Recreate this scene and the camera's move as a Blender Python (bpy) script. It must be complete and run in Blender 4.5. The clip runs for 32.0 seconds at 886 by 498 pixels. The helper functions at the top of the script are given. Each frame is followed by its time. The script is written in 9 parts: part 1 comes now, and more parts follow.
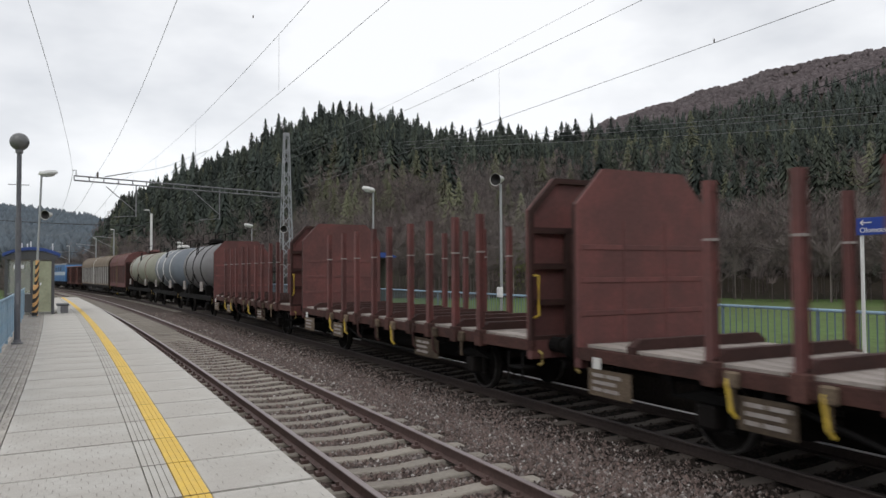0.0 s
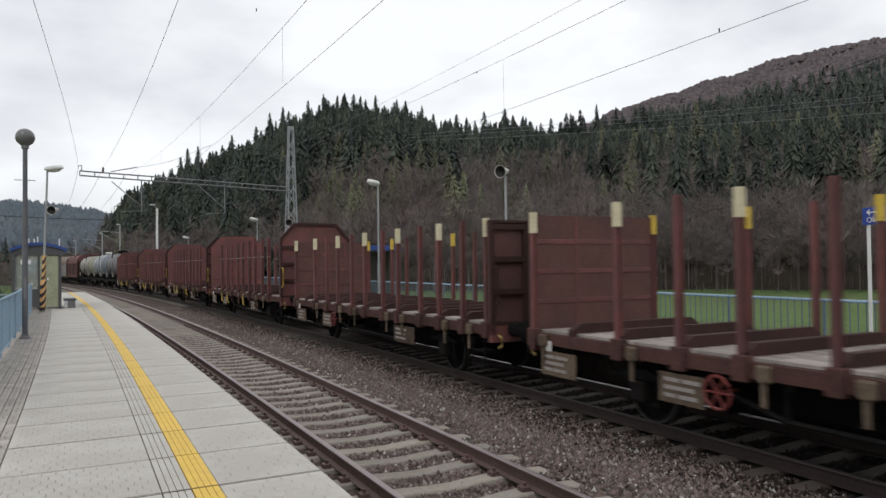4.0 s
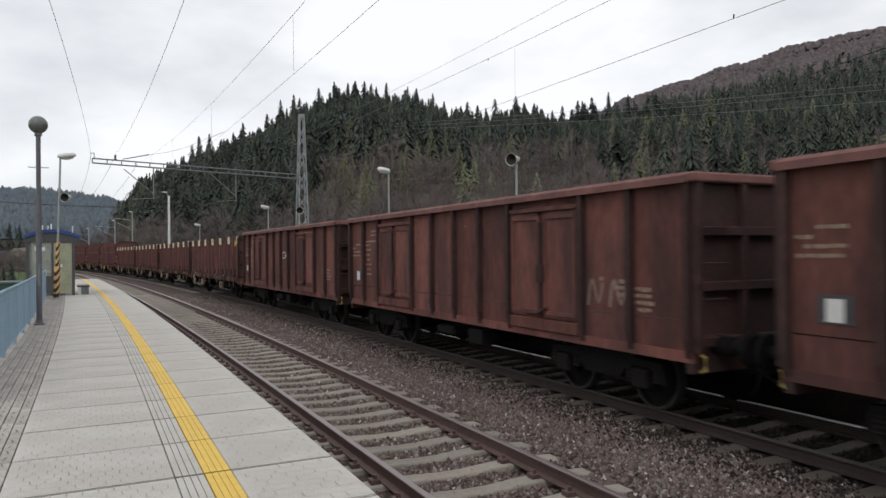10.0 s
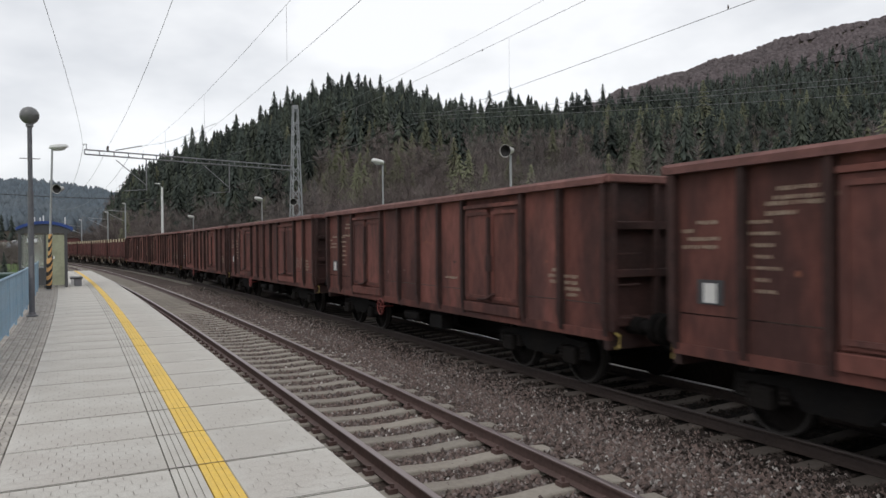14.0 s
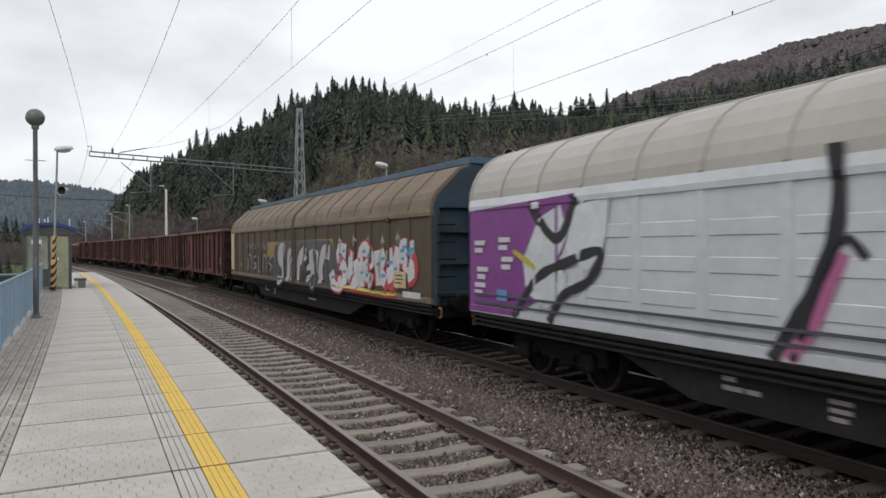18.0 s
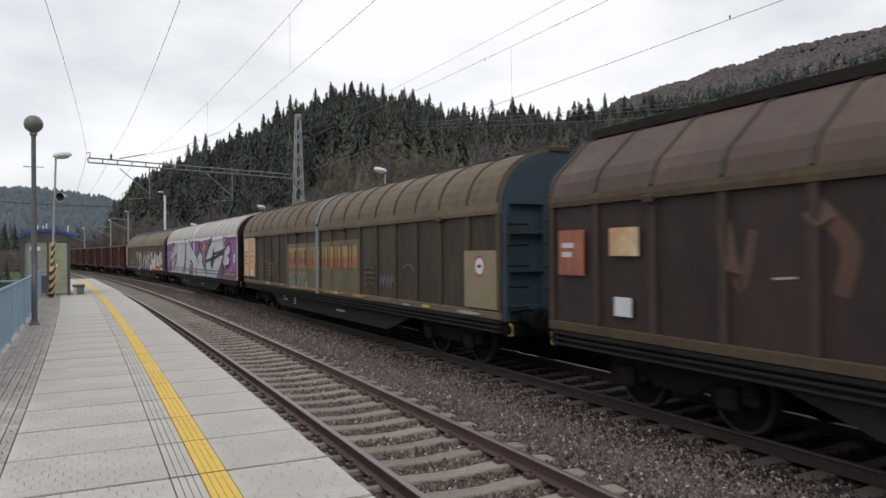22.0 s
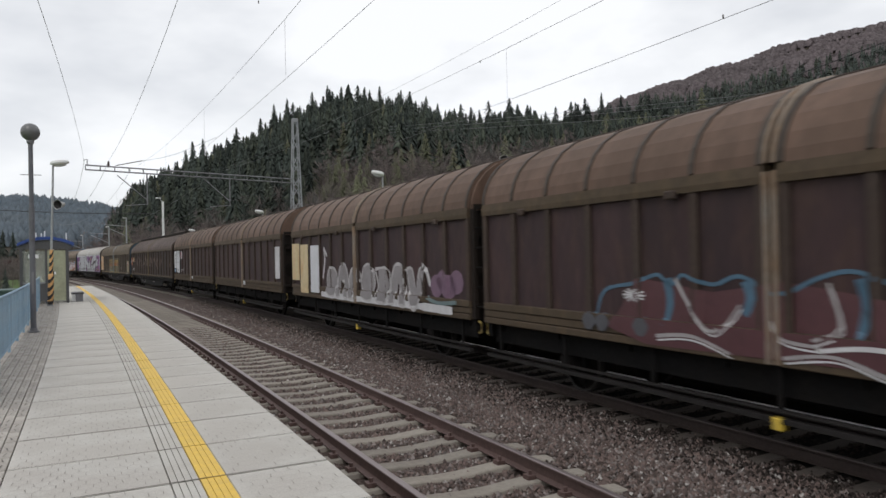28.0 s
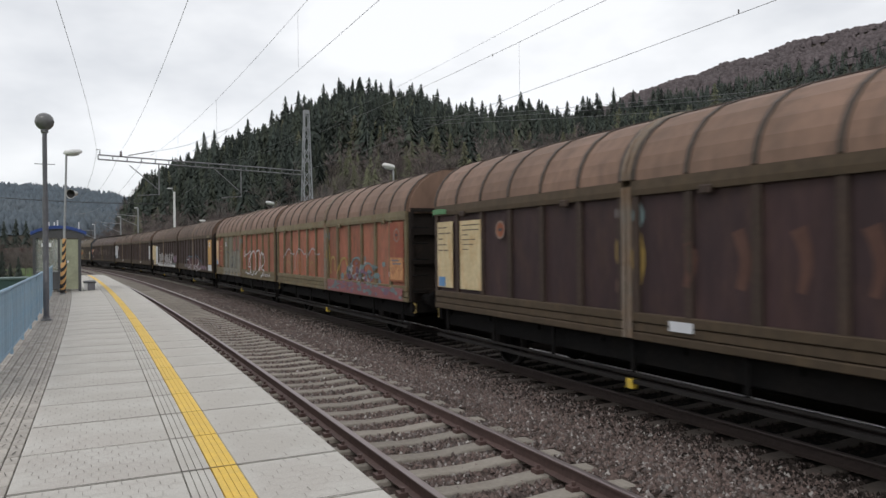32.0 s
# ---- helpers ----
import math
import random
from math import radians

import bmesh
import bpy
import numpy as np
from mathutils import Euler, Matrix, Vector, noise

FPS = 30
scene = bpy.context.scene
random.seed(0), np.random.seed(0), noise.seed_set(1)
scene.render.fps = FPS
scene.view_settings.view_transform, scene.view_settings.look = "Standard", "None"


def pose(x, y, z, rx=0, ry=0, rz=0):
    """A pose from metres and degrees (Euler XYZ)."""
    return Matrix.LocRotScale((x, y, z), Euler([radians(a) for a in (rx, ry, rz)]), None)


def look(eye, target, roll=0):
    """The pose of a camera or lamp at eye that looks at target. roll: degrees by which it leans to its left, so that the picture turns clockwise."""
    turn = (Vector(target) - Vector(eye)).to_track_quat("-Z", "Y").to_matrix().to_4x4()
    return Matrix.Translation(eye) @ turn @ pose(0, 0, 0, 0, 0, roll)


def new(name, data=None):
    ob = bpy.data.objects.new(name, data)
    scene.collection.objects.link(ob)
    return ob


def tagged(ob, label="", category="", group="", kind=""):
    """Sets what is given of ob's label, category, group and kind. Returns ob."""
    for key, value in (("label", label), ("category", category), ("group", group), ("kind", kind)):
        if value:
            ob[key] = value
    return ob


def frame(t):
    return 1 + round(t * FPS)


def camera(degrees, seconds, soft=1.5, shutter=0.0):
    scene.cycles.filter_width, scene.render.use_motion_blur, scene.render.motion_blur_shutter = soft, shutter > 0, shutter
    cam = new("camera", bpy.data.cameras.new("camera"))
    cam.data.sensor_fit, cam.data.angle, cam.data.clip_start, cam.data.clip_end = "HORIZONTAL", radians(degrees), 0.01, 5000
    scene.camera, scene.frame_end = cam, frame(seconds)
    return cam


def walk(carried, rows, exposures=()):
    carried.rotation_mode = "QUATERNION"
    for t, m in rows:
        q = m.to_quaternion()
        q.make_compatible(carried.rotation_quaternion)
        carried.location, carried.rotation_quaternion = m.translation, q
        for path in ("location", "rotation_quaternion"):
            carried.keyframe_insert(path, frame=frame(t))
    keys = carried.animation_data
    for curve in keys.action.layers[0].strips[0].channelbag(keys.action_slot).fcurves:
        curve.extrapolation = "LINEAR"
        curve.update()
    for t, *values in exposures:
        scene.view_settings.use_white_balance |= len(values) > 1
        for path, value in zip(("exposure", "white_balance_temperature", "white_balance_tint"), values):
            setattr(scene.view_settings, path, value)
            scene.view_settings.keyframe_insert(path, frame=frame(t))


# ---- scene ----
SECONDS = 32.0
cam = camera(63.6, SECONDS, soft=1.5, shutter=0.25)


def aim(x, y, z, yaw, pitch, roll):
    """A camera pose: yaw to the right of the y axis, pitch upwards, roll to the left, in degrees."""
    return pose(x, y, z, 0, 0, -yaw) @ pose(0, 0, 0, 90 + pitch) @ pose(0, 0, 0, 0, 0, roll)


# seconds, place, yaw, pitch, roll of the hand-held camera
PATH = [
    (0, -0.001, -0.000, 1.609, 27.01, 1.78, -0.33),
    (0.5, -0.001, 0.002, 1.608, 26.94, 1.65, -0.29),
    (1, -0.001, 0.001, 1.607, 26.84, 1.58, -0.29),
    (1.5, -0.001, 0.002, 1.606, 26.83, 1.53, -0.42),
    (2, -0.002, 0.001, 1.606, 26.87, 1.44, -0.44),
    (2.5, -0.001, 0.000, 1.605, 26.81, 1.36, -0.48),
    (3, -0.001, -0.002, 1.606, 26.68, 1.25, -0.55),
    (3.5, -0.001, -0.001, 1.605, 26.57, 1.18, -0.63),
    (5.5, -0.007, -0.018, 1.607, 26.79, 1.31, -0.95),
    (6, -0.005, -0.013, 1.607, 26.62, 1.04, -0.92),
    (6.5, -0.003, -0.009, 1.605, 26.49, 0.97, -1.03),
    (7, 0.000, -0.002, 1.604, 26.40, 0.93, -1.10),
    (7.5, 0.005, 0.006, 1.602, 26.31, 0.87, -1.18),
    (8, 0.007, 0.008, 1.602, 26.19, 0.75, -1.23),
    (8.5, 0.007, 0.008, 1.601, 26.09, 0.66, -1.21),
    (9, 0.006, 0.009, 1.601, 25.94, 0.54, -1.01),
    (9.5, 0.002, 0.006, 1.601, 25.84, 0.38, -0.73),
    (10, -0.002, 0.003, 1.602, 25.75, 0.25, -0.52),
    (10.5, -0.003, 0.002, 1.602, 25.68, 0.18, -0.48),
    (11, -0.003, 0.001, 1.603, 25.74, 0.08, -0.45),
    (11.5, -0.002, -0.002, 1.602, 26.17, 0.09, -0.51),
    (12, -0.001, 0.000, 1.601, 26.17, 0.13, -0.54),
    (12.5, 0.001, 0.002, 1.600, 26.15, -0.06, -0.52),
    (13, 0.003, 0.004, 1.599, 26.17, -0.25, -0.48),
    (13.5, 0.003, 0.005, 1.598, 26.18, -0.34, -0.53),
    (14, 0.003, 0.007, 1.598, 26.20, -0.42, -0.54),
    (14.5, 0.004, 0.008, 1.598, 26.17, -0.36, -0.42),
    (16.5, -0.006, -0.014, 1.604, 26.11, -0.12, -0.35),
    (17, -0.007, -0.011, 1.604, 26.02, -0.14, -0.35),
    (17.5, -0.006, -0.008, 1.603, 25.97, -0.15, -0.33),
    (18, -0.005, -0.005, 1.604, 25.95, -0.14, -0.22),
    (18.5, -0.004, -0.001, 1.604, 25.90, -0.04, -0.23),
    (19, -0.002, -0.000, 1.605, 25.86, -0.03, -0.26),
    (19.5, 0.000, -0.000, 1.604, 25.86, -0.01, -0.26),
    (20, 0.001, 0.002, 1.604, 25.80, 0.12, -0.38),
    (20.5, 0.003, 0.005, 1.604, 25.75, 0.17, -0.38),
    (21, 0.002, 0.003, 1.604, 25.74, 0.20, -0.39),
    (21.5, 0.003, 0.004, 1.602, 25.91, 0.25, -0.48),
    (22, 0.002, 0.005, 1.602, 26.03, 0.26, -0.45),
    (22.5, 0.002, 0.003, 1.603, 26.05, 0.33, -0.43),
    (23, -0.000, -0.000, 1.603, 26.07, 0.34, -0.40),
    (23.5, -0.001, -0.000, 1.602, 26.07, 0.36, -0.49),
    (24, -0.002, -0.004, 1.602, 26.04, 0.42, -0.50),
    (24.5, -0.003, -0.007, 1.602, 26.04, 0.47, -0.41),
    (25, -0.004, -0.009, 1.601, 26.02, 0.53, -0.44),
    (25.5, -0.004, -0.011, 1.600, 25.99, 0.65, -0.68),
    (27.5, 0.005, -0.029, 1.603, 26.14, 0.60, -1.05),
    (28, 0.007, -0.024, 1.602, 26.13, 0.44, -1.24),
    (28.5, 0.006, -0.023, 1.602, 26.07, 0.30, -1.25),
    (29, 0.005, -0.019, 1.602, 25.72, 0.24, -1.19),
    (29.5, 0.003, -0.018, 1.601, 25.60, 0.20, -0.95),
    (30, -0.001, -0.018, 1.602, 25.52, 0.13, -0.79),
    (30.5, -0.005, -0.018, 1.602, 25.44, 0.05, -0.71),
    (31, -0.007, -0.021, 1.604, 25.42, -0.01, -0.62),
    (31.5, -0.008, -0.023, 1.604, 25.38, -0.06, -0.60),
    (32, -0.009, -0.024, 1.605, 25.36, -0.08, -0.56),
]
walk(cam, [(r[0], aim(*r[1:])) for r in PATH], exposures=((0, 0.0), (SECONDS, 0.0)))

# ---- world and sun: a bright overcast sky ----
SUN_HEIGHT, SUN_TURN = 48.0, 200.0


def make_world():
    w = bpy.data.worlds.new("overcast_sky")
    scene.world = w
    w.use_nodes = True
    n, l = w.node_tree.nodes, w.node_tree.links
    n.clear()
    out = n.new("ShaderNodeOutputWorld")
    bg = n.new("ShaderNodeBackground")
    sky = n.new("ShaderNodeTexSky")
    sky.sky_type, sky.sun_disc = "NISHITA", False
    sky.sun_elevation, sky.sun_rotation = radians(SUN_HEIGHT), radians(SUN_TURN)
    dim = n.new("ShaderNodeMixRGB")
    dim.blend_type, dim.inputs[0].default_value = "MULTIPLY", 1.0
    dim.inputs[2].default_value = (0.10, 0.10, 0.10, 1)
    co = n.new("ShaderNodeTexCoord")
    mp = n.new("ShaderNodeMapping")
    mp.inputs["Scale"].default_value = (1.0, 1.0, 2.2)
    mp.inputs["Location"].default_value = (0.35, 0.1, 0.0)
    nz = n.new("ShaderNodeTexNoise")
    nz.inputs["Scale"].default_value, nz.inputs["Detail"].default_value = 2.6, 5.0
    nz.inputs["Roughness"].default_value = 0.52
    rp = n.new("ShaderNodeValToRGB")
    rp.color_ramp.elements[0].position, rp.color_ramp.elements[0].color = 0.34, (0.80, 0.82, 0.86, 1)
    rp.color_ramp.elements[1].position, rp.color_ramp.elements[1].color = 0.56, (1.12, 1.13, 1.15, 1)
    mix = n.new("ShaderNodeMixRGB")
    mix.inputs[0].default_value = 0.9
    l.new(co.outputs["Generated"], mp.inputs[0])
    l.new(mp.outputs[0], nz.inputs["Vector"])
    l.new(nz.outputs[0], rp.inputs[0])
    l.new(sky.outputs[0], dim.inputs[1])
    l.new(dim.outputs[0], mix.inputs[1])
    l.new(rp.outputs[0], mix.inputs[2])
    l.new(mix.outputs[0], bg.inputs[0])
    bg.inputs[1].default_value = 0.95
    l.new(bg.outputs[0], out.inputs[0])


make_world()
sun_data = bpy.data.lights.new("sun", "SUN")
sun_data.energy, sun_data.angle, sun_data.color = 0.6, radians(25), (1.0, 0.97, 0.93)
sun = new("sun", sun_data)
# the sun stands behind the camera's left shoulder
sun.matrix_world = look((0, 0, 60), (0.62 * 60 * 0.94, 0.62 * 60 * 1.0, 0))

# ---- materials ----
MATS = {}


def mat(name, base, rough=0.7, metal=0.0, var=0.12, scale=3.0, dirt=None, dirt_amount=0.4, dirt_scale=0.8,
        bump=0.15, bump_scale=30.0, spread=0.0, streak=(1, 1, 1), spec=0.5, island=False, edge=(0.42, 0.72), stain=None):
    """A procedural surface: base colour with grain, a second colour in stains, fine relief, and a spread from piece to piece.
    stain: a third colour in run-down streaks, and how much of it; with it each piece weathers in its own way."""
    if name in MATS:
        return MATS[name]
    m = bpy.data.materials.new(name)
    m.use_nodes = True
    n, l = m.node_tree.nodes, m.node_tree.links
    b = n["Principled BSDF"]
    b.inputs["Metallic"].default_value = metal
    b.inputs["Specular IOR Level"].default_value = spec
    co = n.new("ShaderNodeTexCoord")
    mp = n.new("ShaderNodeMapping")
    mp.inputs["Scale"].default_value = streak
    where = co.outputs["Object"]
    if stain:
        own = n.new("ShaderNodeVectorMath")
        own.operation = "MULTIPLY_ADD"
        own.inputs[1].default_value = (41.0, 23.0, 17.0)
        l.new(n.new("ShaderNodeObjectInfo").outputs["Random"], own.inputs[0])
        l.new(where, own.inputs[2])
        where = own.outputs[0]
    l.new(where, mp.inputs[0])
    fine = n.new("ShaderNodeTexNoise")
    fine.inputs["Scale"].default_value, fine.inputs["Detail"].default_value = scale * 6, 6
    l.new(mp.outputs[0], fine.inputs["Vector"])
    wide = n.new("ShaderNodeTexNoise")
    wide.inputs["Scale"].default_value, wide.inputs["Detail"].default_value = dirt_scale, 5
    wide.inputs["Roughness"].default_value = 0.62
    l.new(mp.outputs[0], wide.inputs["Vector"])
    ramp = n.new("ShaderNodeValToRGB")
    ramp.color_ramp.elements[0].position, ramp.color_ramp.elements[1].position = edge
    l.new(wide.outputs[0], ramp.inputs[0])
    amount = n.new("ShaderNodeMath")
    amount.operation, amount.inputs[1].default_value = "MULTIPLY", dirt_amount
    l.new(ramp.outputs[0], amount.inputs[0])
    mix = n.new("ShaderNodeMixRGB")
    mix.inputs[1].default_value = (*base, 1)
    mix.inputs[2].default_value = (*(dirt or tuple(c * 0.6 for c in base)), 1)
    l.new(amount.outputs[0], mix.inputs[0])
    val = n.new("ShaderNodeMapRange")
    val.inputs["From Min"].default_value, val.inputs["From Max"].default_value = 0.25, 0.75
    val.inputs["To Min"].default_value, val.inputs["To Max"].default_value = 1 - var, 1 + var
    l.new(fine.outputs[0], val.inputs["Value"])
    colour = mix.outputs[0]
    if stain:
        runs = n.new("ShaderNodeMapping")
        runs.inputs["Scale"].default_value = (2.2, 2.2, 0.7)
        l.new(where, runs.inputs[0])
        blot = n.new("ShaderNodeTexNoise")
        blot.inputs["Scale"].default_value, blot.inputs["Detail"].default_value, blot.inputs["Roughness"].default_value = 1.6, 8, 0.68
        l.new(runs.outputs[0], blot.inputs["Vector"])
        cut = n.new("ShaderNodeMapRange")
        cut.inputs["From Min"].default_value, cut.inputs["From Max"].default_value, cut.inputs["To Max"].default_value = 0.48, 0.66, stain[1]
        l.new(blot.outputs[0], cut.inputs["Value"])
        rust = n.new("ShaderNodeMixRGB")
        rust.inputs[2].default_value = (*stain[0], 1)
        l.new(cut.outputs[0], rust.inputs[0])
        l.new(colour, rust.inputs[1])
        colour = rust.outputs[0]
    hsv = n.new("ShaderNodeHueSaturation")
    l.new(colour, hsv.inputs["Color"])
    if spread:
        if island:
            rnd = n.new("ShaderNodeNewGeometry").outputs["Random Per Island"]
        else:
            rnd = n.new("ShaderNodeObjectInfo").outputs["Random"]
        sp = n.new("ShaderNodeMapRange")
        sp.inputs["To Min"].default_value, sp.inputs["To Max"].default_value = 1 - spread, 1 + spread
        l.new(rnd, sp.inputs["Value"])
        mul = n.new("ShaderNodeMath")
        mul.operation = "MULTIPLY"
        l.new(val.outputs[0], mul.inputs[0])
        l.new(sp.outputs[0], mul.inputs[1])
        l.new(mul.outputs[0], hsv.inputs["Value"])
    else:
        l.new(val.outputs[0], hsv.inputs["Value"])
    l.new(hsv.outputs[0], b.inputs["Base Color"])
    rr = n.new("ShaderNodeMapRange")
    rr.inputs["To Min"].default_value, rr.inputs["To Max"].default_value = max(0.03, rough - 0.1), min(1, rough + 0.12)
    l.new(wide.outputs[0], rr.inputs["Value"])
    l.new(rr.outputs[0], b.inputs["Roughness"])
    if bump:
        bn = n.new("ShaderNodeTexNoise")
        bn.inputs["Scale"].default_value, bn.inputs["Detail"].default_value = bump_scale, 4
        l.new(co.outputs["Object"], bn.inputs["Vector"])
        bp = n.new("ShaderNodeBump")
        bp.inputs["Strength"].default_value, bp.inputs["Distance"].default_value = bump, 0.02
        l.new(bn.outputs[0], bp.inputs["Height"])
        l.new(bp.outputs[0], b.inputs["Normal"])
    MATS[name] = m
    return m


# ---- plan ----
BEND = 833.0           # radius of the gentle left-hand curve
RAIL_1, RAIL_2 = -0.555, -0.67      # heights of the rail heads; the platform's top is 0
AXIS_1, AXIS_2 = 3.39, 8.01
EDGE = 1.67            # platform edge


def on(across, along, z=0.0):
    """A place by its distance across and along the bent line."""
    a = along / BEND
    return Vector(((BEND + across) * math.cos(a) - BEND, (BEND + across) * math.sin(a), z))


def line_pose(across, along, z=0.0, turn=0.0):
    p = on(across, along, z)
    return Matrix.Translation(p) @ Matrix.Rotation(along / BEND + radians(turn), 4, "Z")


# ---- mesh helpers ----
def box(bm, x0, x1, y0, y1, z0, z1, bevel=0.0):
    v = [bm.verts.new((x, y, z)) for z in (z0, z1) for y in (y0, y1) for x in (x0, x1)]
    f = [bm.faces.new([v[i] for i in q]) for q in ((0, 2, 3, 1), (4, 5, 7, 6), (0, 1, 5, 4), (2, 6, 7, 3), (0, 4, 6, 2), (1, 3, 7, 5))]
    if bevel:
        es = list({e for q in f for e in q.edges})
        bmesh.ops.bevel(bm, geom=es, offset=bevel, segments=1, affect="EDGES", clamp_overlap=True)
    return bm


def rod(bm, a, b, r, n=8, r2=None):
    """A round bar from a to b."""
    a, b = Vector(a), Vector(b)
    d = b - a
    q = d.to_track_quat("Z", "Y").to_matrix()
    ring = []
    for c, rad in ((a, r), (b, r if r2 is None else r2)):
        ring.append([bm.verts.new(c + q @ Vector((rad * math.cos(6.2832 * i / n), rad * math.sin(6.2832 * i / n), 0))) for i in range(n)])
    for i in range(n):
        j = (i + 1) % n
        bm.faces.new((ring[0][i], ring[0][j], ring[1][j], ring[1][i]))
    bm.faces.new(ring[0][::-1])
    bm.faces.new(ring[1])
    return bm


def lathe(bm, profile, axis="Z", n=16, centre=(0, 0, 0)):
    """Turns (radius, height) pairs round an axis through centre."""
    c = Vector(centre)
    rings = []
    for r, h in profile:
        ring = []
        for i in range(n):
            a = 6.2832 * i / n
            p = {"Z": (r * math.cos(a), r * math.sin(a), h), "X": (h, r * math.cos(a), r * math.sin(a)), "Y": (r * math.sin(a), h, r * math.cos(a))}[axis]
            ring.append(bm.verts.new(c + Vector(p)))
        rings.append(ring)
    for k in range(len(rings) - 1):
        for i in range(n):
            j = (i + 1) % n
            bm.faces.new((rings[k][i], rings[k][j], rings[k + 1][j], rings[k + 1][i]))
    bm.faces.new(rings[0][::-1])
    bm.faces.new(rings[-1])
    return bm


def prism(bm, outline, axis, a, b):
    """A closed outline of 2D points drawn out from a to b along an axis. X: points are (y, z); Y: (x, z); Z: (x, y)."""
    def put(p, d):
        return {"X": (d, p[0], p[1]), "Y": (p[0], d, p[1]), "Z": (p[0], p[1], d)}[axis]
    lo = [bm.verts.new(put(p, a)) for p in outline]
    hi = [bm.verts.new(put(p, b)) for p in outline]
    k = len(outline)
    for i in range(k):
        j = (i + 1) % k
        bm.faces.new((lo[i], lo[j], hi[j], hi[i]))
    bm.faces.new(lo[::-1])
    bm.faces.new(hi)
    return bm


def tube(bm, points, r, n=6):
    """A bent round bar through points."""
    pts = [Vector(p) for p in points]
    rings = []
    for i, p in enumerate(pts):
        d = (pts[min(i + 1, len(pts) - 1)] - pts[max(i - 1, 0)])
        q = d.to_track_quat("Z", "Y").to_matrix()
        rings.append([bm.verts.new(p + q @ Vector((r * math.cos(6.2832 * k / n), r * math.sin(6.2832 * k / n), 0))) for k in range(n)])
    for a, b in zip(rings, rings[1:]):
        for k in range(n):
            bm.faces.new((a[k], a[(k + 1) % n], b[(k + 1) % n], b[k]))
    bm.faces.new(rings[0][::-1])
    bm.faces.new(rings[-1])
    return bm


def to_mesh(name, bm, material, smooth=False):
    bmesh.ops.recalc_face_normals(bm, faces=bm.faces)
    me = bpy.data.meshes.new(name)
    bm.to_mesh(me)
    bm.free()
    if material:
        me.materials.append(material)
    if smooth:
        me.polygons.foreach_set("use_smooth", [True] * len(me.polygons))
    return me


def part(name, bm, material, parent, label="", smooth=False):
    me = bm if isinstance(bm, bpy.types.Mesh) else to_mesh(name, bm, material, smooth)
    ob = new(name, me)
    ob.parent = parent
    if label:
        tagged(ob, label)
    return ob


def empty(name, label, category, group="", m=None):
    ob = new(name)
    ob.empty_display_size = 0.3
    if m is not None:
        ob.matrix_basis = m
    return tagged(ob, label, category, group)


def raw_mesh(name, verts, faces, material, kind_label, category, smooth=False):
    me = bpy.data.meshes.new(name)
    me.from_pydata(verts, [], faces)
    me.materials.append(material)
    if smooth:
        me.polygons.foreach_set("use_smooth", [True] * len(me.polygons))
    return tagged(new(name, me), kind_label, category)

# ---- ground, hills ----
NEAR_RIDGE = ((-30, 0.0), (-2, 0.2), (0.6, 2.0), (1.6, 4.3), (2.9, 5.8), (5.3, 7.1), (7.3, 7.9), (9.3, 8.8), (11.5, 9.7), (13.6, 11.2), (16.2, 12.2), (18.0, 12.6), (20.2, 12.6), (22.5, 12.5),
              (24.7, 12.1), (27.0, 11.4), (29.7, 11.1), (31.5, 11.3), (34.2, 11.2), (36.8, 10.9), (38.6, 11.1), (41.1, 11.1), (44.5, 10.7), (48.4, 10.4), (52.2, 10.6), (58.0, 10.6), (75, 10), (110, 6), (150, 1))
FAR_RIDGE = ((-60, 4.0), (-20, 4.6), (-5.6, 4.8), (-3.6, 4.85), (-1.5, 4.65), (0.3, 4.4), (1.6, 4.1), (5.3, 4.2), (24, 4.0), (31.5, 8.3), (35.9, 10.5), (38.6, 11.1), (40.3, 11.9),
             (44.5, 12.85), (48.5, 13.7), (52.2, 14.5), (55.8, 14.8), (58.1, 14.9), (75, 15), (110, 12), (150, 6))
NEAR_R, FAR_R = 360.0, 850.0
TREE = 11.8


def profile(table, a):
    for (a0, e0), (a1, e1) in zip(table, table[1:]):
        if a0 <= a <= a1:
            f = (a - a0) / (a1 - a0)
            return e0 + (e1 - e0) * (f * f * (3 - 2 * f))
    return table[0][1] if a < table[0][0] else table[-1][1]


def step(v, a, b):
    f = min(1.0, max(0.0, (v - a) / (b - a)))
    return f * f * (3 - 2 * f)


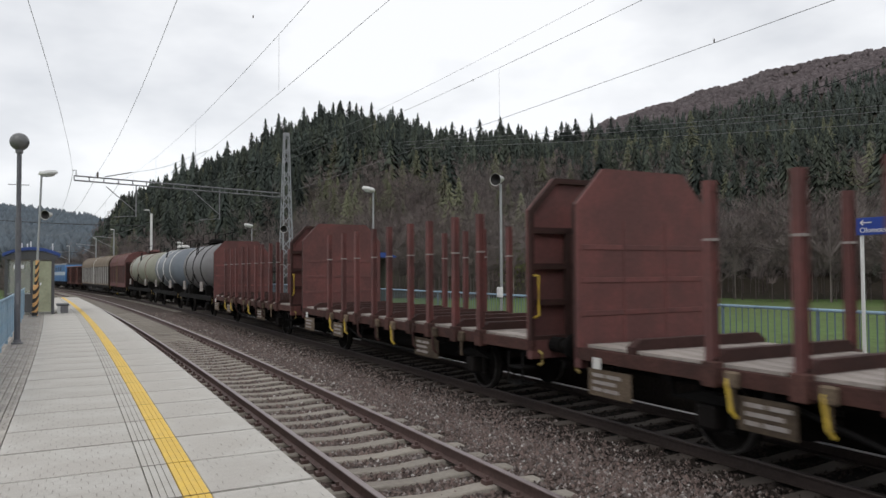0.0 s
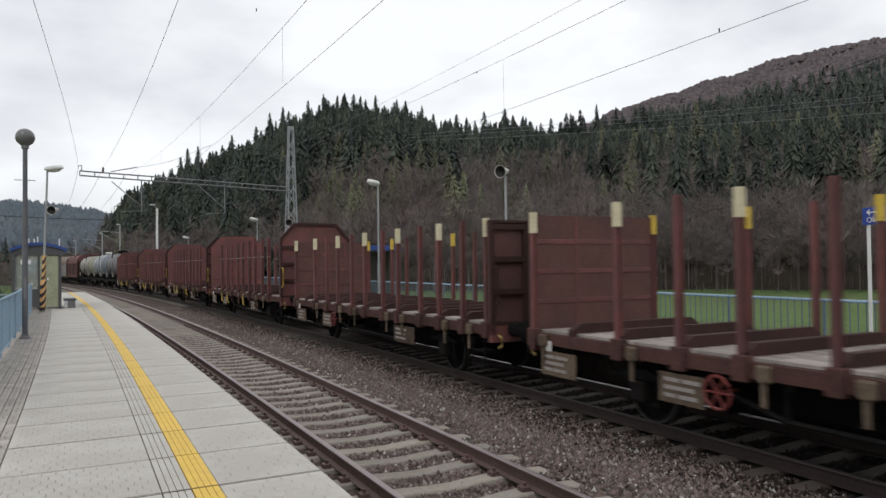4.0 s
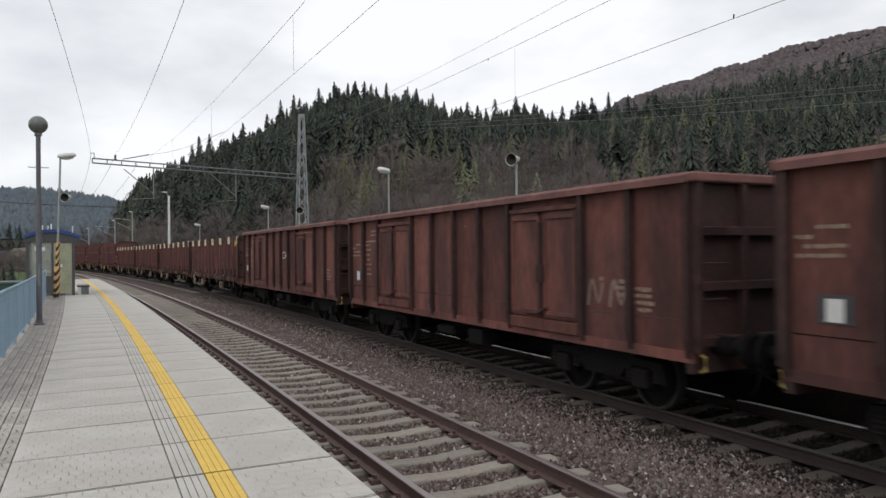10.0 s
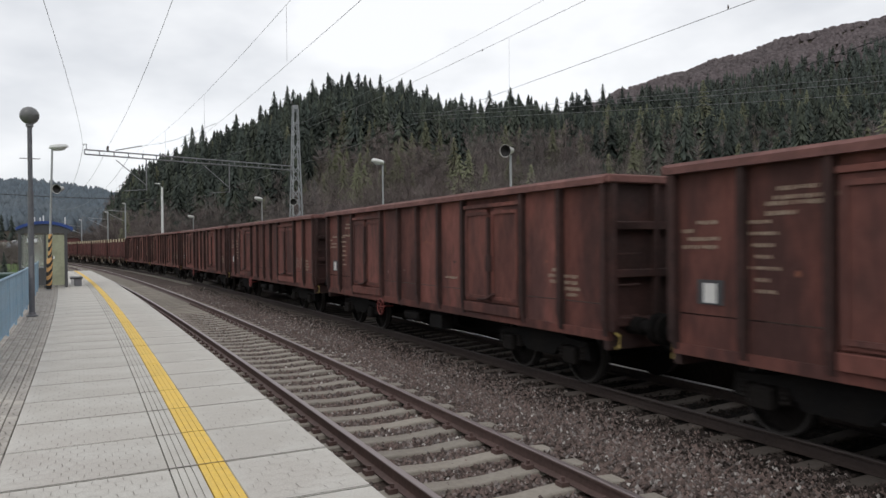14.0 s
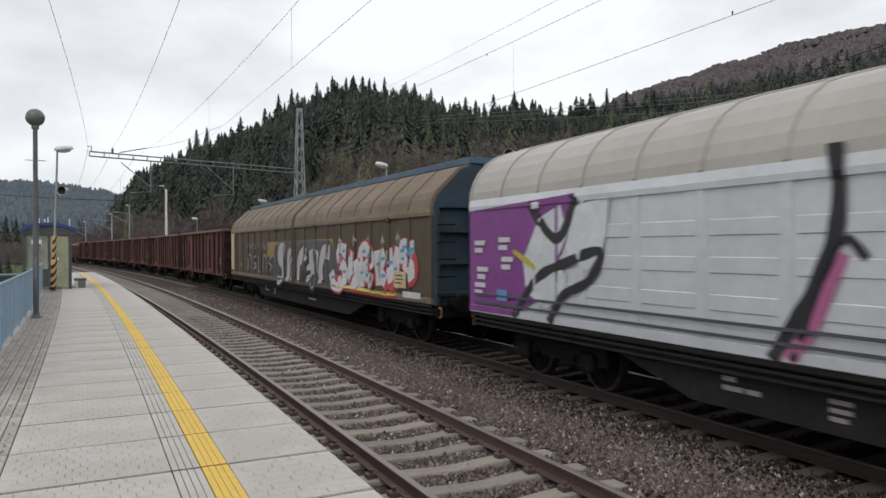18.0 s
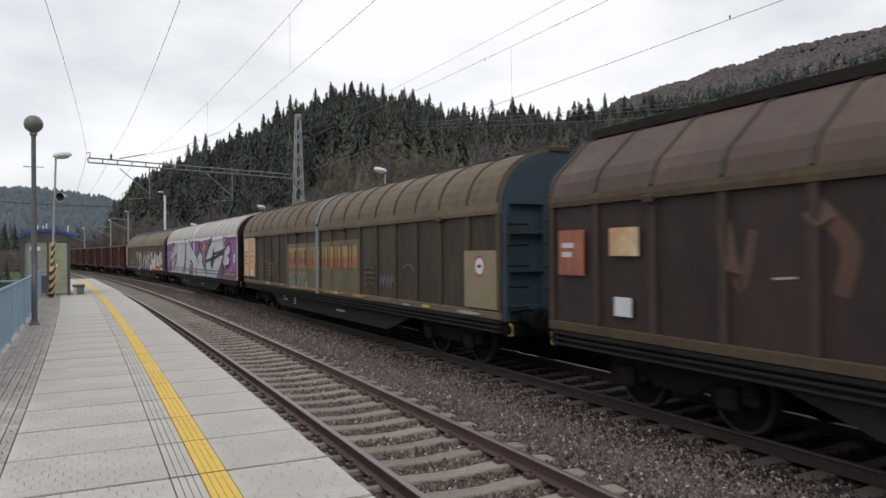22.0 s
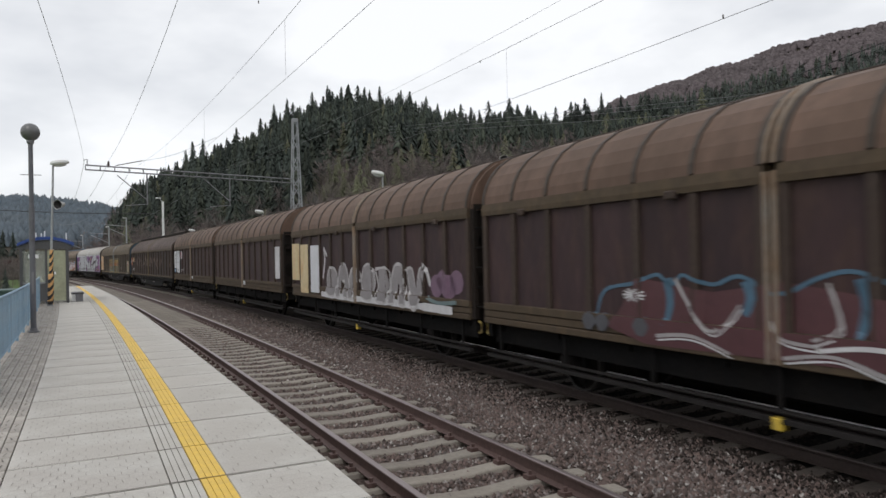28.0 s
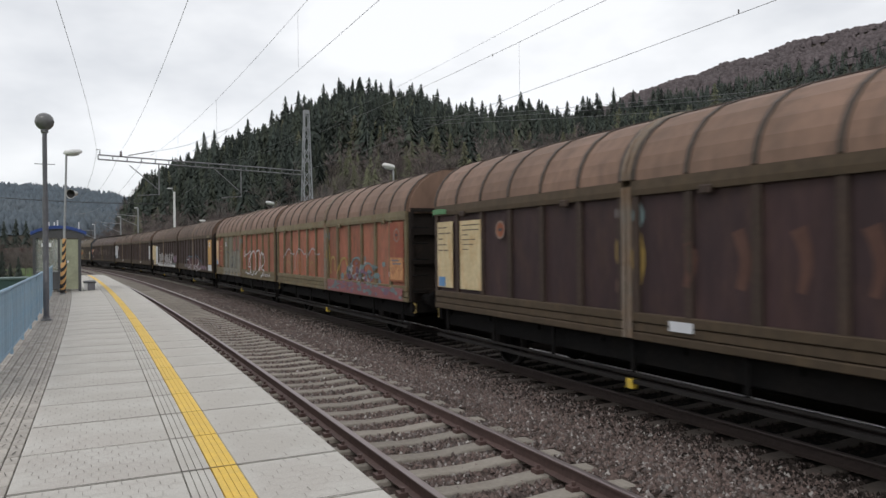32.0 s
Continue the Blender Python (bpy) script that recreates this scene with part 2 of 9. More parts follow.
def ground_height(x, y):
    r, a = math.hypot(x, y), math.degrees(math.atan2(x, y))
    base = -1.25 + 0.75 * step(x - 9, 4.5, 6.5) * step(60 - abs(y - 20), -200, 0)
    near_top = max(0.0, NEAR_R * math.tan(radians(profile(NEAR_RIDGE, a))) - TREE)
    far_top = max(0.0, FAR_R * math.tan(radians(profile(FAR_RIDGE, a))) - (3.5 if a > 12 else 5.5))
    f = (r - 62) / (NEAR_R - 62)
    rise = 0.0 if f <= 0 else (f ** 1.12 if f < 1 else max(0.35, 1 - 0.5 * (f - 1)))
    g = (r - 330) / (FAR_R - 330)
    rise2 = 0.0 if g <= 0 else (g ** 1.05 if g < 1 else 1.0)
    h = max(near_top * rise, far_top * rise2)
    bend_x = math.sqrt(max(0.0, BEND * BEND - min(y, 820) ** 2)) - BEND
    clear = step(abs(x - bend_x - 5), 13, 75)
    h *= clear
    rough = noise.noise((x * 0.02, y * 0.02, 0)) * 3 * step(r, 70, 200) + noise.noise((x * 0.15, y * 0.15, 3)) * 0.1 * step(abs(x - 4), 9, 14)
    return base + h + rough * (0.3 + 0.7 * clear if r > 60 else 1)


def make_ground():
    rings = [3, 6, 9, 11, 13, 15, 18, 22, 27, 33, 40, 48, 56, 66, 80, 95, 112, 130, 150, 172, 195, 220, 245, 270, 295, 320, 340, 360, 385, 420, 470, 530, 600, 680, 760, 850, 950, 1200, 1800, 3000, 4500]
    angles = [-180 + 2 * i for i in range(90)] + [0.75 * i for i in range(96)] + [72 + 2 * i for i in range(54)]
    verts, faces = [(0, 0, -1.25)], []
    for r in rings:
        for a in angles:
            x, y = r * math.sin(radians(a)), r * math.cos(radians(a))
            verts.append((x, y, ground_height(x, y)))
    k = len(angles)
    for j in range(k):
        faces.append((0, 1 + (j + 1) % k, 1 + j))
    for i in range(len(rings) - 1):
        for j in range(k):
            q = (j + 1) % k
            faces.append((1 + i * k + j, 1 + i * k + q, 1 + (i + 1) * k + q, 1 + (i + 1) * k + j))
    m = mat("meadow_and_forest_floor", (0.095, 0.145, 0.050), 0.95, var=0.3, scale=0.5, dirt=(0.085, 0.085, 0.045), dirt_amount=0.6, dirt_scale=0.03, bump=0.6, bump_scale=6, spec=0.1)
    g = raw_mesh("ground", verts, faces, m, "grassy valley floor rising to forest slopes", "ground", smooth=True)
    g.data.materials.append(mat("dark_forest_floor", (0.046, 0.037, 0.028), 0.95, var=0.4, scale=0.5, dirt=(0.03, 0.032, 0.02), dirt_amount=0.7, dirt_scale=0.05, bump=0.6, bump_scale=4, spec=0.1))
    for q in g.data.polygons:
        c = q.center
        if math.hypot(c.x, c.y) > 58 and (c.x > 0 or c.y > 140):
            q.material_index = 1
    tagged(g, kind="structure")


make_ground()


# ---- track bed, rails, sleepers ----
def strip(name, across, heights, s0, s1, ds, material, label, category, jitter=0.0):
    """A sheet along the line with the cross-section given by across and heights."""
    verts, faces = [], []
    n = int((s1 - s0) / ds)
    k = len(across)
    for i in range(n + 1):
        for a, z in zip(across, heights):
            verts.append(tuple(on(a + random.uniform(-jitter, jitter), s0 + i * ds, z + random.uniform(-jitter, jitter))))
    for i in range(n):
        for j in range(k - 1):
            faces.append((i * k + j, i * k + j + 1, (i + 1) * k + j + 1, (i + 1) * k + j))
    return tagged(raw_mesh(name, verts, faces, material, label, category), kind="structure")


M_BALLAST = mat("crushed_stone_ballast", (0.075, 0.056, 0.048), 0.95, var=0.7, scale=5, dirt=(0.045, 0.034, 0.03), dirt_amount=0.6, dirt_scale=0.4, bump=1.0, bump_scale=26, spec=0.2)
M_RAIL = mat("rusty_rail_steel", (0.115, 0.072, 0.064), 0.6, 0.3, var=0.2, dirt=(0.05, 0.035, 0.03), bump=0.1)
M_HEAD = mat("worn_rail_head", (0.30, 0.255, 0.25), 0.42, 0.8, var=0.08, streak=(1, 0.05, 1), bump=0.0)
M_SLEEPER = mat("concrete_sleeper", (0.27, 0.245, 0.21), 0.9, var=0.15, dirt=(0.17, 0.14, 0.115), dirt_amount=0.6, dirt_scale=1.5, bump=0.3, bump_scale=40, spread=0.12)
BED_1, BED_2 = RAIL_1 - 0.213, RAIL_2 - 0.196

strip("track_bed", (1.2, 2.0, 2.35, 4.5, 5.0, 5.6, 6.4, 6.9),
      (-1.0, BED_1 - 0.06, BED_1, BED_1, BED_1 + 0.04, BED_1 - 0.02, BED_2 + 0.03, BED_2), -60, 260, 0.5, M_BALLAST,
      "brown crushed stone ballast of the double track", "ballast", jitter=0.015)
# train's shade on the far track bed is put into this near-black colour
M_BED_SHADE = mat("shaded_black_ballast", (0.011, 0.0095, 0.009), 0.9, var=0.5, scale=6, dirt=(0.020, 0.016, 0.014), dirt_amount=0.6, dirt_scale=0.6, bump=1.0, bump_scale=26, spec=0.05)
strip("track_bed_far", (6.9, 7.3, 8.7, 9.2, 9.72), (BED_2, BED_2 - 0.01, BED_2 - 0.01, BED_2, BED_2 - 0.05), -60, 260, 0.5, M_BED_SHADE,
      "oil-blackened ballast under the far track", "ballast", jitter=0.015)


# far rails darkened in colour for the shade under the train
M_RAIL_2 = mat("shaded_rail_steel", (0.042, 0.031, 0.028), 0.75, 0.1, var=0.2, dirt=(0.025, 0.02, 0.018), bump=0.1, spec=0.2)
# glint and dark wagon reflection are put into these two head colours
M_HEAD_2 = mat("glint_bright_rail_head", (0.42, 0.40, 0.40), 0.25, 0.95, var=0.1, streak=(1, 0.05, 1), bump=0.0)

M_HEAD_3 = mat("reflection_dulled_rail_head", (0.075, 0.062, 0.058), 0.6, 0.5, var=0.15, streak=(1, 0.05, 1), bump=0.0)


def make_rails():
    prof = [(-0.07, -0.155), (0.07, -0.155), (0.07, -0.145), (0.012, -0.125), (0.012, -0.04), (0.036, -0.03), (0.036, -0.012), (-0.036, -0.012), (-0.036, -0.03), (-0.012, -0.04), (-0.012, -0.125), (-0.07, -0.145)]
    head = [(-0.036, -0.012), (0.036, -0.012), (0.034, -0.003), (0.026, 0.0), (-0.026, 0.0), (-0.034, -0.003)]
    for axis, top in ((AXIS_1, RAIL_1), (AXIS_2, RAIL_2)):
        for side in (-0.7535, 0.7535):
            rail = None
            for nm, pr, m in (("rail", prof, M_RAIL if axis == AXIS_1 else M_RAIL_2), ("rail_head", head, M_HEAD if axis == AXIS_1 else M_HEAD_2 if side > 0 else M_HEAD_3)):
                verts, faces = [], []
                k, n = len(pr), 160
                for i in range(n + 1):
                    s = -60 + 2.0 * i
                    for px, pz in pr:
                        verts.append(tuple(on(axis + side + px, s, top + pz)))
                for i in range(n):
                    for j in range(k):
                        q = (j + 1) % k
                        faces.append((i * k + j, i * k + q, (i + 1) * k + q, (i + 1) * k + j))
                me = bpy.data.meshes.new(nm)
                me.from_pydata(verts, [], faces)
                me.materials.append(m)
                ob = new(nm, me)
                if rail is None:
                    rail = tagged(ob, "rusty steel rail on concrete sleepers", "rail", "rails of the double track", "structure")
                else:
                    ob.parent = rail
                    tagged(ob, "worn bright running surface")


make_rails()


def sleeper_mesh():
    bm = bmesh.new()
    # waisted concrete sleeper: high under the rails, lower in the middle
    xs = (-1.3, -1.05, -0.6, -0.38, -0.15, 0.15, 0.38, 0.6, 1.05, 1.3)
    zs = (-0.178, -0.165, -0.158, -0.170, -0.186, -0.186, -0.170, -0.158, -0.165, -0.178)
    rows = []
    for x, z in zip(xs, zs):
        rows.append([bm.verts.new(p) for p in ((x, -0.15, -0.34), (x, -0.115, z - 0.012), (x, -0.1, z), (x, 0.1, z), (x, 0.115, z - 0.012), (x, 0.15, -0.34))])
    for a, b in zip(rows, rows[1:]):
        for j in range(5):
            bm.faces.new((a[j], a[j + 1], b[j + 1], b[j]))
    bm.faces.new(rows[0])
    bm.faces.new(rows[-1][::-1])
    return to_mesh("sleeper", bm, M_SLEEPER)


def clip_mesh():
    bm = bmesh.new()
    for side in (-0.7535, 0.7535):
        for d in (-1, 1):
            box(bm, side + d * 0.13 - 0.045, side + d * 0.13 + 0.045, -0.055, 0.055, -0.16, -0.115)
            rod(bm, (side + d * 0.12, 0, -0.13), (side + d * 0.12, 0, -0.075), 0.022, 6)
    return to_mesh("rail_clip", bm, M_RAIL)


def make_sleepers():
    clips = clip_mesh()
    me = sleeper_mesh()
    # darker copy for the far track, with the wagons' shade in its colour
    shaded = me.copy()
    shaded.materials[0] = mat("shaded_sleeper", (0.078, 0.062, 0.052), 0.9, var=0.2, dirt=(0.045, 0.039, 0.034), dirt_amount=0.6, dirt_scale=1.2, bump=0.3, bump_scale=40, spread=0.15)
    for axis, top, first, name in ((AXIS_1, RAIL_1, 8.75, "left"), (AXIS_2, RAIL_2, 10.74, "right")):
        holder = empty("track", "line of concrete sleepers with rail clips", "track", "tracks")
        tagged(holder, kind="structure")
        for i in range(-14, 62):
            s = first - 0.18 + 0.6 * i
            m = line_pose(axis, s, top)
            ob = part("sleeper", me if axis == AXIS_1 else shaded, None, holder)
            ob.matrix_basis = m
            if -2 < s < 30 and axis == AXIS_1:
                part("rail_clip", clips, None, ob)
        # the distant rest as one piece
        bm = bmesh.new()
        for i in list(range(-80, -14)) + list(range(62, 300)):
            s = first - 0.18 + 0.6 * i
            if s > 190:
                break
            v0 = len(bm.verts)
            box(bm, -1.3, 1.3, -0.12, 0.12, -0.3, -0.17)
            bm.verts.ensure_lookup_table()
            bmesh.ops.transform(bm, matrix=line_pose(axis, s, top), verts=bm.verts[v0:])
        tagged(part("distant_sleepers", bm, M_SLEEPER, holder), kind="stuff")


# ---- platform ----
M_SLAB = mat("platform_concrete", (0.478, 0.460, 0.424), 0.9, var=0.11, scale=10, dirt=(0.40, 0.37, 0.335), dirt_amount=0.55, dirt_scale=1.3, edge=(0.40, 0.57), bump=0.25, bump_scale=70, spread=0.045)
M_EDGE = mat("platform_wall_concrete", (0.2, 0.185, 0.165), 0.9, var=0.2, dirt=(0.1, 0.09, 0.08), dirt_amount=0.7, bump=0.4)
M_YELLOW = mat("yellow_line_paint", (0.71, 0.47, 0.075), 0.65, var=0.1, scale=8, dirt=(0.52, 0.36, 0.13), dirt_amount=0.5, dirt_scale=5, bump=0.1, spread=0.03)
M_PAVER = mat("grey_paving_block", (0.39, 0.36, 0.325), 0.92, var=0.14, scale=8, dirt=(0.27, 0.25, 0.22), dirt_amount=0.5, dirt_scale=1, bump=0.35, bump_scale=50, spread=0.14)
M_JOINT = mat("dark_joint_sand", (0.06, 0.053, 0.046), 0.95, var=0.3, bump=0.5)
PANEL_0, PANEL_BACK = 5.47, -0.60


def flat_run(name, a0, a1, z, s0, s1, ds, material, parent):
    verts, faces = [], []
    n = max(1, int(round((s1 - s0) / ds)))
    for i in range(n + 1):
        s = s0 + (s1 - s0) * i / n
        for a in (a0, a1):
            verts.append(tuple(on(a, s, z)))
    for i in range(n):
        faces.append((2 * i, 2 * i + 1, 2 * i + 3, 2 * i + 2))
    me = bpy.data.meshes.new(name)
    me.from_pydata(verts, [], faces)
    me.materials.append(material)
    ob = new(name, me)
    if parent:
        ob.parent = parent
    return ob


def make_platform():
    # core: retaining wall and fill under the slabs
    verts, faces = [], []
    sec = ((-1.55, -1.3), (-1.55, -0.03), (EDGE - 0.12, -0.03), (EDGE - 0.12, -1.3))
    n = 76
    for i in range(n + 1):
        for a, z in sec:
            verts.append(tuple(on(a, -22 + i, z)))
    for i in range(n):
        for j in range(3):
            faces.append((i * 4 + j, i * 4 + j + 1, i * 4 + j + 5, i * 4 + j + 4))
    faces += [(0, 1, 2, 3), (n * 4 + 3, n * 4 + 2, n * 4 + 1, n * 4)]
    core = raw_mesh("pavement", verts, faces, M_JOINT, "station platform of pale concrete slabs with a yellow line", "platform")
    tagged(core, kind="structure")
    bm = bmesh.new()
    w = 0.978
    # a slab: bevelled plate with six fine grooves and a seat for the line
    box(bm, PANEL_BACK + 0.006, 0.500, -w / 2, w / 2, -0.1, 0.0, 0.006)
    for g in range(4):
        x = 0.508 + g * 0.0485
        box(bm, x, x + 0.0425, -w / 2, w / 2, -0.1, 0.0, 0.001)
    box(bm, 0.895, EDGE, -w / 2, w / 2, -0.1, 0.0, 0.006)
    slab = to_mesh("slab", bm, M_SLAB)
    bm = bmesh.new()
    for g in range(4):
        x = 0.705 + g * 0.0465
        box(bm, x, x + 0.043, -w / 2, w / 2, -0.09, 0.003, 0.002)
    stripe = to_mesh("yellow_line", bm, M_YELLOW)
    i = -27
    while PANEL_0 + i + 0.5 < 54:
        s = PANEL_0 + i + 0.5
        ob = part("slab", slab, None, core)
        ob.matrix_basis = line_pose(0, s, random.uniform(-0.003, 0.001))
        part("yellow_line", stripe, None, ob, "worn yellow warning line" if i == 0 else "")
        i += 1

    def dash(sheet, a0, s0, a1, s1, wd):
        verts, faces = sheet
        p, q = on(a0, s0, 0.0035), on(a1, s1, 0.0035)
        d = (q - p).normalized()
        e = Vector((-d.y, d.x, 0)) * wd
        k = len(verts)
        verts.extend([tuple(p - e), tuple(p + e), tuple(q + e), tuple(q - e)])
        faces.append((k, k + 1, k + 2, k + 3))
    # interlocking joints pressed into the slabs: deep short ones along the platform, shallow zigzags across it
    deep, shallow, sand = ([], []), ([], []), ([], [])
    for u0, u1 in ((PANEL_BACK + 0.03, 0.485), (0.91, EDGE - 0.02)):
        cols = int(round((u1 - u0) / 0.1))
        pa = (u1 - u0) / cols
        for i in range(-1, 14):
            for q in range(8):
                s = PANEL_0 + i + 0.03 + q * 0.117
                for c in range(cols):
                    a = u0 + pa * (c + (0.5 if q % 2 else 0.0))
                    if a + pa > u1 + 0.001:
                        continue
                    dash(shallow, a, s, a + pa * 0.5, s + 0.03, 0.0018)
                    dash(shallow, a + pa * 0.5, s + 0.03, a + pa, s, 0.0018)
                    if random.random() < (0.82 if u0 < 0 else 0.45):
                        j = random.uniform(-0.004, 0.004)
                        dash(deep, a + pa * 0.5 + j, s + 0.035, a + pa * 0.5 - j, s + 0.108, random.uniform(0.0016, 0.0032))
    # dark sand in the joints between slabs, fuller in some than in others
    i = -27
    while PANEL_0 + i < 54:
        full = (0.0065, 0.0035, 0.0075, 0.005)[i % 4] if i < 8 else (0.010, 0.004, 0.011, 0.006)[i % 4]
        dash(sand, PANEL_BACK, PANEL_0 + i, EDGE - 0.004, PANEL_0 + i, full)
        i += 1
    for sheet, name, m in ((deep, "joint_marks", mat("slab_joint_deep", (0.27, 0.25, 0.228), 0.95, var=0.25, bump=0)), (shallow, "joint_marks", mat("slab_joint", (0.40, 0.372, 0.345), 0.95, var=0.2, bump=0)),
                           (sand, "slab_joints", mat("slab_joint_sand", (0.10, 0.092, 0.08), 0.95, var=0.35, scale=3, bump=0))):
        tagged(raw_mesh(name, sheet[0], sheet[1], m, "", ""), kind="stuff").parent = core
    # blocks behind the slabs
    bm = bmesh.new()
    box(bm, -0.0455, 0.0455, -0.094, 0.094, -0.06, 0, 0.005)
    block = to_mesh("paving_block", bm, M_PAVER)
    count = 0
    for r in range(95):
        for c in range(8):
            s, a = 4.6 + r * 0.2 + (0.1 if c % 2 else 0), PANEL_BACK - 0.05 - 0.1 * c
            if s > 5.5 and count < 300 and r < 42:
                ob = part("paving_block", block, None, core)
                ob.matrix_basis = line_pose(a, s, -0.004 + random.uniform(-0.003, 0.003))
                count += 1
    bm = bmesh.new()
    v, f = [], []
    for r in range(-60, 330):
        for c in range(8):
            s, a = 4.6 + r * 0.2 + (0.1 if c % 2 else 0), PANEL_BACK - 0.05 - 0.1 * c
            if 0 <= r < 42 and s > 5.5 and (r * 8 + c) < 340 or s > 48:
                continue
            k, z = len(v), -0.004 + random.uniform(-0.003, 0.003)
            for da, ds in ((-0.044, -0.092), (0.044, -0.092), (0.044, 0.092), (-0.044, 0.092)):
                v.append(tuple(on(a + da, s + ds, z)))
            for da, ds in ((-0.05, -0.1), (0.05, -0.1), (0.05, 0.1), (-0.05, 0.1)):
                v.append(tuple(on(a + da, s + ds, -0.05)))
            f.append((k, k + 1, k + 2, k + 3))
            for j in range(4):
                q = (j + 1) % 4
                f.append((k + 4 + j, k + 4 + q, k + q, k + j))
    bm.free()
    worn = ([], [])
    for r in range(0, 150):
        for c in range(8):
            s, a = 4.6 + r * 0.2 + (0.1 if c % 2 else 0), PANEL_BACK - 0.05 - 0.1 * c
            if random.random() < 0.85:
                j = 0.009 if (r + c) % 2 else -0.009
                dash(worn, a + j, s - 0.05, a - j, s + 0.045, random.uniform(0.003, 0.006))
    tagged(raw_mesh("joint_marks", worn[0], worn[1], mat("worn_block_joint", (0.13, 0.118, 0.105), 0.95, var=0.25, bump=0), "", ""), kind="stuff").parent = core
    rest = raw_mesh("paving_blocks", v, f, mat("grey_paving_blocks", (0.39, 0.36, 0.325), 0.92, var=0.14, scale=8, dirt=(0.27, 0.25, 0.22), dirt_amount=0.5, dirt_scale=1, bump=0.35, bump_scale=50, spread=0.14, island=True), "", "")
    tagged(rest, kind="stuff").parent = core


make_sleepers()
make_platform()

# platform on the far side of the tracks
EDGE_2, BACK_2, TOP_2 = 9.72, 11.55, -0.12
far_platform = strip("pavement_far", (EDGE_2, EDGE_2 + 0.01, EDGE_2 + 0.7, BACK_2, BACK_2 + 0.01), (-1.2, TOP_2, TOP_2, TOP_2, -1.2), -22, 60, 1.0, mat("darker_platform_concrete", (0.30, 0.28, 0.26), 0.9, var=0.15, scale=8, dirt=(0.2, 0.185, 0.17), dirt_amount=0.6, dirt_scale=1.3, bump=0.25, bump_scale=70, spec=0.2),
                     "pale concrete platform beyond the tracks", "platform")
# shade behind the train is put into the track-side wall's colour
far_platform.data.materials.append(mat("shade_dark_wall", (0.022, 0.018, 0.016), 0.95, var=0.3, dirt=(0.035, 0.029, 0.025), dirt_amount=0.6, dirt_scale=1.0, bump=0.3, spec=0.05))
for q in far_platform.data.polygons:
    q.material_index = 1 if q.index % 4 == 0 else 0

# ---- woods ----
RNG = np.random.default_rng(7)


class Soup:
    """Gathers triangles of many like pieces into one mesh."""

    def __init__(self):
        self.v, self.f, self.n = [], [], 0

    def add(self, verts, faces):
        self.v.append(verts)
        self.f.append(faces + self.n)
        self.n += len(verts)

    def make(self, name, material, label, category, kind="stuff", parent=None):
        v, f = np.concatenate(self.v).astype(np.float32), np.concatenate(self.f).astype(np.int32)
        me = bpy.data.meshes.new(name)
        me.vertices.add(len(v))
        me.vertices.foreach_set("co", v.ravel())
        me.loops.add(f.size)
        me.loops.foreach_set("vertex_index", f.ravel())
        me.polygons.add(len(f))
        me.polygons.foreach_set("loop_start", np.arange(0, f.size, 3, dtype=np.int32))
        me.update(calc_edges=True)
        me.validate()
        me.materials.append(material)
        ob = new(name, me)
        if parent:
            ob.parent = parent
        return tagged(ob, label, category, kind=kind)


def spruce(h, r, whorls, arms, wide, droop=0.30):
    """One spruce: whorls of drooping, ragged boughs round a thin stem, wide at the foot and running out into a bare leader."""
    rungs = whorls + 1
    stem = np.stack([np.zeros(rungs), np.zeros(rungs), np.linspace(0.2 * h, h, rungs)], 1)
    foot = np.array([[-0.2, 0, 0], [0.2, 0, 0], [0, 0.2, 0]])
    n = whorls * arms
    k, a0 = np.repeat(np.arange(whorls), arms), RNG.uniform(0, 6)
    t = 0.2 + 0.8 * (k + RNG.uniform(-0.35, 0.35, n)) / whorls
    t = np.clip(t, 0.16, 0.965)
    rad = (r * (1 - t) ** 0.78 + 0.12) * RNG.uniform(0.50, 1.22, n) * (1 + 0.18 * np.sin(a0 + 2.0 * np.tile(np.arange(arms), whorls)))
    a = np.tile(np.arange(arms) * 6.283 / arms, whorls) + k * 2.4 + RNG.uniform(-0.35, 0.35, n)
    z = h * t
    ca, sa = np.cos(a), np.sin(a)
    drop = droop * rad * RNG.uniform(0.4, 1.4, n)
    tip = np.stack([rad * ca, rad * sa, z - drop], 1)
    w = wide * rad * RNG.uniform(0.75, 1.25, n) + 0.06
    mid = np.stack([0.62 * rad * ca, 0.62 * rad * sa, z - 0.45 * drop], 1)
    left = mid + np.stack([-sa * w, ca * w, -0.35 * w], 1)
    right = mid + np.stack([sa * w, -ca * w, -0.35 * w], 1)
    vs = np.vstack([stem, foot, tip, left, right])
    root = np.clip(k + 1, 0, rungs - 1)
    q = rungs + 3 + np.arange(n)
    f1 = np.stack([root, q + n, q], 1)
    f2 = np.stack([root, q, q + 2 * n], 1)
    b = rungs
    ft = np.array([[b, b + 1, rungs - 1], [b + 1, b + 2, rungs - 1], [b + 2, b, rungs - 1]] + [[b, b + 1, i] for i in range(rungs - 1)])
    return vs, np.vstack([f1, f2, ft])


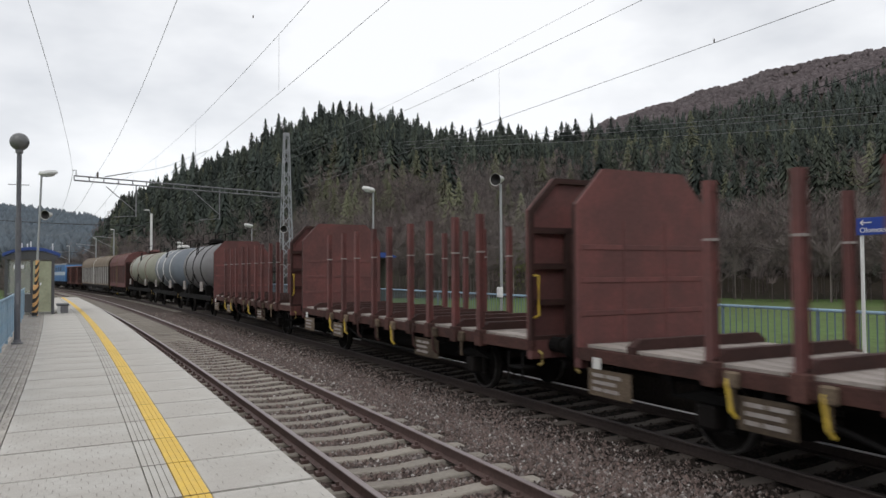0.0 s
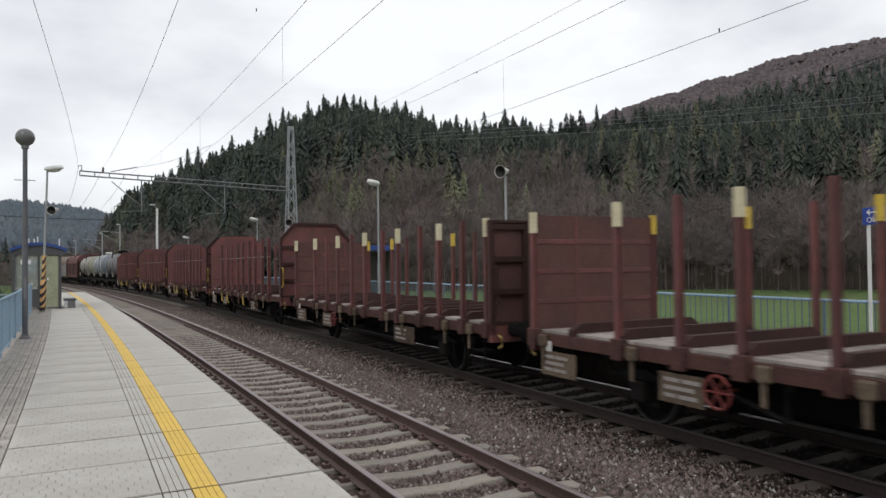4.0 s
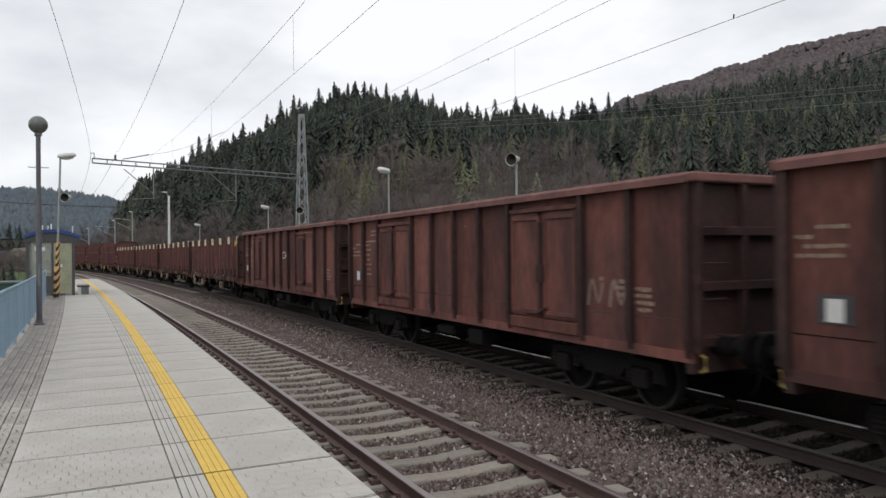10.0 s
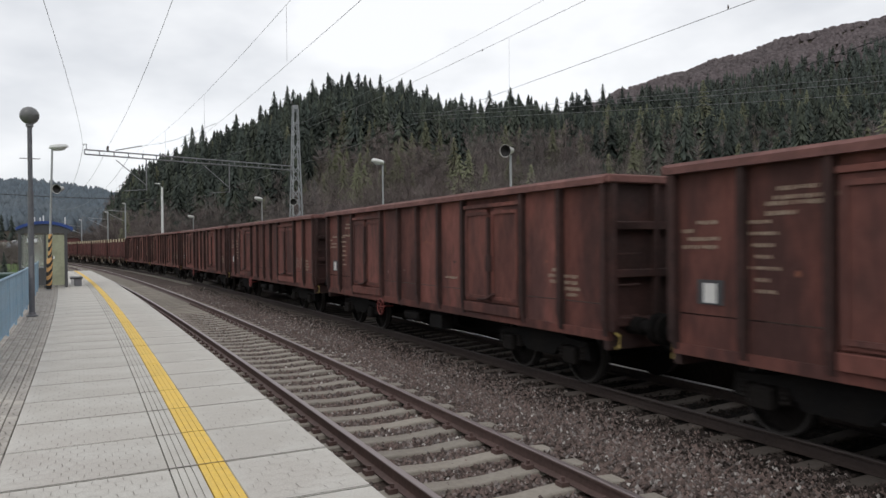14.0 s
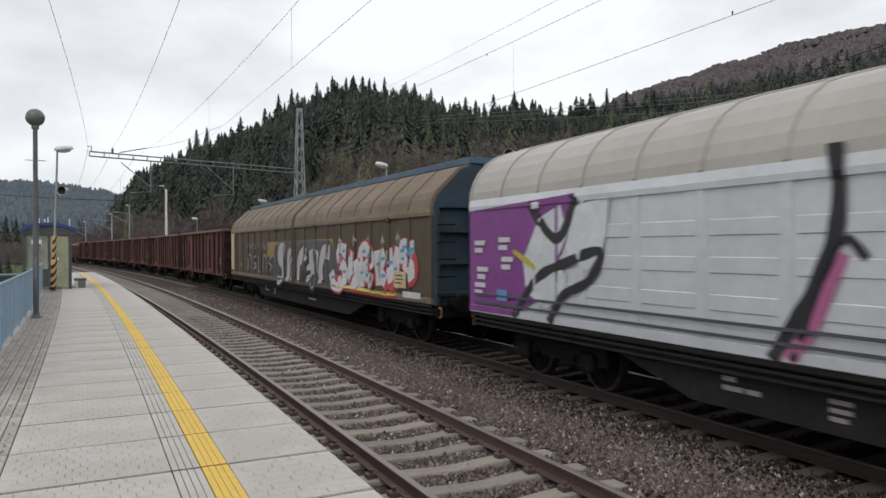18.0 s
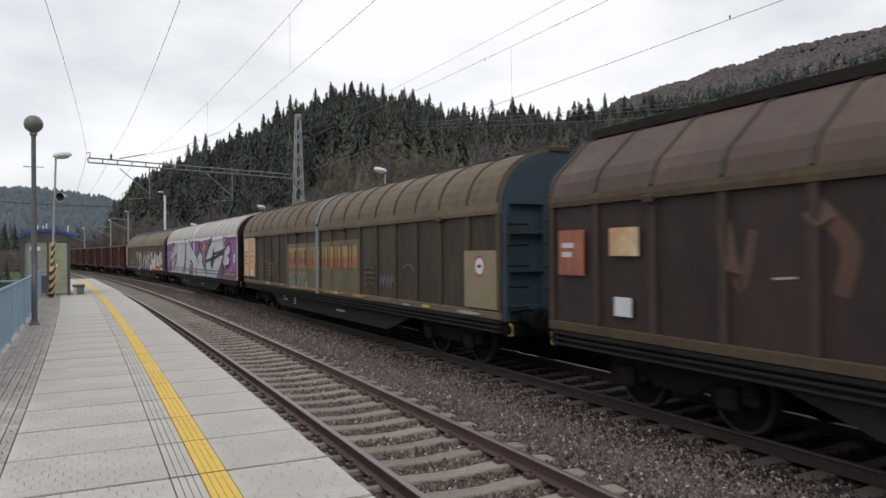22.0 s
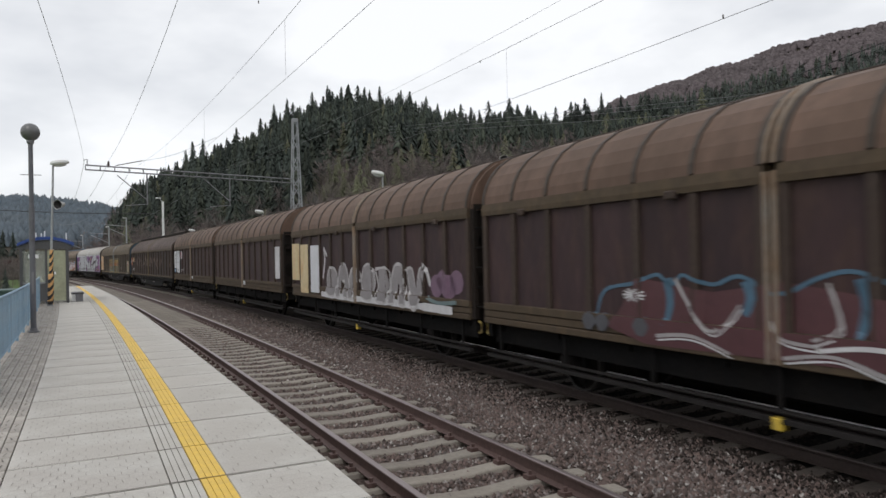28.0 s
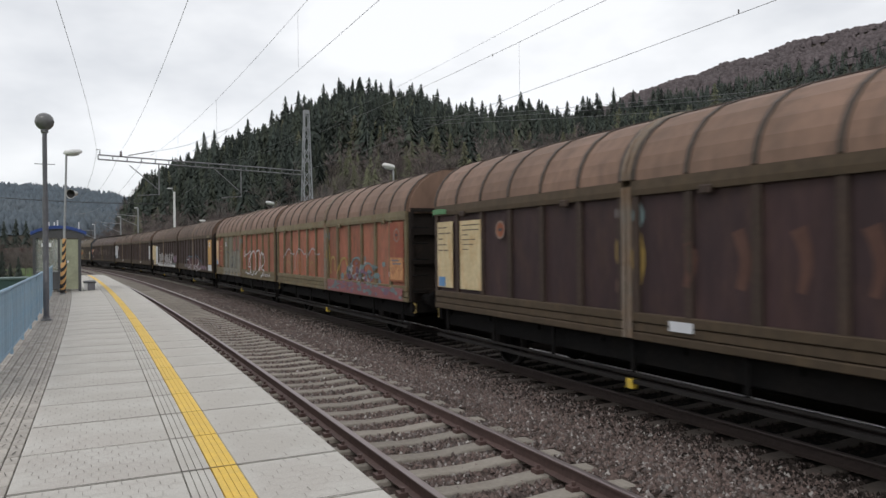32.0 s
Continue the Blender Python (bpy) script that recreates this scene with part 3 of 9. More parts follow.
def bare_tree(h, r, nodes, twigs, thick, spread=0.75):
    """A leafless broadleaf: stem, limbs to the nodes of a lumpy crown, and a fan of fine twigs outwards from each node."""
    stem = np.array([[-thick * 5, 0, 0], [thick * 5, 0, 0], [0, thick * 5, 0], [-thick * 2, 0, h * 0.38], [thick * 2, 0, h * 0.38], [0, thick * 2, h * 0.36]])
    p = RNG.normal(0, 1, (nodes, 3))
    p[:, 2] = np.abs(p[:, 2]) * 1.1 - 0.35
    p /= np.linalg.norm(p, axis=1)[:, None]
    lump = 1 + 0.22 * np.sin(3 * np.arctan2(p[:, 1], p[:, 0]) + RNG.uniform(0, 6)) + 0.15 * np.sin(5 * p[:, 2] + RNG.uniform(0, 6))
    depth = RNG.uniform(0.42, 0.86, nodes) * lump
    node = np.stack([p[:, 0] * r * depth, p[:, 1] * r * depth, h * 0.52 + p[:, 2] * h * 0.42 * depth], 1)
    m = len(stem)
    limb = np.stack([np.full(nodes, 3), np.full(nodes, 4), m + np.arange(nodes)], 1)
    own = np.repeat(np.arange(nodes), twigs)
    d = node[own] - [0, 0, h * 0.40]
    d /= np.linalg.norm(d, axis=1)[:, None] + 1e-6
    d += RNG.normal(0, spread, d.shape) * 0.75 + [0, 0, 0.28]
    d /= np.linalg.norm(d, axis=1)[:, None] + 1e-6
    ln = RNG.uniform(0.4, 1.0, (len(own), 1)) * r * 0.34
    e = node[own] + d * ln
    side = np.cross(d, RNG.normal(0, 1, d.shape))
    side /= np.linalg.norm(side, axis=1)[:, None] + 1e-6
    w = thick * RNG.uniform(0.6, 1.3, (len(own), 1))
    a = m + nodes + 2 * np.arange(len(own))
    fans = np.stack([m + own, a, a + 1], 1)
    vs = np.vstack([stem, node, np.stack([e - side * w, e + side * w], 1).reshape(-1, 3)])
    st = np.array([[0, 1, 4], [0, 4, 3], [1, 2, 5], [1, 5, 4], [2, 0, 3], [2, 3, 5]])
    return vs, np.vstack([st, limb, fans])


def far_crown(h, r, profile):
    """One far tree as a ragged crown; profile gives (radius, height) shares from the tip down."""
    n = 6
    rows = [np.array([[RNG.normal(0, 0.06) * r, RNG.normal(0, 0.06) * r, h]])]
    for q, (pr, ph) in enumerate(profile):
        a = np.arange(n) * 6.283 / n + 0.5 * q + RNG.uniform(-0.25, 0.25, n)
        rr = r * pr * RNG.uniform(0.68, 1.3, n)
        rows.append(np.stack([rr * np.cos(a), rr * np.sin(a), h * (ph + RNG.uniform(-0.07, 0.07, n))], 1))
    f = [[0, 1 + i, 1 + (i + 1) % n] for i in range(n)]
    for q in range(len(profile) - 1):
        b, c = 1 + q * n, 1 + (q + 1) * n
        for i in range(n):
            j = (i + 1) % n
            f += [[b + i, c + i, c + j], [b + i, c + j, b + j]]
    return np.vstack(rows), np.array(f)


def leafy(h, r, leaves, size):
    """A tree or bush in first leaf: many small clumps on a stem."""
    p = RNG.normal(0, 1, (leaves, 3))
    p /= np.linalg.norm(p, axis=1)[:, None]
    p *= RNG.uniform(0.3, 1, (leaves, 1)) ** 0.5
    c = np.stack([p[:, 0] * r, p[:, 1] * r, h * 0.58 + p[:, 2] * h * 0.42], 1)
    t = RNG.normal(0, size, (leaves, 3, 3))
    vs = (c[:, None, :] + t).reshape(-1, 3)
    return vs, np.arange(len(vs)).reshape(-1, 3)


M_SPRUCE = mat("spruce_needles", (0.045, 0.055, 0.048), 0.9, var=0.22, scale=0.3, dirt=(0.058, 0.066, 0.053), dirt_amount=0.6, dirt_scale=0.06, bump=0, spread=0.42, spec=0.1, island=True)
M_SPRUCE_2 = mat("lighter_spruce_needles", (0.064, 0.074, 0.056), 0.9, var=0.22, scale=0.3, dirt=(0.048, 0.057, 0.047), dirt_amount=0.6, dirt_scale=0.06, bump=0, spread=0.35, spec=0.1, island=True)
# distant haze is put into the next two foliage colours
M_SPRUCE_4 = mat("haze_paled_spruce_needles", (0.064, 0.076, 0.068), 0.9, var=0.18, scale=0.2, dirt=(0.086, 0.092, 0.078), dirt_amount=0.6, dirt_scale=0.03, bump=0, spread=0.32, spec=0.1, island=True)
M_SPRUCE_3 = mat("haze_blued_spruce_needles", (0.105, 0.128, 0.150), 0.9, var=0.12, scale=0.05, dirt=(0.120, 0.138, 0.152), dirt_amount=0.8, dirt_scale=0.012, bump=0, spread=0.14, spec=0.1, island=True)
M_LARCH = mat("young_larch_needles", (0.135, 0.140, 0.088), 0.9, var=0.2, scale=0.4, dirt=(0.105, 0.098, 0.068), dirt_amount=0.6, dirt_scale=0.08, bump=0, spread=0.28, spec=0.1, island=True)
M_BARE = mat("bare_grey_brown_twigs", (0.168, 0.145, 0.138), 0.95, var=0.2, scale=0.4, dirt=(0.118, 0.100, 0.093), dirt_amount=0.7, dirt_scale=0.08, edge=(0.40, 0.60), bump=0, spread=0.42, spec=0.1, island=True)
M_BARE_2 = mat("bare_reddish_twigs", (0.190, 0.152, 0.148), 0.95, var=0.18, scale=0.3, dirt=(0.135, 0.110, 0.106), dirt_amount=0.7, dirt_scale=0.05, bump=0, spread=0.32, spec=0.1, island=True)
# pale greyed colour carries the far hill's haze
M_BEECH = mat("haze_paled_beech_twigs", (0.126, 0.106, 0.109), 0.95, var=0.12, scale=0.2, dirt=(0.100, 0.089, 0.089), dirt_amount=0.7, dirt_scale=0.012, bump=0, spread=0.20, spec=0.1, island=True)
M_BUD = mat("first_spring_leaves", (0.13, 0.14, 0.055), 0.9, var=0.3, scale=0.5, dirt=(0.09, 0.10, 0.04), dirt_amount=0.5, dirt_scale=0.3, bump=0, spread=0.3, spec=0.15, island=True)


def clear_of_track(x, y):
    bend_x = math.sqrt(max(0.0, BEND * BEND - min(y, 820) ** 2)) - BEND
    return abs(x - bend_x - 5) > 17


def make_woods():
    soups = {k: Soup() for k in ("spruce", "spruce2", "spruce3", "spruce4", "larch", "bare", "bare2", "beech", "bud")}
    # shapes made once, then turned and scaled
    S0 = [spruce(16, 3.7, 31, 11, 0.09, 0.6) for _ in range(8)]
    S1 = [spruce(16, 4.1, 17, 8, 0.17, 0.7) for _ in range(12)]
    S3 = [spruce(15, 3.9, 10, 7, 0.22, 0.7) for _ in range(14)]
    S2 = [spruce(13, 3.4, 6, 6, 0.32, 0.65) for _ in range(8)]
    S4 = [far_crown(8, 2.6, ((0.55, 0.5), (1.0, 0.0))) for _ in range(10)]
    A1 = [spruce(14, 3.4, 20, 9, 0.08, 0.15) for _ in range(6)]
    B1 = [bare_tree(11, 4.3, 32, 21, 0.015) for _ in range(10)]
    B3 = [bare_tree(12, 4.4, 19, 12, 0.036) for _ in range(8)]
    B2 = [far_crown(5.2, 3.0, ((0.7, 0.75), (1.0, 0.2))) for _ in range(10)]
    L1 = [leafy(9, 2.6, 300, 0.16) for _ in range(3)]

    def plant(kind, shape, x, y, scale, squash=1.0, sink=0.4):
        v, f = shape
        a = RNG.uniform(0, 6.28)
        c, s = math.cos(a), math.sin(a)
        m = np.array([[c, -s, 0], [s, c, 0], [0, 0, 1.0]]).T
        w = (v @ m) * [scale * squash, scale * squash, scale] + [x, y, ground_height(x, y) - sink]
        soups[kind].add(w, f)

    def pick(shapes):
        return shapes[RNG.integers(0, len(shapes))]

    def place(az, r):
        return r * math.sin(radians(az)), r * math.cos(radians(az))
    # near hill: spruce under the crest and down the shoulder beside the line, a mosaic of bare wood and spruce between, bare wood at the foot
    for _ in range(4600):
        az, r = RNG.uniform(0.8, 66), math.sqrt(RNG.uniform(72 ** 2, 374 ** 2))
        x, y = place(az, r)
        if not clear_of_track(x, y):
            continue
        patch = 1.5 * noise.noise((x * 0.016, y * 0.016, 1.7)) + 0.8 * noise.noise((x * 0.045, y * 0.045, 9))
        wood = -0.62 + 2.0 * step(r, 95, 300) + 0.9 * patch
        wood += 1.5 * step(az, 4.5, 6.5) * step(18 - az, 0, 4) - 1.2 * step(6 - az, 0, 3)
        wood -= 0.6 * step(az, 15, 17) * step(24 - az, 0, 3) * step(25 - az, 0, 4) * step(320 - r, 0, 60)
        wood += 0.45 * step(az, 34, 42) + 0.55 * step(r, 150, 215)
        wood += RNG.normal(0, 0.28)
        if wood > 0.12:
            size = RNG.uniform(0.62, 1.05) * (0.85 if az > 34 else 1)
            if RNG.random() < (0.09 if 12 < az < 26 or az > 40 else 0.03):
                plant("larch", pick(A1), x, y, size * 0.95)
            else:
                plant("spruce" if RNG.random() < 0.66 else "spruce2", pick(S0 if r < 150 else S1 if r < 210 else S3), x, y, size, RNG.uniform(0.8, 1.15))
        elif RNG.random() < 0.86:
            plant("bare" if RNG.random() < 0.7 else "bare2", pick(B1 if r < 140 else B3), x, y, RNG.uniform(0.6, 1.1), RNG.uniform(0.85, 1.15))
        else:
            plant("larch", pick(A1), x, y, RNG.uniform(0.5, 0.9))
    # crest, where single crowns stand against the sky
    for _ in range(430):
        az, r = RNG.uniform(1.2, 45), RNG.uniform(350, 370)
        x, y = place(az, r)
        if RNG.random() < (0.88 if az > 6 else 0.12):
            plant("spruce", pick(S1), x, y, RNG.uniform(0.6, 1.0) if RNG.random() < 0.75 else RNG.uniform(1.0, 1.4), RNG.uniform(0.95, 1.4))
        else:
            plant("bare2", pick(B3), x, y, RNG.uniform(0.85, 1.15))
    # pale larches above the line, a few more on the hill behind
    for _ in range(34):
        x, y = place(RNG.uniform(13, 24), RNG.uniform(105, 190))
        plant("larch", pick(A1), x, y, RNG.uniform(0.5, 0.85))
    for _ in range(26):
        x, y = place(RNG.uniform(39, 57), RNG.uniform(190, 320))
        plant("larch", pick(A1), x, y, RNG.uniform(0.7, 1.1))
    for az, r, sc in ((46.3, 230, 1.55), (44.6, 250, 1.1), (50.5, 235, 1.0), (51.6, 240, 1.15), (42.2, 255, 1.0)):
        x, y = place(az, r)
        plant("larch", A1[0], x, y, sc)
    # lone tall spruces on the saddle and lower down the slope
    for az, sc in ((38.9, 1.55), (39.6, 1.15), (31.6, 1.15), (33.1, 1.05), (24.9, 1.1)):
        x, y = place(az, 362)
        plant("spruce", S1[1], x, y, sc, 0.85)
    for az, r, sc in ((39.8, 150, 0.85), (40.6, 165, 0.8), (27.5, 175, 0.8), (41.5, 158, 0.7)):
        x, y = place(az, r)
        plant("spruce", pick(S1), x, y, sc)
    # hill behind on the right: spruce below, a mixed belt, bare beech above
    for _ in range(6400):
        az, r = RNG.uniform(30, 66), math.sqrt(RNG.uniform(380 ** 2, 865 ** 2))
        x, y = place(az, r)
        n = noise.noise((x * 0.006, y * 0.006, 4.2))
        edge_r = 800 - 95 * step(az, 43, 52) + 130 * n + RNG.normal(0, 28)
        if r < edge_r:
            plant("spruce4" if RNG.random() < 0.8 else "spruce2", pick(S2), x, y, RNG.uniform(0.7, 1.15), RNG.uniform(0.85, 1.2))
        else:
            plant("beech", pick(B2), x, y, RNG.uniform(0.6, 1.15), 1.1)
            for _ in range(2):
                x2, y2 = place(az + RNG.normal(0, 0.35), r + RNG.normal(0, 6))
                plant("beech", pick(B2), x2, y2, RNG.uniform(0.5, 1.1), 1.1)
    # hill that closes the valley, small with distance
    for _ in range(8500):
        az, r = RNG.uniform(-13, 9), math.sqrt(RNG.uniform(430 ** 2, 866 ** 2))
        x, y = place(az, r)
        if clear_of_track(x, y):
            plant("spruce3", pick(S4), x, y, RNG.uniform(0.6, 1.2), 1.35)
    # scrub along the foot of the slope and beside the line
    for _ in range(420):
        x, y = place(RNG.uniform(9, 66), RNG.uniform(50, 82))
        if clear_of_track(x, y):
            plant("bare" if RNG.random() < 0.75 else "bare2", pick(B1), x, y, RNG.uniform(0.35, 0.9), 1.1)
    for az, r, sc in ((32.5, 56, 0.55), (34.2, 58, 0.4), (36.5, 57, 0.45), (14, 95, 0.8), (16.5, 99, 0.9), (18, 92, 0.7), (20, 96, 0.8), (22.5, 98, 0.7)):
        x, y = place(az, r)
        plant("bud", pick(L1), x, y, sc)
    for _ in range(260):
        s, a = RNG.uniform(60, 230), RNG.choice([RNG.uniform(17, 32), RNG.uniform(-34, -9)])
        p = on(a, s)
        if a > 0 or s > 90:
            plant("bare" if RNG.random() < 0.8 else "bare2", pick(B1), p.x, p.y, RNG.uniform(0.4, 1.0))
    # thicket on the low ground behind the platform
    for _ in range(60):
        p = on(RNG.uniform(-9.5, -3.6), RNG.uniform(52, 85))
        plant("bare" if RNG.random() < 0.7 else "spruce", pick(B1) if RNG.random() < 0.8 else pick(S1), p.x, p.y, RNG.uniform(0.1, 0.22))
    for _ in range(90):
        p = on(RNG.uniform(-9, -0.6), RNG.uniform(86, 140))
        plant("bare", pick(B1), p.x, p.y, RNG.uniform(0.26, 0.46), 1.1)
    for az, r in ((-4.9, 235), (-5.5, 225), (-6.2, 240), (-6.9, 230), (-7.6, 235)):
        x, y = place(az, r)
        plant("spruce", pick(S1), x, y, 0.8)
    soups["spruce"].make("spruce_wood", M_SPRUCE, "dense dark green spruce forest on the hillside", "forest")
    soups["spruce2"].make("spruce_wood", M_SPRUCE_2, "lighter green spruces mixed into the hillside forest", "forest")
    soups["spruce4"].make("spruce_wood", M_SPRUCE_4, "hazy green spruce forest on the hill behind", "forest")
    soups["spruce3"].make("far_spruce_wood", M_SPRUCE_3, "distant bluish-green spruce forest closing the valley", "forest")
    soups["larch"].make("larch_wood", M_LARCH, "pale yellow-green larches scattered among the spruces", "forest")
    soups["bare"].make("bare_wood", M_BARE, "leafless grey-brown broadleaf trees along the slope", "forest")
    soups["bare2"].make("bare_wood", M_BARE_2, "leafless reddish-brown broadleaf trees among the spruces", "forest")
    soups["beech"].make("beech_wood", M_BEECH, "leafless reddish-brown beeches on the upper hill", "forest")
    soups["bud"].make("budding_bushes", M_BUD, "bushes in first yellow-green spring leaf", "bushes")


make_woods()


# ---- ballast stones ----
def make_stones():
    base = np.array([[1, 0, -0.3], [0, 1, -0.3], [-1, 0, -0.3], [0, -1, -0.3], [0, 0, 0.85]], float)
    tri = np.array([[0, 1, 4], [1, 2, 4], [2, 3, 4], [3, 0, 4]])
    zones = ((4.30, 7.10, 2.5, 13, 980), (4.30, 7.10, 13, 24, 520), (4.30, 7.10, 24, 45, 160), (2.75, 4.05, 3.5, 12, 620), (2.75, 4.05, 12, 26, 260), (1.82, 2.5, 3.5, 20, 330), (7.4, 8.7, 1.5, 20, 150))
    soups = [Soup(), Soup(), Soup(), Soup()]
    for a0, a1, s0, s1, dens in zones:
        n = int((a1 - a0) * (s1 - s0) * dens)
        A, S = RNG.uniform(a0, a1, n), RNG.uniform(s0, s1, n)
        for a, s in zip(A, S):
            z = float(np.interp(a, (4.5, 5.0, 5.6, 6.4, 6.9), (BED_1, BED_1 + 0.04, BED_1 - 0.02, BED_2 + 0.03, BED_2)))
            d = ((s - 8.57) / 0.6) % 1.0
            d2 = ((s - 10.56) / 0.6) % 1.0
            if 2.0 < a < 4.75 and (d < 0.225 or d > 0.775) and RNG.random() < 0.985:
                continue
            if a > 6.75 and (d2 < 0.2 or d2 > 0.8) and RNG.random() < 0.9:
                continue
            ca, sa = math.cos(a * 977.0), math.sin(a * 977.0)
            v = (base * RNG.uniform(0.6, 1.35, (5, 1)) + RNG.normal(0, 0.22, (5, 3))) * [1, 0.8, 0.9] * RNG.uniform(0.016, 0.038)
            v = v @ np.array([[ca, -sa, 0], [sa, ca, 0], [0, 0, 1.0]])
            p = on(a, s, z + RNG.uniform(0.004, 0.030))
            # stones towards and under the far track get the shade-darkened colour
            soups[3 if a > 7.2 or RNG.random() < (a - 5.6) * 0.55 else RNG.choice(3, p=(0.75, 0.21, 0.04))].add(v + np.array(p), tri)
    for k, (m, word) in enumerate(((mat("brown_stone", (0.108, 0.077, 0.067), 0.9, var=0.3, scale=6, bump=0.2, spread=0.6, island=True, bump_scale=60), "rusty brown"),
                                   (mat("grey_stone", (0.165, 0.140, 0.130), 0.9, var=0.3, scale=6, bump=0.2, spread=0.5, island=True, bump_scale=60), "grey"),
                                   (mat("pale_stone", (0.33, 0.31, 0.29), 0.85, var=0.2, scale=6, bump=0.2, spread=0.3, island=True, bump_scale=60), "pale"),
                                   (mat("shaded_stone", (0.030, 0.024, 0.021), 0.9, var=0.3, scale=6, bump=0.2, spread=0.6, island=True, bump_scale=60, spec=0.1), "oil-blackened"))):
        soups[k].make("ballast_stones", m, word + " crushed stones between the tracks", "ballast")


make_stones()

# ---- station furniture ----
M_POLE = mat("grey_painted_steel", (0.20, 0.20, 0.215), 0.55, 0.3, var=0.12, dirt=(0.12, 0.11, 0.11), dirt_amount=0.5, dirt_scale=2, bump=0.05)
M_GALV = mat("galvanised_steel", (0.36, 0.37, 0.38), 0.5, 0.5, var=0.1, dirt=(0.25, 0.25, 0.25), dirt_amount=0.5, dirt_scale=3, bump=0.05)
M_LAMP = mat("pale_lamp_housing", (0.72, 0.72, 0.71), 0.5, var=0.06, bump=0.02)
M_HORN = mat("pale_grey_horn", (0.50, 0.49, 0.47), 0.5, 0.1, var=0.08, bump=0.02)
M_LENS = mat("milky_lamp_lens", (0.5, 0.5, 0.48), 0.25, var=0.03, bump=0)
M_GLOBE = mat("smoky_globe_glass", (0.13, 0.13, 0.134), 0.2, var=0.1, scale=2, dirt=(0.2, 0.2, 0.19), dirt_amount=0.5, dirt_scale=4, bump=0.02)
M_BLUE_F = mat("weathered_light_blue_paint", (0.225, 0.345, 0.455), 0.65, var=0.15, scale=4, dirt=(0.33, 0.39, 0.44), dirt_amount=0.6, dirt_scale=3, bump=0.1, spread=0.12)
M_BLUE_R = mat("blue_roof_sheet", (0.025, 0.065, 0.26), 0.5, var=0.08, dirt=(0.02, 0.04, 0.15), dirt_amount=0.4, bump=0.03)
M_GREYW = mat("dark_grey_shelter_frame", (0.085, 0.085, 0.09), 0.6, 0.2, var=0.15, bump=0.1)
M_SHELF = mat("grey_green_panel", (0.115, 0.122, 0.085), 0.7, var=0.12, scale=2, dirt=(0.08, 0.085, 0.06), dirt_amount=0.5, dirt_scale=1.2, bump=0.05)
M_STRIPE_Y = mat("yellow_hazard_paint", (0.64, 0.36, 0.14), 0.6, var=0.1, bump=0.05)
M_STRIPE_B = mat("black_hazard_paint", (0.02, 0.018, 0.018), 0.6, var=0.1, bump=0.05)
M_WIRE = mat("dull_copper_wire", (0.22, 0.22, 0.23), 0.6, 0.5, var=0.05, bump=0)
M_CABLE = mat("black_cable", (0.025, 0.025, 0.027), 0.6, var=0.05, bump=0)
M_MAST = mat("pale_grey_mast_paint", (0.30, 0.31, 0.33), 0.6, 0.2, var=0.12, dirt=(0.2, 0.2, 0.21), dirt_amount=0.5, dirt_scale=2, bump=0.05)
M_INSUL = mat("brown_insulator", (0.07, 0.05, 0.045), 0.3, var=0.1, bump=0)
M_SIGN = mat("blue_sign_enamel", (0.018, 0.055, 0.30), 0.4, var=0.04, bump=0)
M_SIGNW = mat("white_sign_print", (0.75, 0.76, 0.78), 0.5, var=0.03, bump=0)


def glass():
    if "shelter_glass" in MATS:
        return MATS["shelter_glass"]
    m = bpy.data.materials.new("shelter_glass")
    m.use_nodes = True
    b = m.node_tree.nodes["Principled BSDF"]
    b.inputs["Base Color"].default_value = (0.84, 0.87, 0.82, 1)
    b.inputs["Roughness"].default_value = 0.12
    b.inputs["Transmission Weight"].default_value = 0.85
    b.inputs["IOR"].default_value = 1.1
    MATS["shelter_glass"] = m
    return m


def lamp_post(across, s, height, arm, foot=0.0, label="slim grey platform lamp with a pale flat head", head=0.55, material=None):
    w = empty("platform_lamp", label, "lamp", "platform lamps", line_pose(across, s, foot))
    h = height - foot
    m = material or M_GALV
    bm = bmesh.new()
    rod(bm, (0, 0, 0), (0, 0, h * 0.35), 0.06, 10)
    rod(bm, (0, 0, h * 0.35), (0, 0, h), 0.042, 10, 0.035)
    part("pole", bm, m, w)
    part("base", lathe(bmesh.new(), [(0.12, 0), (0.12, 0.04), (0.075, 0.06), (0.075, 0.12)], "Z", 10), m, w)
    bm = bmesh.new()
    d = 1 if arm > 0 else -1
    lathe(bm, [(0.02, 0.085), (0.16, 0.07), (0.19, 0.03), (0.19, 0.0), (0.15, -0.02)], "Z", 14)
    bmesh.ops.transform(bm, matrix=Matrix.Translation((d * 0.22, 0, h)) @ Matrix.Rotation(radians(-10 * d), 4, "Y") @ Matrix.Diagonal((head / 0.36, 0.8, 1.7, 1)), verts=bm.verts)
    hd = part("lamp_head", bm, M_LAMP, w, smooth=True)
    bm = bmesh.new()
    lathe(bm, [(0.13, -0.022), (0.12, -0.05), (0.05, -0.065)], "Z", 14)
    bmesh.ops.transform(bm, matrix=Matrix.Translation((d * 0.22, 0, h)) @ Matrix.Rotation(radians(-10 * d), 4, "Y") @ Matrix.Diagonal((head / 0.36, 0.8, 1.7, 1)), verts=bm.verts)
    part("lens", bm, M_LENS, hd)
    return w


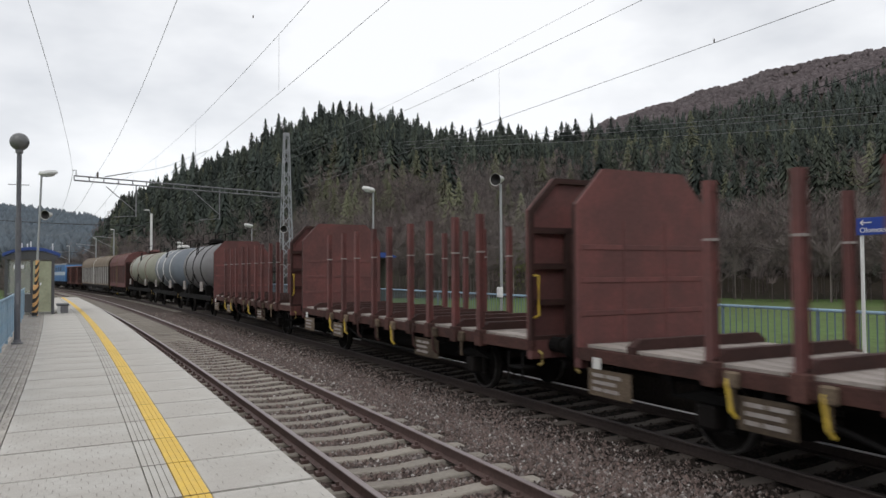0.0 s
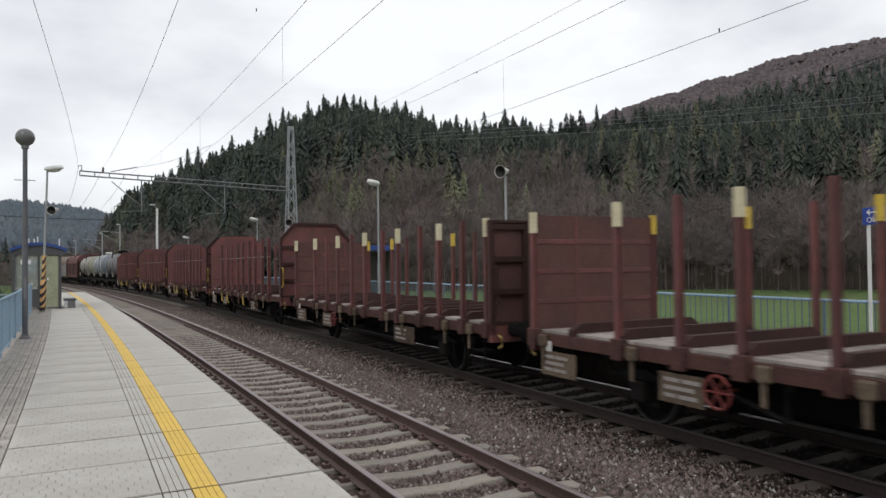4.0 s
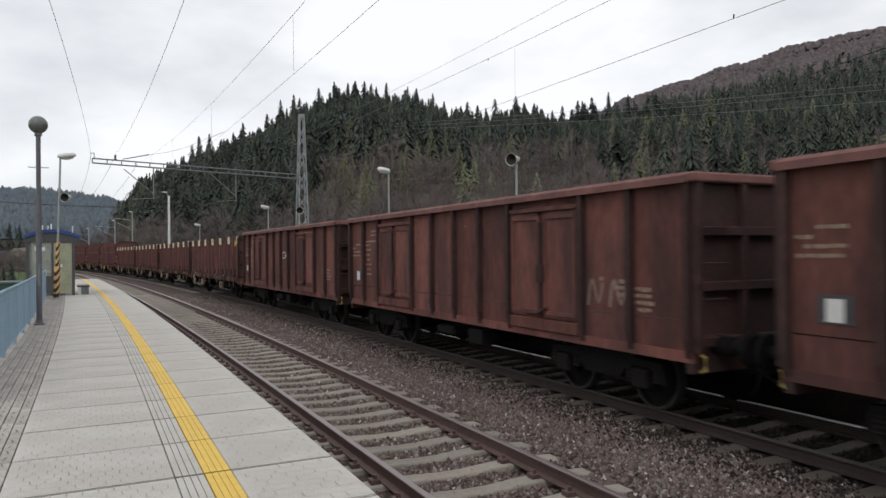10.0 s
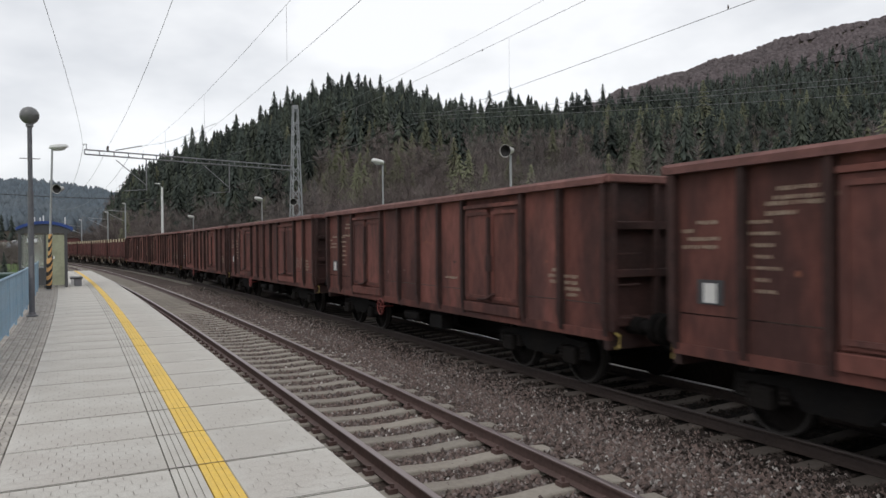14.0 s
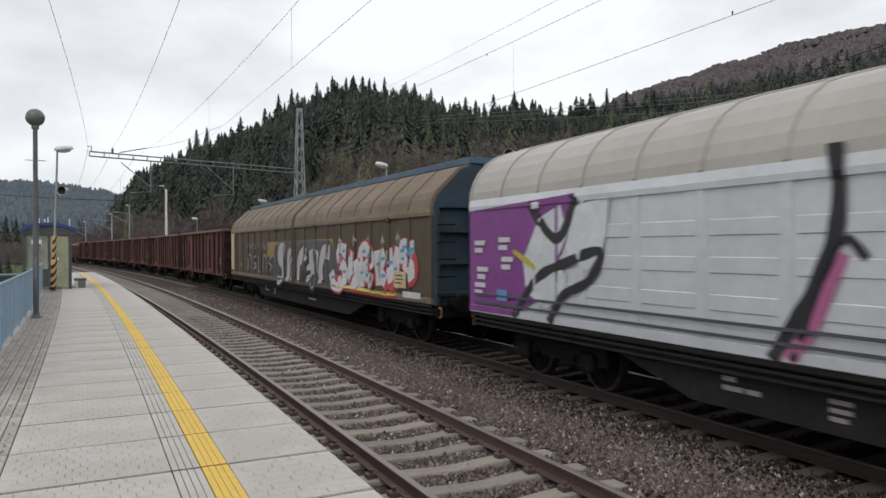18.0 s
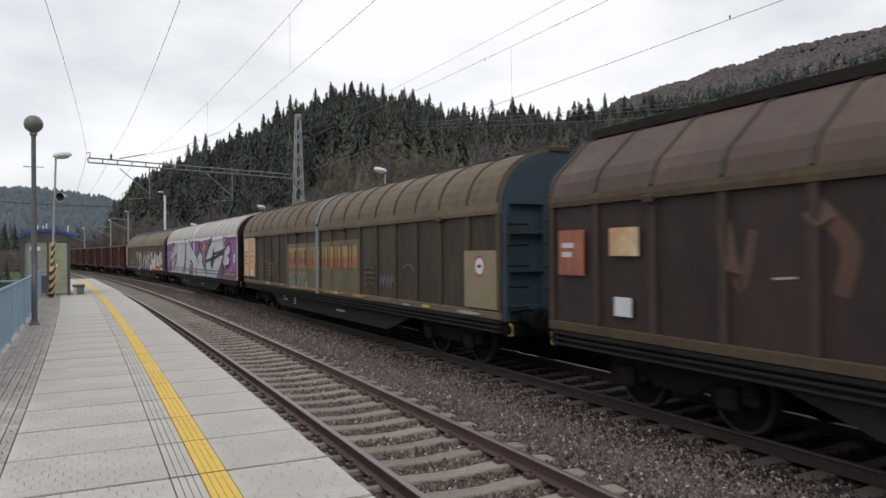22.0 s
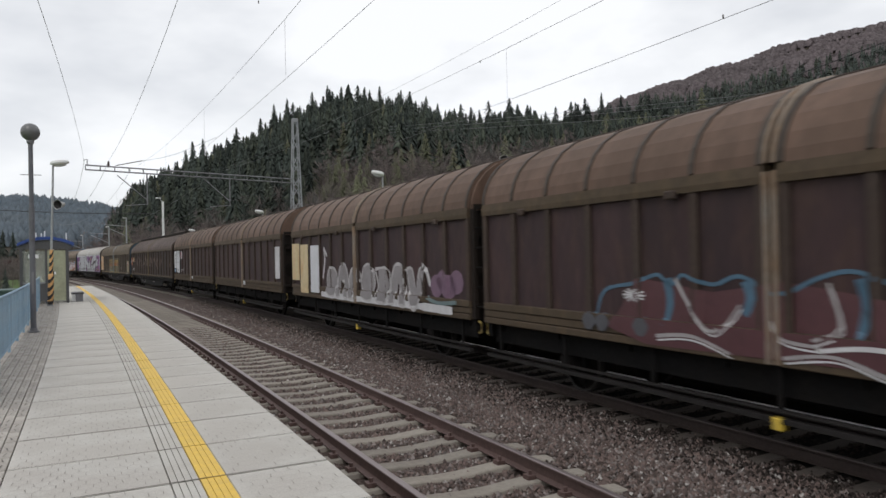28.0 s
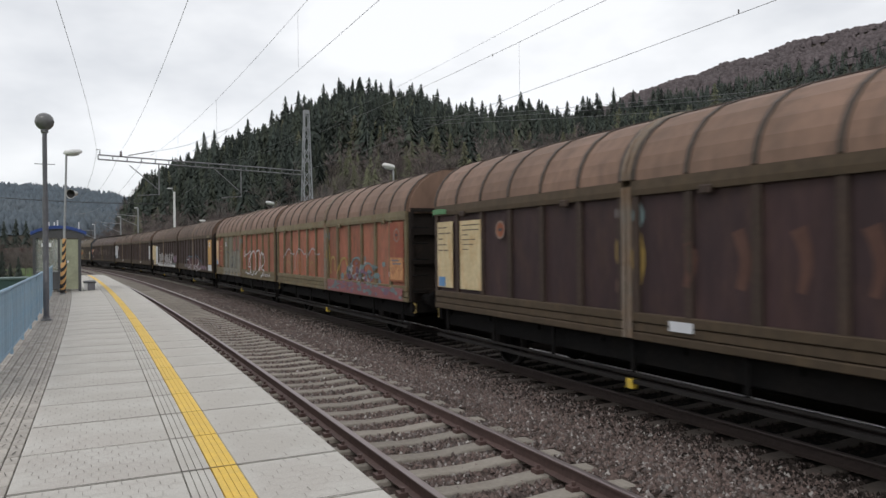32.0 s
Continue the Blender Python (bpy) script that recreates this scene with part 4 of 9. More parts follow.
def horn(parent, x, y, z, turn, size=1.0):
    """A horn loudspeaker on its bracket."""
    bm = bmesh.new()
    lathe(bm, [(0.06, -0.22), (0.09, -0.2), (0.09, -0.06), (0.13, -0.02), (0.15, 0.12), (0.2, 0.26), (0.215, 0.27), (0.19, 0.25), (0.11, 0.05), (0.03, 0.0)], "Y", 16)
    m = Matrix.Translation((x, y, z)) @ Matrix.Rotation(radians(turn), 4, "Z") @ Matrix.Rotation(radians(-8), 4, "X") @ Matrix.Scale(size, 4)
    bmesh.ops.transform(bm, matrix=m, verts=bm.verts)
    h = part("loudspeaker", bm, M_HORN, parent, "grey horn loudspeaker", smooth=True)
    bm = bmesh.new()
    lathe(bm, [(0.02, 0.06), (0.185, 0.245), (0.19, 0.243), (0.02, 0.05)], "Y", 16)
    bmesh.ops.transform(bm, matrix=m, verts=bm.verts)
    part("horn_throat", bm, M_STRIPE_B, h)


def near_platform_things():
    # globe lamp
    w = empty("globe_lamp", "tall grey post with a smoky glass globe", "lamp", "", line_pose(-1.03, 19.1, 0))
    bm = bmesh.new()
    rod(bm, (0, 0, 0), (0, 0, 2.9), 0.062, 12)
    rod(bm, (0, 0, 2.9), (0, 0, 4.42), 0.05, 12)
    part("pole", bm, mat("dark_grey_post_paint", (0.115, 0.115, 0.13), 0.6, 0.2, var=0.12, dirt=(0.19, 0.19, 0.20), dirt_amount=0.5, dirt_scale=3, bump=0.05), w)
    part("base", lathe(bmesh.new(), [(0.12, 0), (0.12, 0.03), (0.08, 0.05), (0.08, 0.1)], "Z", 12), M_POLE, w)
    bm = bmesh.new()
    lathe(bm, [(0.001, 4.86)] + [(0.205 * math.sin(a), 4.655 + 0.205 * math.cos(a)) for a in [0.25 * k for k in range(1, 12)]] + [(0.06, 4.455)], "Z", 20)
    part("globe", bm, M_GLOBE, w, "smoky grey glass globe", smooth=True)
    part("collar", lathe(bmesh.new(), [(0.06, 4.38), (0.08, 4.40), (0.08, 4.46), (0.065, 4.48)], "Z", 12), M_POLE, w)
    bm = bmesh.new()
    rod(bm, (-0.21, 0, 3.66), (0.21, 0, 3.66), 0.010, 6)
    part("cross_bar", bm, M_POLE, w)
    bm = bmesh.new()
    box(bm, -0.02, 0.03, -0.075, -0.055, 0.9, 1.4)
    part("hatch", bm, M_POLE, w)
    # lamp with hazard stripes and a loudspeaker
    w = lamp_post(-0.88, 30.6, 5.36, 1, 0, "slim grey lamp post with hazard stripes and a loudspeaker", 0.62)
    w.matrix_basis = w.matrix_basis @ Matrix.Rotation(radians(1.8), 4, "Y")
    horn(w, 0.28, -0.05, 3.82, 150, 0.85)
    bm = bmesh.new()
    rod(bm, (0, 0, 3.74), (0.26, 0, 3.78), 0.02, 6)
    part("bracket", bm, M_GALV, w)
    part("sleeve", lathe(bmesh.new(), [(0.1, 0), (0.1, 1.15), (0.065, 1.2), (0.065, 2.1)], "Z", 14), M_STRIPE_Y, w, "yellow and black hazard sleeve")
    for k in range(7):
        z0 = 0.06 + 0.31 * k
        r = 0.104 if z0 < 1.0 else 0.069
        bm = bmesh.new()
        lo, hi = [], []
        for i in range(15):
            a = 6.2832 * i / 14
            lift = 0.16 * math.cos(a - 0.8)
            zc = max(0.02, z0 + lift)
            lo.append(bm.verts.new((r * math.cos(a), r * math.sin(a), zc)))
            hi.append(bm.verts.new((r * math.cos(a), r * math.sin(a), min(2.08, zc + 0.15))))
        for i in range(14):
            bm.faces.new((lo[i], lo[i + 1], hi[i + 1], hi[i]))
        part("stripe", bm, M_STRIPE_B, w)
    # waiting shelter
    m = line_pose(-1.08, 33.9, 0)
    w = empty("waiting_shelter", "glazed waiting shelter with an arched blue roof", "shelter", "", m)
    hw, y0, y1, zt = 0.80, -1.5, 1.5, 2.28
    for x in (-hw, hw):
        for y in (y0, 0, y1):
            part("post", box(bmesh.new(), x - 0.05, x + 0.05, y - 0.05, y + 0.05, 0, zt), M_GREYW, w)
    for x in (-hw, hw):
        for a, b in ((y0, 0), (0, y1)):
            if x > 0 and a == 0:
                continue
            part("side_pane", box(bmesh.new(), x - 0.008, x + 0.008, a + 0.06, b - 0.06, 0.1, 2.1), glass(), w)
    part("end_panel", box(bmesh.new(), 0.1, hw - 0.06, y0 - 0.015, y0 + 0.015, 0.1, 2.1), mat("pale_olive_panel", (0.33, 0.34, 0.235), 0.6, var=0.12, scale=2, dirt=(0.16, 0.17, 0.12), dirt_amount=0.5, dirt_scale=1.2, bump=0.05), w, "pale olive end panel")
    part("end_pane", box(bmesh.new(), -hw + 0.06, 0.02, y0 - 0.008, y0 + 0.008, 0.85, 2.1), glass(), w)
    part("end_board", box(bmesh.new(), -hw + 0.06, 0.02, y0 - 0.012, y0 + 0.012, 0.1, 0.8), M_GREYW, w)
    part("post", box(bmesh.new(), 0.02, 0.1, y0 - 0.03, y0 + 0.03, 0, zt), M_GREYW, w)
    part("mid_rail", box(bmesh.new(), -hw, 0.02, y0 - 0.03, y0 + 0.03, 0.80, 0.85), M_GALV, w)
    part("back_pane", box(bmesh.new(), -hw + 0.06, hw - 0.06, y1 - 0.008, y1 + 0.008, 0.1, 2.1), glass(), w)
    part("notice", box(bmesh.new(), -0.55, -0.2, y0 - 0.03, y0 - 0.012, 1.8, 1.95), M_SIGNW, w, "small white notice")
    part("notice", box(bmesh.new(), 0.2, 0.4, y0 - 0.04, y0 - 0.017, 1.15, 1.25), M_SIGNW, w)
    part("display", box(bmesh.new(), 0.15, 0.75, y0 + 0.1, y0 + 0.18, 1.95, 2.12), M_STRIPE_B, w, "dark display box")
    part("bench_seat", box(bmesh.new(), -hw + 0.1, -hw + 0.5, y0 + 0.2, y1 - 0.2, 0.42, 0.47, 0.01), M_SHELF, w)
    part("footing", box(bmesh.new(), -1.0, -0.44, y0 - 0.2, y1 + 0.2, -1.3, 0.0), M_EDGE, w)
    bm = bmesh.new()
    arc = []
    for k in range(13):
        x = -0.985 + 1.97 * k / 12
        arc.append((x + 0.06, 2.40 + 0.25 * (1 - (x / 0.985) ** 2)))
    prism(bm, arc + [(x, z - 0.12) for x, z in reversed(arc)], "Y", y0 - 0.12, y1 + 0.2)
    part("roof", bm, M_BLUE_R, w, "arched blue sheet roof")
    bm = bmesh.new()
    prism(bm, [(-0.95, 2.16), (-0.95, 2.24)] + [(x * 0.92, z - 0.13) for x, z in arc] + [(0.95, 2.24), (0.95, 2.16)], "Y", y0 - 0.06, y0 + 0.0)
    part("gable", bm, M_GREYW, w)
    for x, z in ((-0.32, 2.72), (0.0, 2.80), (-0.12, 2.70), (0.8, 2.72)):
        bm = bmesh.new()
        rod(bm, (x, 0.4, 2.4), (x, 0.4, z + 0.15), 0.025, 6)
        part("roof_rod", bm, M_LAMP, w)
    # bench beside the shelter
    w = empty("platform_bench", "low grey bench with a white end on the platform", "bench", "", line_pose(0.08, 33.5, 0))
    part("seat", box(bmesh.new(), -0.22, 0.24, -0.7, 0.7, 0.30, 0.36, 0.01), M_GREYW, w)
    part("end_board", box(bmesh.new(), -0.06, 0.2, -0.68, -0.62, 0, 0.3), M_POLE, w)
    part("end_board", box(bmesh.new(), -0.06, 0.2, 0.62, 0.68, 0, 0.3), M_POLE, w)
    part("side_plate", box(bmesh.new(), -0.2, -0.08, -0.7, -0.66, 0, 0.3), M_LAMP, w, "white side plate")


def railing(name, across, s0, s1, z0, height, bay, material, label, gap, solid, pole_m=None):
    """Steel railings: each bay stands as a thing of its own, with posts, rails and bars."""
    n = int((s1 - s0) / bay)
    bm = bmesh.new()
    box(bm, -0.022, 0.022, -0.022, 0.022, 0, height, 0.004)
    thin = material if solid else mat("thin_grey_blue_bar", (0.11, 0.155, 0.19), 0.65, var=0.12, bump=0.05)
    post = to_mesh("post", bm, thin)
    bm = bmesh.new()
    rod(bm, (0, 0, height), (0, bay, height), 0.028, 8)
    top = to_mesh("top_rail", bm, material)
    bm = bmesh.new()
    rod(bm, (0, 0, 0.12), (0, bay, 0.12), 0.018, 8)
    low = to_mesh("lower_rail", bm, material)
    bm = bmesh.new()
    if solid:
        box(bm, -0.006, 0.006, -0.03, 0.03, 0.12, height - 0.02)
    else:
        rod(bm, (0, 0, 0.12), (0, 0, height - 0.02), 0.011, 6)
    bar = to_mesh("bar", bm, thin)
    for i in range(n):
        w = empty(name, label, "railing", "bays of the " + name.replace("_", " "), line_pose(across, s0 + i * bay, z0))
        part("post", post, None, w)
        part("top_rail", top, None, w)
        part("lower_rail", low, None, w)
        k = int(bay / gap)
        for j in range(1, k):
            ob = part("bar", bar, None, w)
            ob.location = (0, bay * j / k, 0)


def far_platform_things():
    for s, z in ((27.3, 4.98), (46.4, 4.62), (68.5, 4.3)):
        lamp_post(11.32, s, z, -1, TOP_2, "slim pale lamp post on the far platform", 0.55)
    w = empty("speaker_post", "grey post with a horn loudspeaker", "loudspeaker", "speaker posts", line_pose(11.32, 17.8, TOP_2))
    bm = bmesh.new()
    rod(bm, (0, 0, 0), (0, 0, 4.3), 0.045, 10, 0.035)
    part("pole", bm, M_GALV, w)
    horn(w, -0.02, 0.05, 4.45, 118, 0.9)
    part("junction_box", box(bmesh.new(), -0.13, -0.02, -0.12, 0.06, 0.95, 1.25, 0.01), M_LAMP, w, "pale junction box")
    w = empty("speaker_post", "grey post with a dark horn loudspeaker", "loudspeaker", "speaker posts", line_pose(11.32, 39.8, TOP_2))
    bm = bmesh.new()
    rod(bm, (0, 0, 0), (0, 0, 4.2), 0.045, 10, 0.035)
    part("pole", bm, M_GALV, w)
    horn(w, 0.02, -0.05, 4.2, 160, 1.0)
    # direction sign: blue board with an arrow and a place name
    w = empty("direction_sign", "blue direction sign with white print on posts", "sign", "", line_pose(11.3, 5.35, TOP_2))
    part("board", box(bmesh.new(), -0.02, 0.02, -1.85, 1.87, 2.27, 2.55, 0.004), M_SIGN, w, "blue enamel board")
    for y in (-1.7, 1.80):
        bm = bmesh.new()
        rod(bm, (0.03, y, 0), (0.03, y, 2.5), 0.03, 8)
        part("post", bm, M_LAMP, w)
    bm = bmesh.new()
    rod(bm, (-0.024, 1.78, 2.47), (-0.024, 1.60, 2.47), 0.010, 5)
    for d in (-0.04, 0.04):
        rod(bm, (-0.024, 1.79, 2.47), (-0.024, 1.74, 2.47 + d), 0.010, 5)
    part("arrow", bm, M_SIGNW, w, "white arrow")
    bm = bmesh.new()
    y = 1.22
    for wd in (0.08, 0.05, 0.09, 0.06, 0.07, 0.05):
        box(bm, -0.026, -0.02, y - wd, y, 2.43, 2.51)
        y -= wd + 0.025
    part("print", bm, M_SIGNW, w)
    txt = bpy.data.curves.new("place_name", "FONT")
    txt.body, txt.size, txt.align_x = "Olomouc", 0.118, "LEFT"
    txt.extrude = 0.003
    tmp = bpy.data.objects.new("place_name", txt)
    scene.collection.objects.link(tmp)
    bpy.context.view_layer.update()
    me = bpy.data.meshes.new_from_object(tmp.evaluated_get(bpy.context.evaluated_depsgraph_get()))
    bpy.data.objects.remove(tmp)
    me.materials.clear()
    me.materials.append(M_SIGNW)
    ob = part("place_name", me, None, w)
    ob.matrix_basis = Matrix.Translation((-0.024, 1.80, 2.31)) @ Matrix.Rotation(radians(-90), 4, "Z") @ Matrix.Rotation(radians(90), 4, "X")
    # shelter on the far platform
    w = empty("waiting_shelter", "small shelter with a blue roof on the far platform", "shelter", "", line_pose(11.9, 30.3, TOP_2))
    for x in (-0.75, 0.75):
        for y in (-1.6, 0, 1.6):
            part("post", box(bmesh.new(), x - 0.04, x + 0.04, y - 0.04, y + 0.04, 0, 2.4), M_GREYW, w)
    part("roof", prism(bmesh.new(), [(-1.0, 2.4), (-0.5, 2.56), (0.5, 2.56), (1.0, 2.4), (1.0, 2.34), (-1.0, 2.34)], "Y", -1.9, 1.9), M_BLUE_R, w, "blue sheet roof")
    part("back_panel", box(bmesh.new(), 0.72, 0.76, -1.56, 1.56, 0.1, 2.3), M_SHELF, w)
    for y0, y1 in ((-1.5, -0.3), (0.1, 1.5)):
        part("side_pane", box(bmesh.new(), -0.76, -0.74, y0, y1, 0.2, 2.2), M_SHELF, w, "pale notice panel")
    part("notice", box(bmesh.new(), -0.79, -0.765, 0.3, 1.2, 0.9, 1.9), M_SIGNW, w, "white notices")
    # station name board by the mast
    w = empty("station_board", "small blue and white station board on a post", "sign", "", line_pose(11.4, 36.5, TOP_2))
    part("board", box(bmesh.new(), -0.02, 0.02, -0.5, 0.5, 2.5, 2.85), M_SIGN, w)
    bm = bmesh.new()
    for k in range(5):
        box(bm, -0.026, -0.02, -0.4 + 0.17 * k, -0.29 + 0.17 * k, 2.6, 2.74)
    part("print", bm, M_SIGNW, w)
    part("post", rod(bmesh.new(), (0.03, 0, 0), (0.03, 0, 2.8), 0.03, 8), M_GALV, w)


def lattice_mast(m, height, w0, w1, label):
    """A four-legged lattice mast that narrows upwards."""
    w = empty("catenary_mast", label, "mast", "catenary masts", m)

    def corner(i, t):
        h = (w0 + (w1 - w0) * t) / 2
        return Vector(((-h, h, h, -h)[i], (-h, -h, h, h)[i], height * t))
    for i in range(4):
        bm = bmesh.new()
        a, b = corner(i, 0), corner(i, 1)
        rod(bm, a, b, 0.045, 4)
        part("leg", bm, M_MAST, w)
    n = int(height / 0.75)
    for i in range(4):
        j = (i + 1) % 4
        for k in range(n):
            a, b = (i, j) if k % 2 else (j, i)
            part("lacing_bar", rod(bmesh.new(), corner(a, k / n), corner(b, (k + 1) / n), 0.03, 4), M_MAST, w)
    part("cap", box(bmesh.new(), -w1 / 2 - 0.03, w1 / 2 + 0.03, -w1 / 2 - 0.03, w1 / 2 + 0.03, height - 0.25, height), M_MAST, w)
    part("footing", box(bmesh.new(), -0.6, 0.6, -0.6, 0.6, -0.6, 0.12, 0.03), M_EDGE, w)
    return w


def wire(parent, points, r, name="wire", label=""):
    return part(name, tube(bmesh.new(), points, r, 4), M_CABLE if name in ("line", "cable") else M_WIRE, parent, label)


def sag(a, b, drop, n=14):
    out = []
    for k in range(n + 1):
        t = k / n
        p = Vector(a).lerp(Vector(b), t)
        p.z -= drop * 4 * t * (1 - t)
        out.append(p)
    return out


def along(across0, across1, s0, s1, z0, z1, drop, n=24):
    """Wire points that follow the bend of the line."""
    out = []
    for k in range(n + 1):
        t = k / n
        out.append(on(across0 + (across1 - across0) * t, s0 + (s1 - s0) * t, z0 + (z1 - z0) * t - drop * 4 * t * (1 - t)))
    return out


def catenary():
    # mast with a long arm over both tracks
    lattice_mast(line_pose(13.35, 45.6, -0.6), 11.35, 0.85, 0.27, "tall grey lattice mast carrying a long arm")
    w = empty("portal_arm", "long grey lattice arm reaching over both tracks", "gantry", "", None)
    a0, b0 = on(13.2, 45.6, 6.62), on(0.95, 45.3, 7.0)
    up = Vector((0, 0, 0.13))
    part("chord", rod(bmesh.new(), a0 + up, b0 + up, 0.04, 4), M_POLE, w)
    part("chord", rod(bmesh.new(), a0 - up, b0 - up, 0.04, 4), M_POLE, w)
    for k in range(17):
        p = a0.lerp(b0, k / 16)
        part("strut", rod(bmesh.new(), p - up, p + up, 0.028, 4), M_POLE, w)
    part("hanger", tube(bmesh.new(), [on(1.05, 45.3, 7.1), on(1.05, 45.3, 7.45), on(0.85, 45.3, 7.4)], 0.03, 6), M_POLE, w)
    part("insulator", lathe(bmesh.new(), [(0.03, 0), (0.07, 0.05), (0.04, 0.1), (0.07, 0.15), (0.04, 0.2), (0.07, 0.25), (0.03, 0.33)], "Z", 8, on(2.15, 45.3, 7.08)), M_INSUL, w)
    for x in (3.5, 8.3):
        bm = bmesh.new()
        rod(bm, on(x + 0.7, 45.3, 6.75), on(x + 0.7, 45.3, 4.9), 0.035, 6)
        rod(bm, on(x + 0.7, 45.3, 5.2), on(x - 0.9, 45.3, 6.6), 0.028, 6)
        rod(bm, on(x + 0.7, 45.3, 4.95), on(x - 0.5, 45.3, 4.85), 0.022, 6)
        part("registration_arm", bm, M_POLE, w)
    w = empty("overhead_wires", "overhead contact wires with droppers above the tracks", "overhead line", "", None)
    for axis, zc, name in ((3.34, 4.95, "left"), (8.12, 4.90, "right")):
        wire(w, along(axis + 0.1, axis, -25, 45.3, zc, zc, 0.02), 0.0045, "contact_wire")
        wire(w, along(axis, axis, -25, 45.3, 6.95, 6.95, 0.98), 0.0045, "messenger_wire")
        wire(w, along(axis, axis, 45.3, 110, zc, zc, 0.02), 0.0045, "contact_wire")
        wire(w, along(axis, axis, 45.3, 110, 6.95, 6.8, 0.95), 0.010, "messenger_wire")
        for s in (-12, -4, 4, 12.9, 22, 31, 39, 54, 64, 76, 90):
            t = (s + 25) / 70.3 if s < 45.3 else (s - 45.3) / 64.7
            zm = 6.95 - 0.98 * 4 * t * (1 - t)
            wire(w, [on(axis, s, zc), on(axis, s, zm)], 0.0025, "dropper")
    wire(w, along(8.15, 8.25, -25, 45.3, 7.3, 7.1, 0.78), 0.0035, "feeder_wire")
    wire(w, along(-2.9, 0.87, -20, 45.3, 7.5, 7.4, 0.35), 0.006, "return_wire")
    wire(w, along(1.5, 2.15, -20, 45.3, 7.5, 7.4, 0.35), 0.006, "return_wire")
    wire(w, along(0.9, 2.0, 45.3, 100, 7.4, 7.3, 0.6), 0.010, "return_wire")
    wire(w, along(2.15, 2.6, 45.3, 100, 7.4, 7.3, 0.6), 0.010, "return_wire")
    for p in (on(8.12, 7.2, 4.87), on(8.12, 14.0, 5.95), on(2.8, 12.6, 6.1)):
        part("clamp", lathe(bmesh.new(), [(0.006, -0.005), (0.012, 0.01), (0.009, 0.02), (0.012, 0.035), (0.004, 0.055)], "Z", 8, p), M_INSUL, w)
    wire(w, [on(2.5, 45.2, 7.15), on(3.0, 42.2, 6.97), on(3.4, 39.5, 6.76), on(3.45, 33.5, 6.12), on(3.4, 28.2, 5.59), on(3.38, 20.4, 4.98)], 0.007, "stay_wire")
    part("insulator", rod(bmesh.new(), on(2.55, 45.0, 7.14), on(3.35, 39.9, 6.80), 0.028, 6), M_INSUL, w, "long dark rod insulator")
    # white pole and distant masts beside the line
    w = empty("signal_pole", "tall white pole with a small lamp beside the line", "pole", "", line_pose(11.5, 84.5, -0.9))
    part("shaft", rod(bmesh.new(), (0, 0, 0), (0, 0, 9.1), 0.15, 12, 0.12), M_LAMP, w)
    bm = bmesh.new()
    rod(bm, (0, 0, 9.0), (-0.35, 0, 9.45), 0.04, 6)
    part("bracket", bm, M_GALV, w)
    part("lamp_head", box(bmesh.new(), -0.75, -0.2, -0.12, 0.12, 9.42, 9.54, 0.03), M_LAMP, w)
    for x, s, h in ((11.4, 108, 8.6), (11.4, 122, 8.0), (11.2, 145, 7.5), (11.0, 175, 7.5)):
        p = line_pose(x, s, -0.9)
        w = empty("catenary_mast", "slim grey catenary mast with a bracket", "mast", "catenary masts", p)
        part("shaft", rod(bmesh.new(), (0, 0, 0), (0, 0, h), 0.12, 8, 0.09), M_GALV, w)
        d = -1 if x > 0 else 1
        bm = bmesh.new()
        rod(bm, (0, 0, h - 1.2), (d * 2.8, 0, h - 1.0), 0.04, 6)
        rod(bm, (0, 0, h - 2.6), (d * 2.6, 0, h - 1.3), 0.035, 6)
        part("bracket", bm, M_GALV, w)
        part("lamp_head", box(bmesh.new(), *sorted((d * 0.05, d * 0.45)), -0.1, 0.1, h - 0.1, h + 0.02, 0.02), M_LAMP, w)
    # cable across the valley, and power lines on the slope
    w = empty("power_lines", "thin power lines strung across the wooded slope", "power line", "", None)

    def ray_point(az, el, r):
        return Vector((r * math.sin(radians(az)), r * math.cos(radians(az)), 1.6 + r * math.tan(radians(el))))
    wire(w, sag(on(11.5, 84.5, 6.85), ray_point(-14, 4.3, 95), 0.5), 0.04, "cable")
    for e0, e1 in ((9.95, 10.9), (9.75, 10.5), (9.6, 9.65)):
        wire(w, sag(ray_point(17.6, e0, 190), ray_point(64, e1, 120), 0.8, 20), 0.034, "power_line")
    wire(w, sag(ray_point(40, 9.0, 130), ray_point(64, 15.1, 90), 0.8), 0.045, "line")
    wire(w, sag(ray_point(42, 9.9, 135), ray_point(64, 14.9, 95), 0.8), 0.03, "line")
    p = ray_point(17.6, 0, 190)
    w = empty("power_pylon", "rusty lattice power pylon among the trees", "pylon", "", Matrix.Translation((p.x, p.y, ground_height(p.x, p.y))))
    top = 1.6 + 190 * math.tan(radians(9.95)) - ground_height(p.x, p.y)
    for sx, sy in ((-1, -1), (1, -1), (1, 1), (-1, 1)):
        part("leg", rod(bmesh.new(), (sx * 1.0, sy * 1.0, 0), (sx * 0.3, sy * 0.3, top), 0.09, 4), M_RAIL, w)
    for k in range(10):
        t = k / 10
        h = 1.0 - 0.7 * t
        g = 1.0 - 0.7 * (t + 0.1)
        part("lacing_bar", rod(bmesh.new(), (-h, -h, top * t), (g, -g, top * (t + 0.1)), 0.05, 4), M_RAIL, w)
        part("lacing_bar", rod(bmesh.new(), (h, h, top * t), (-g, g, top * (t + 0.1)), 0.05, 4), M_RAIL, w)
    part("cross_arm", rod(bmesh.new(), (-2.6, 0, top), (2.6, 0, top), 0.12, 4), M_RAIL, w)


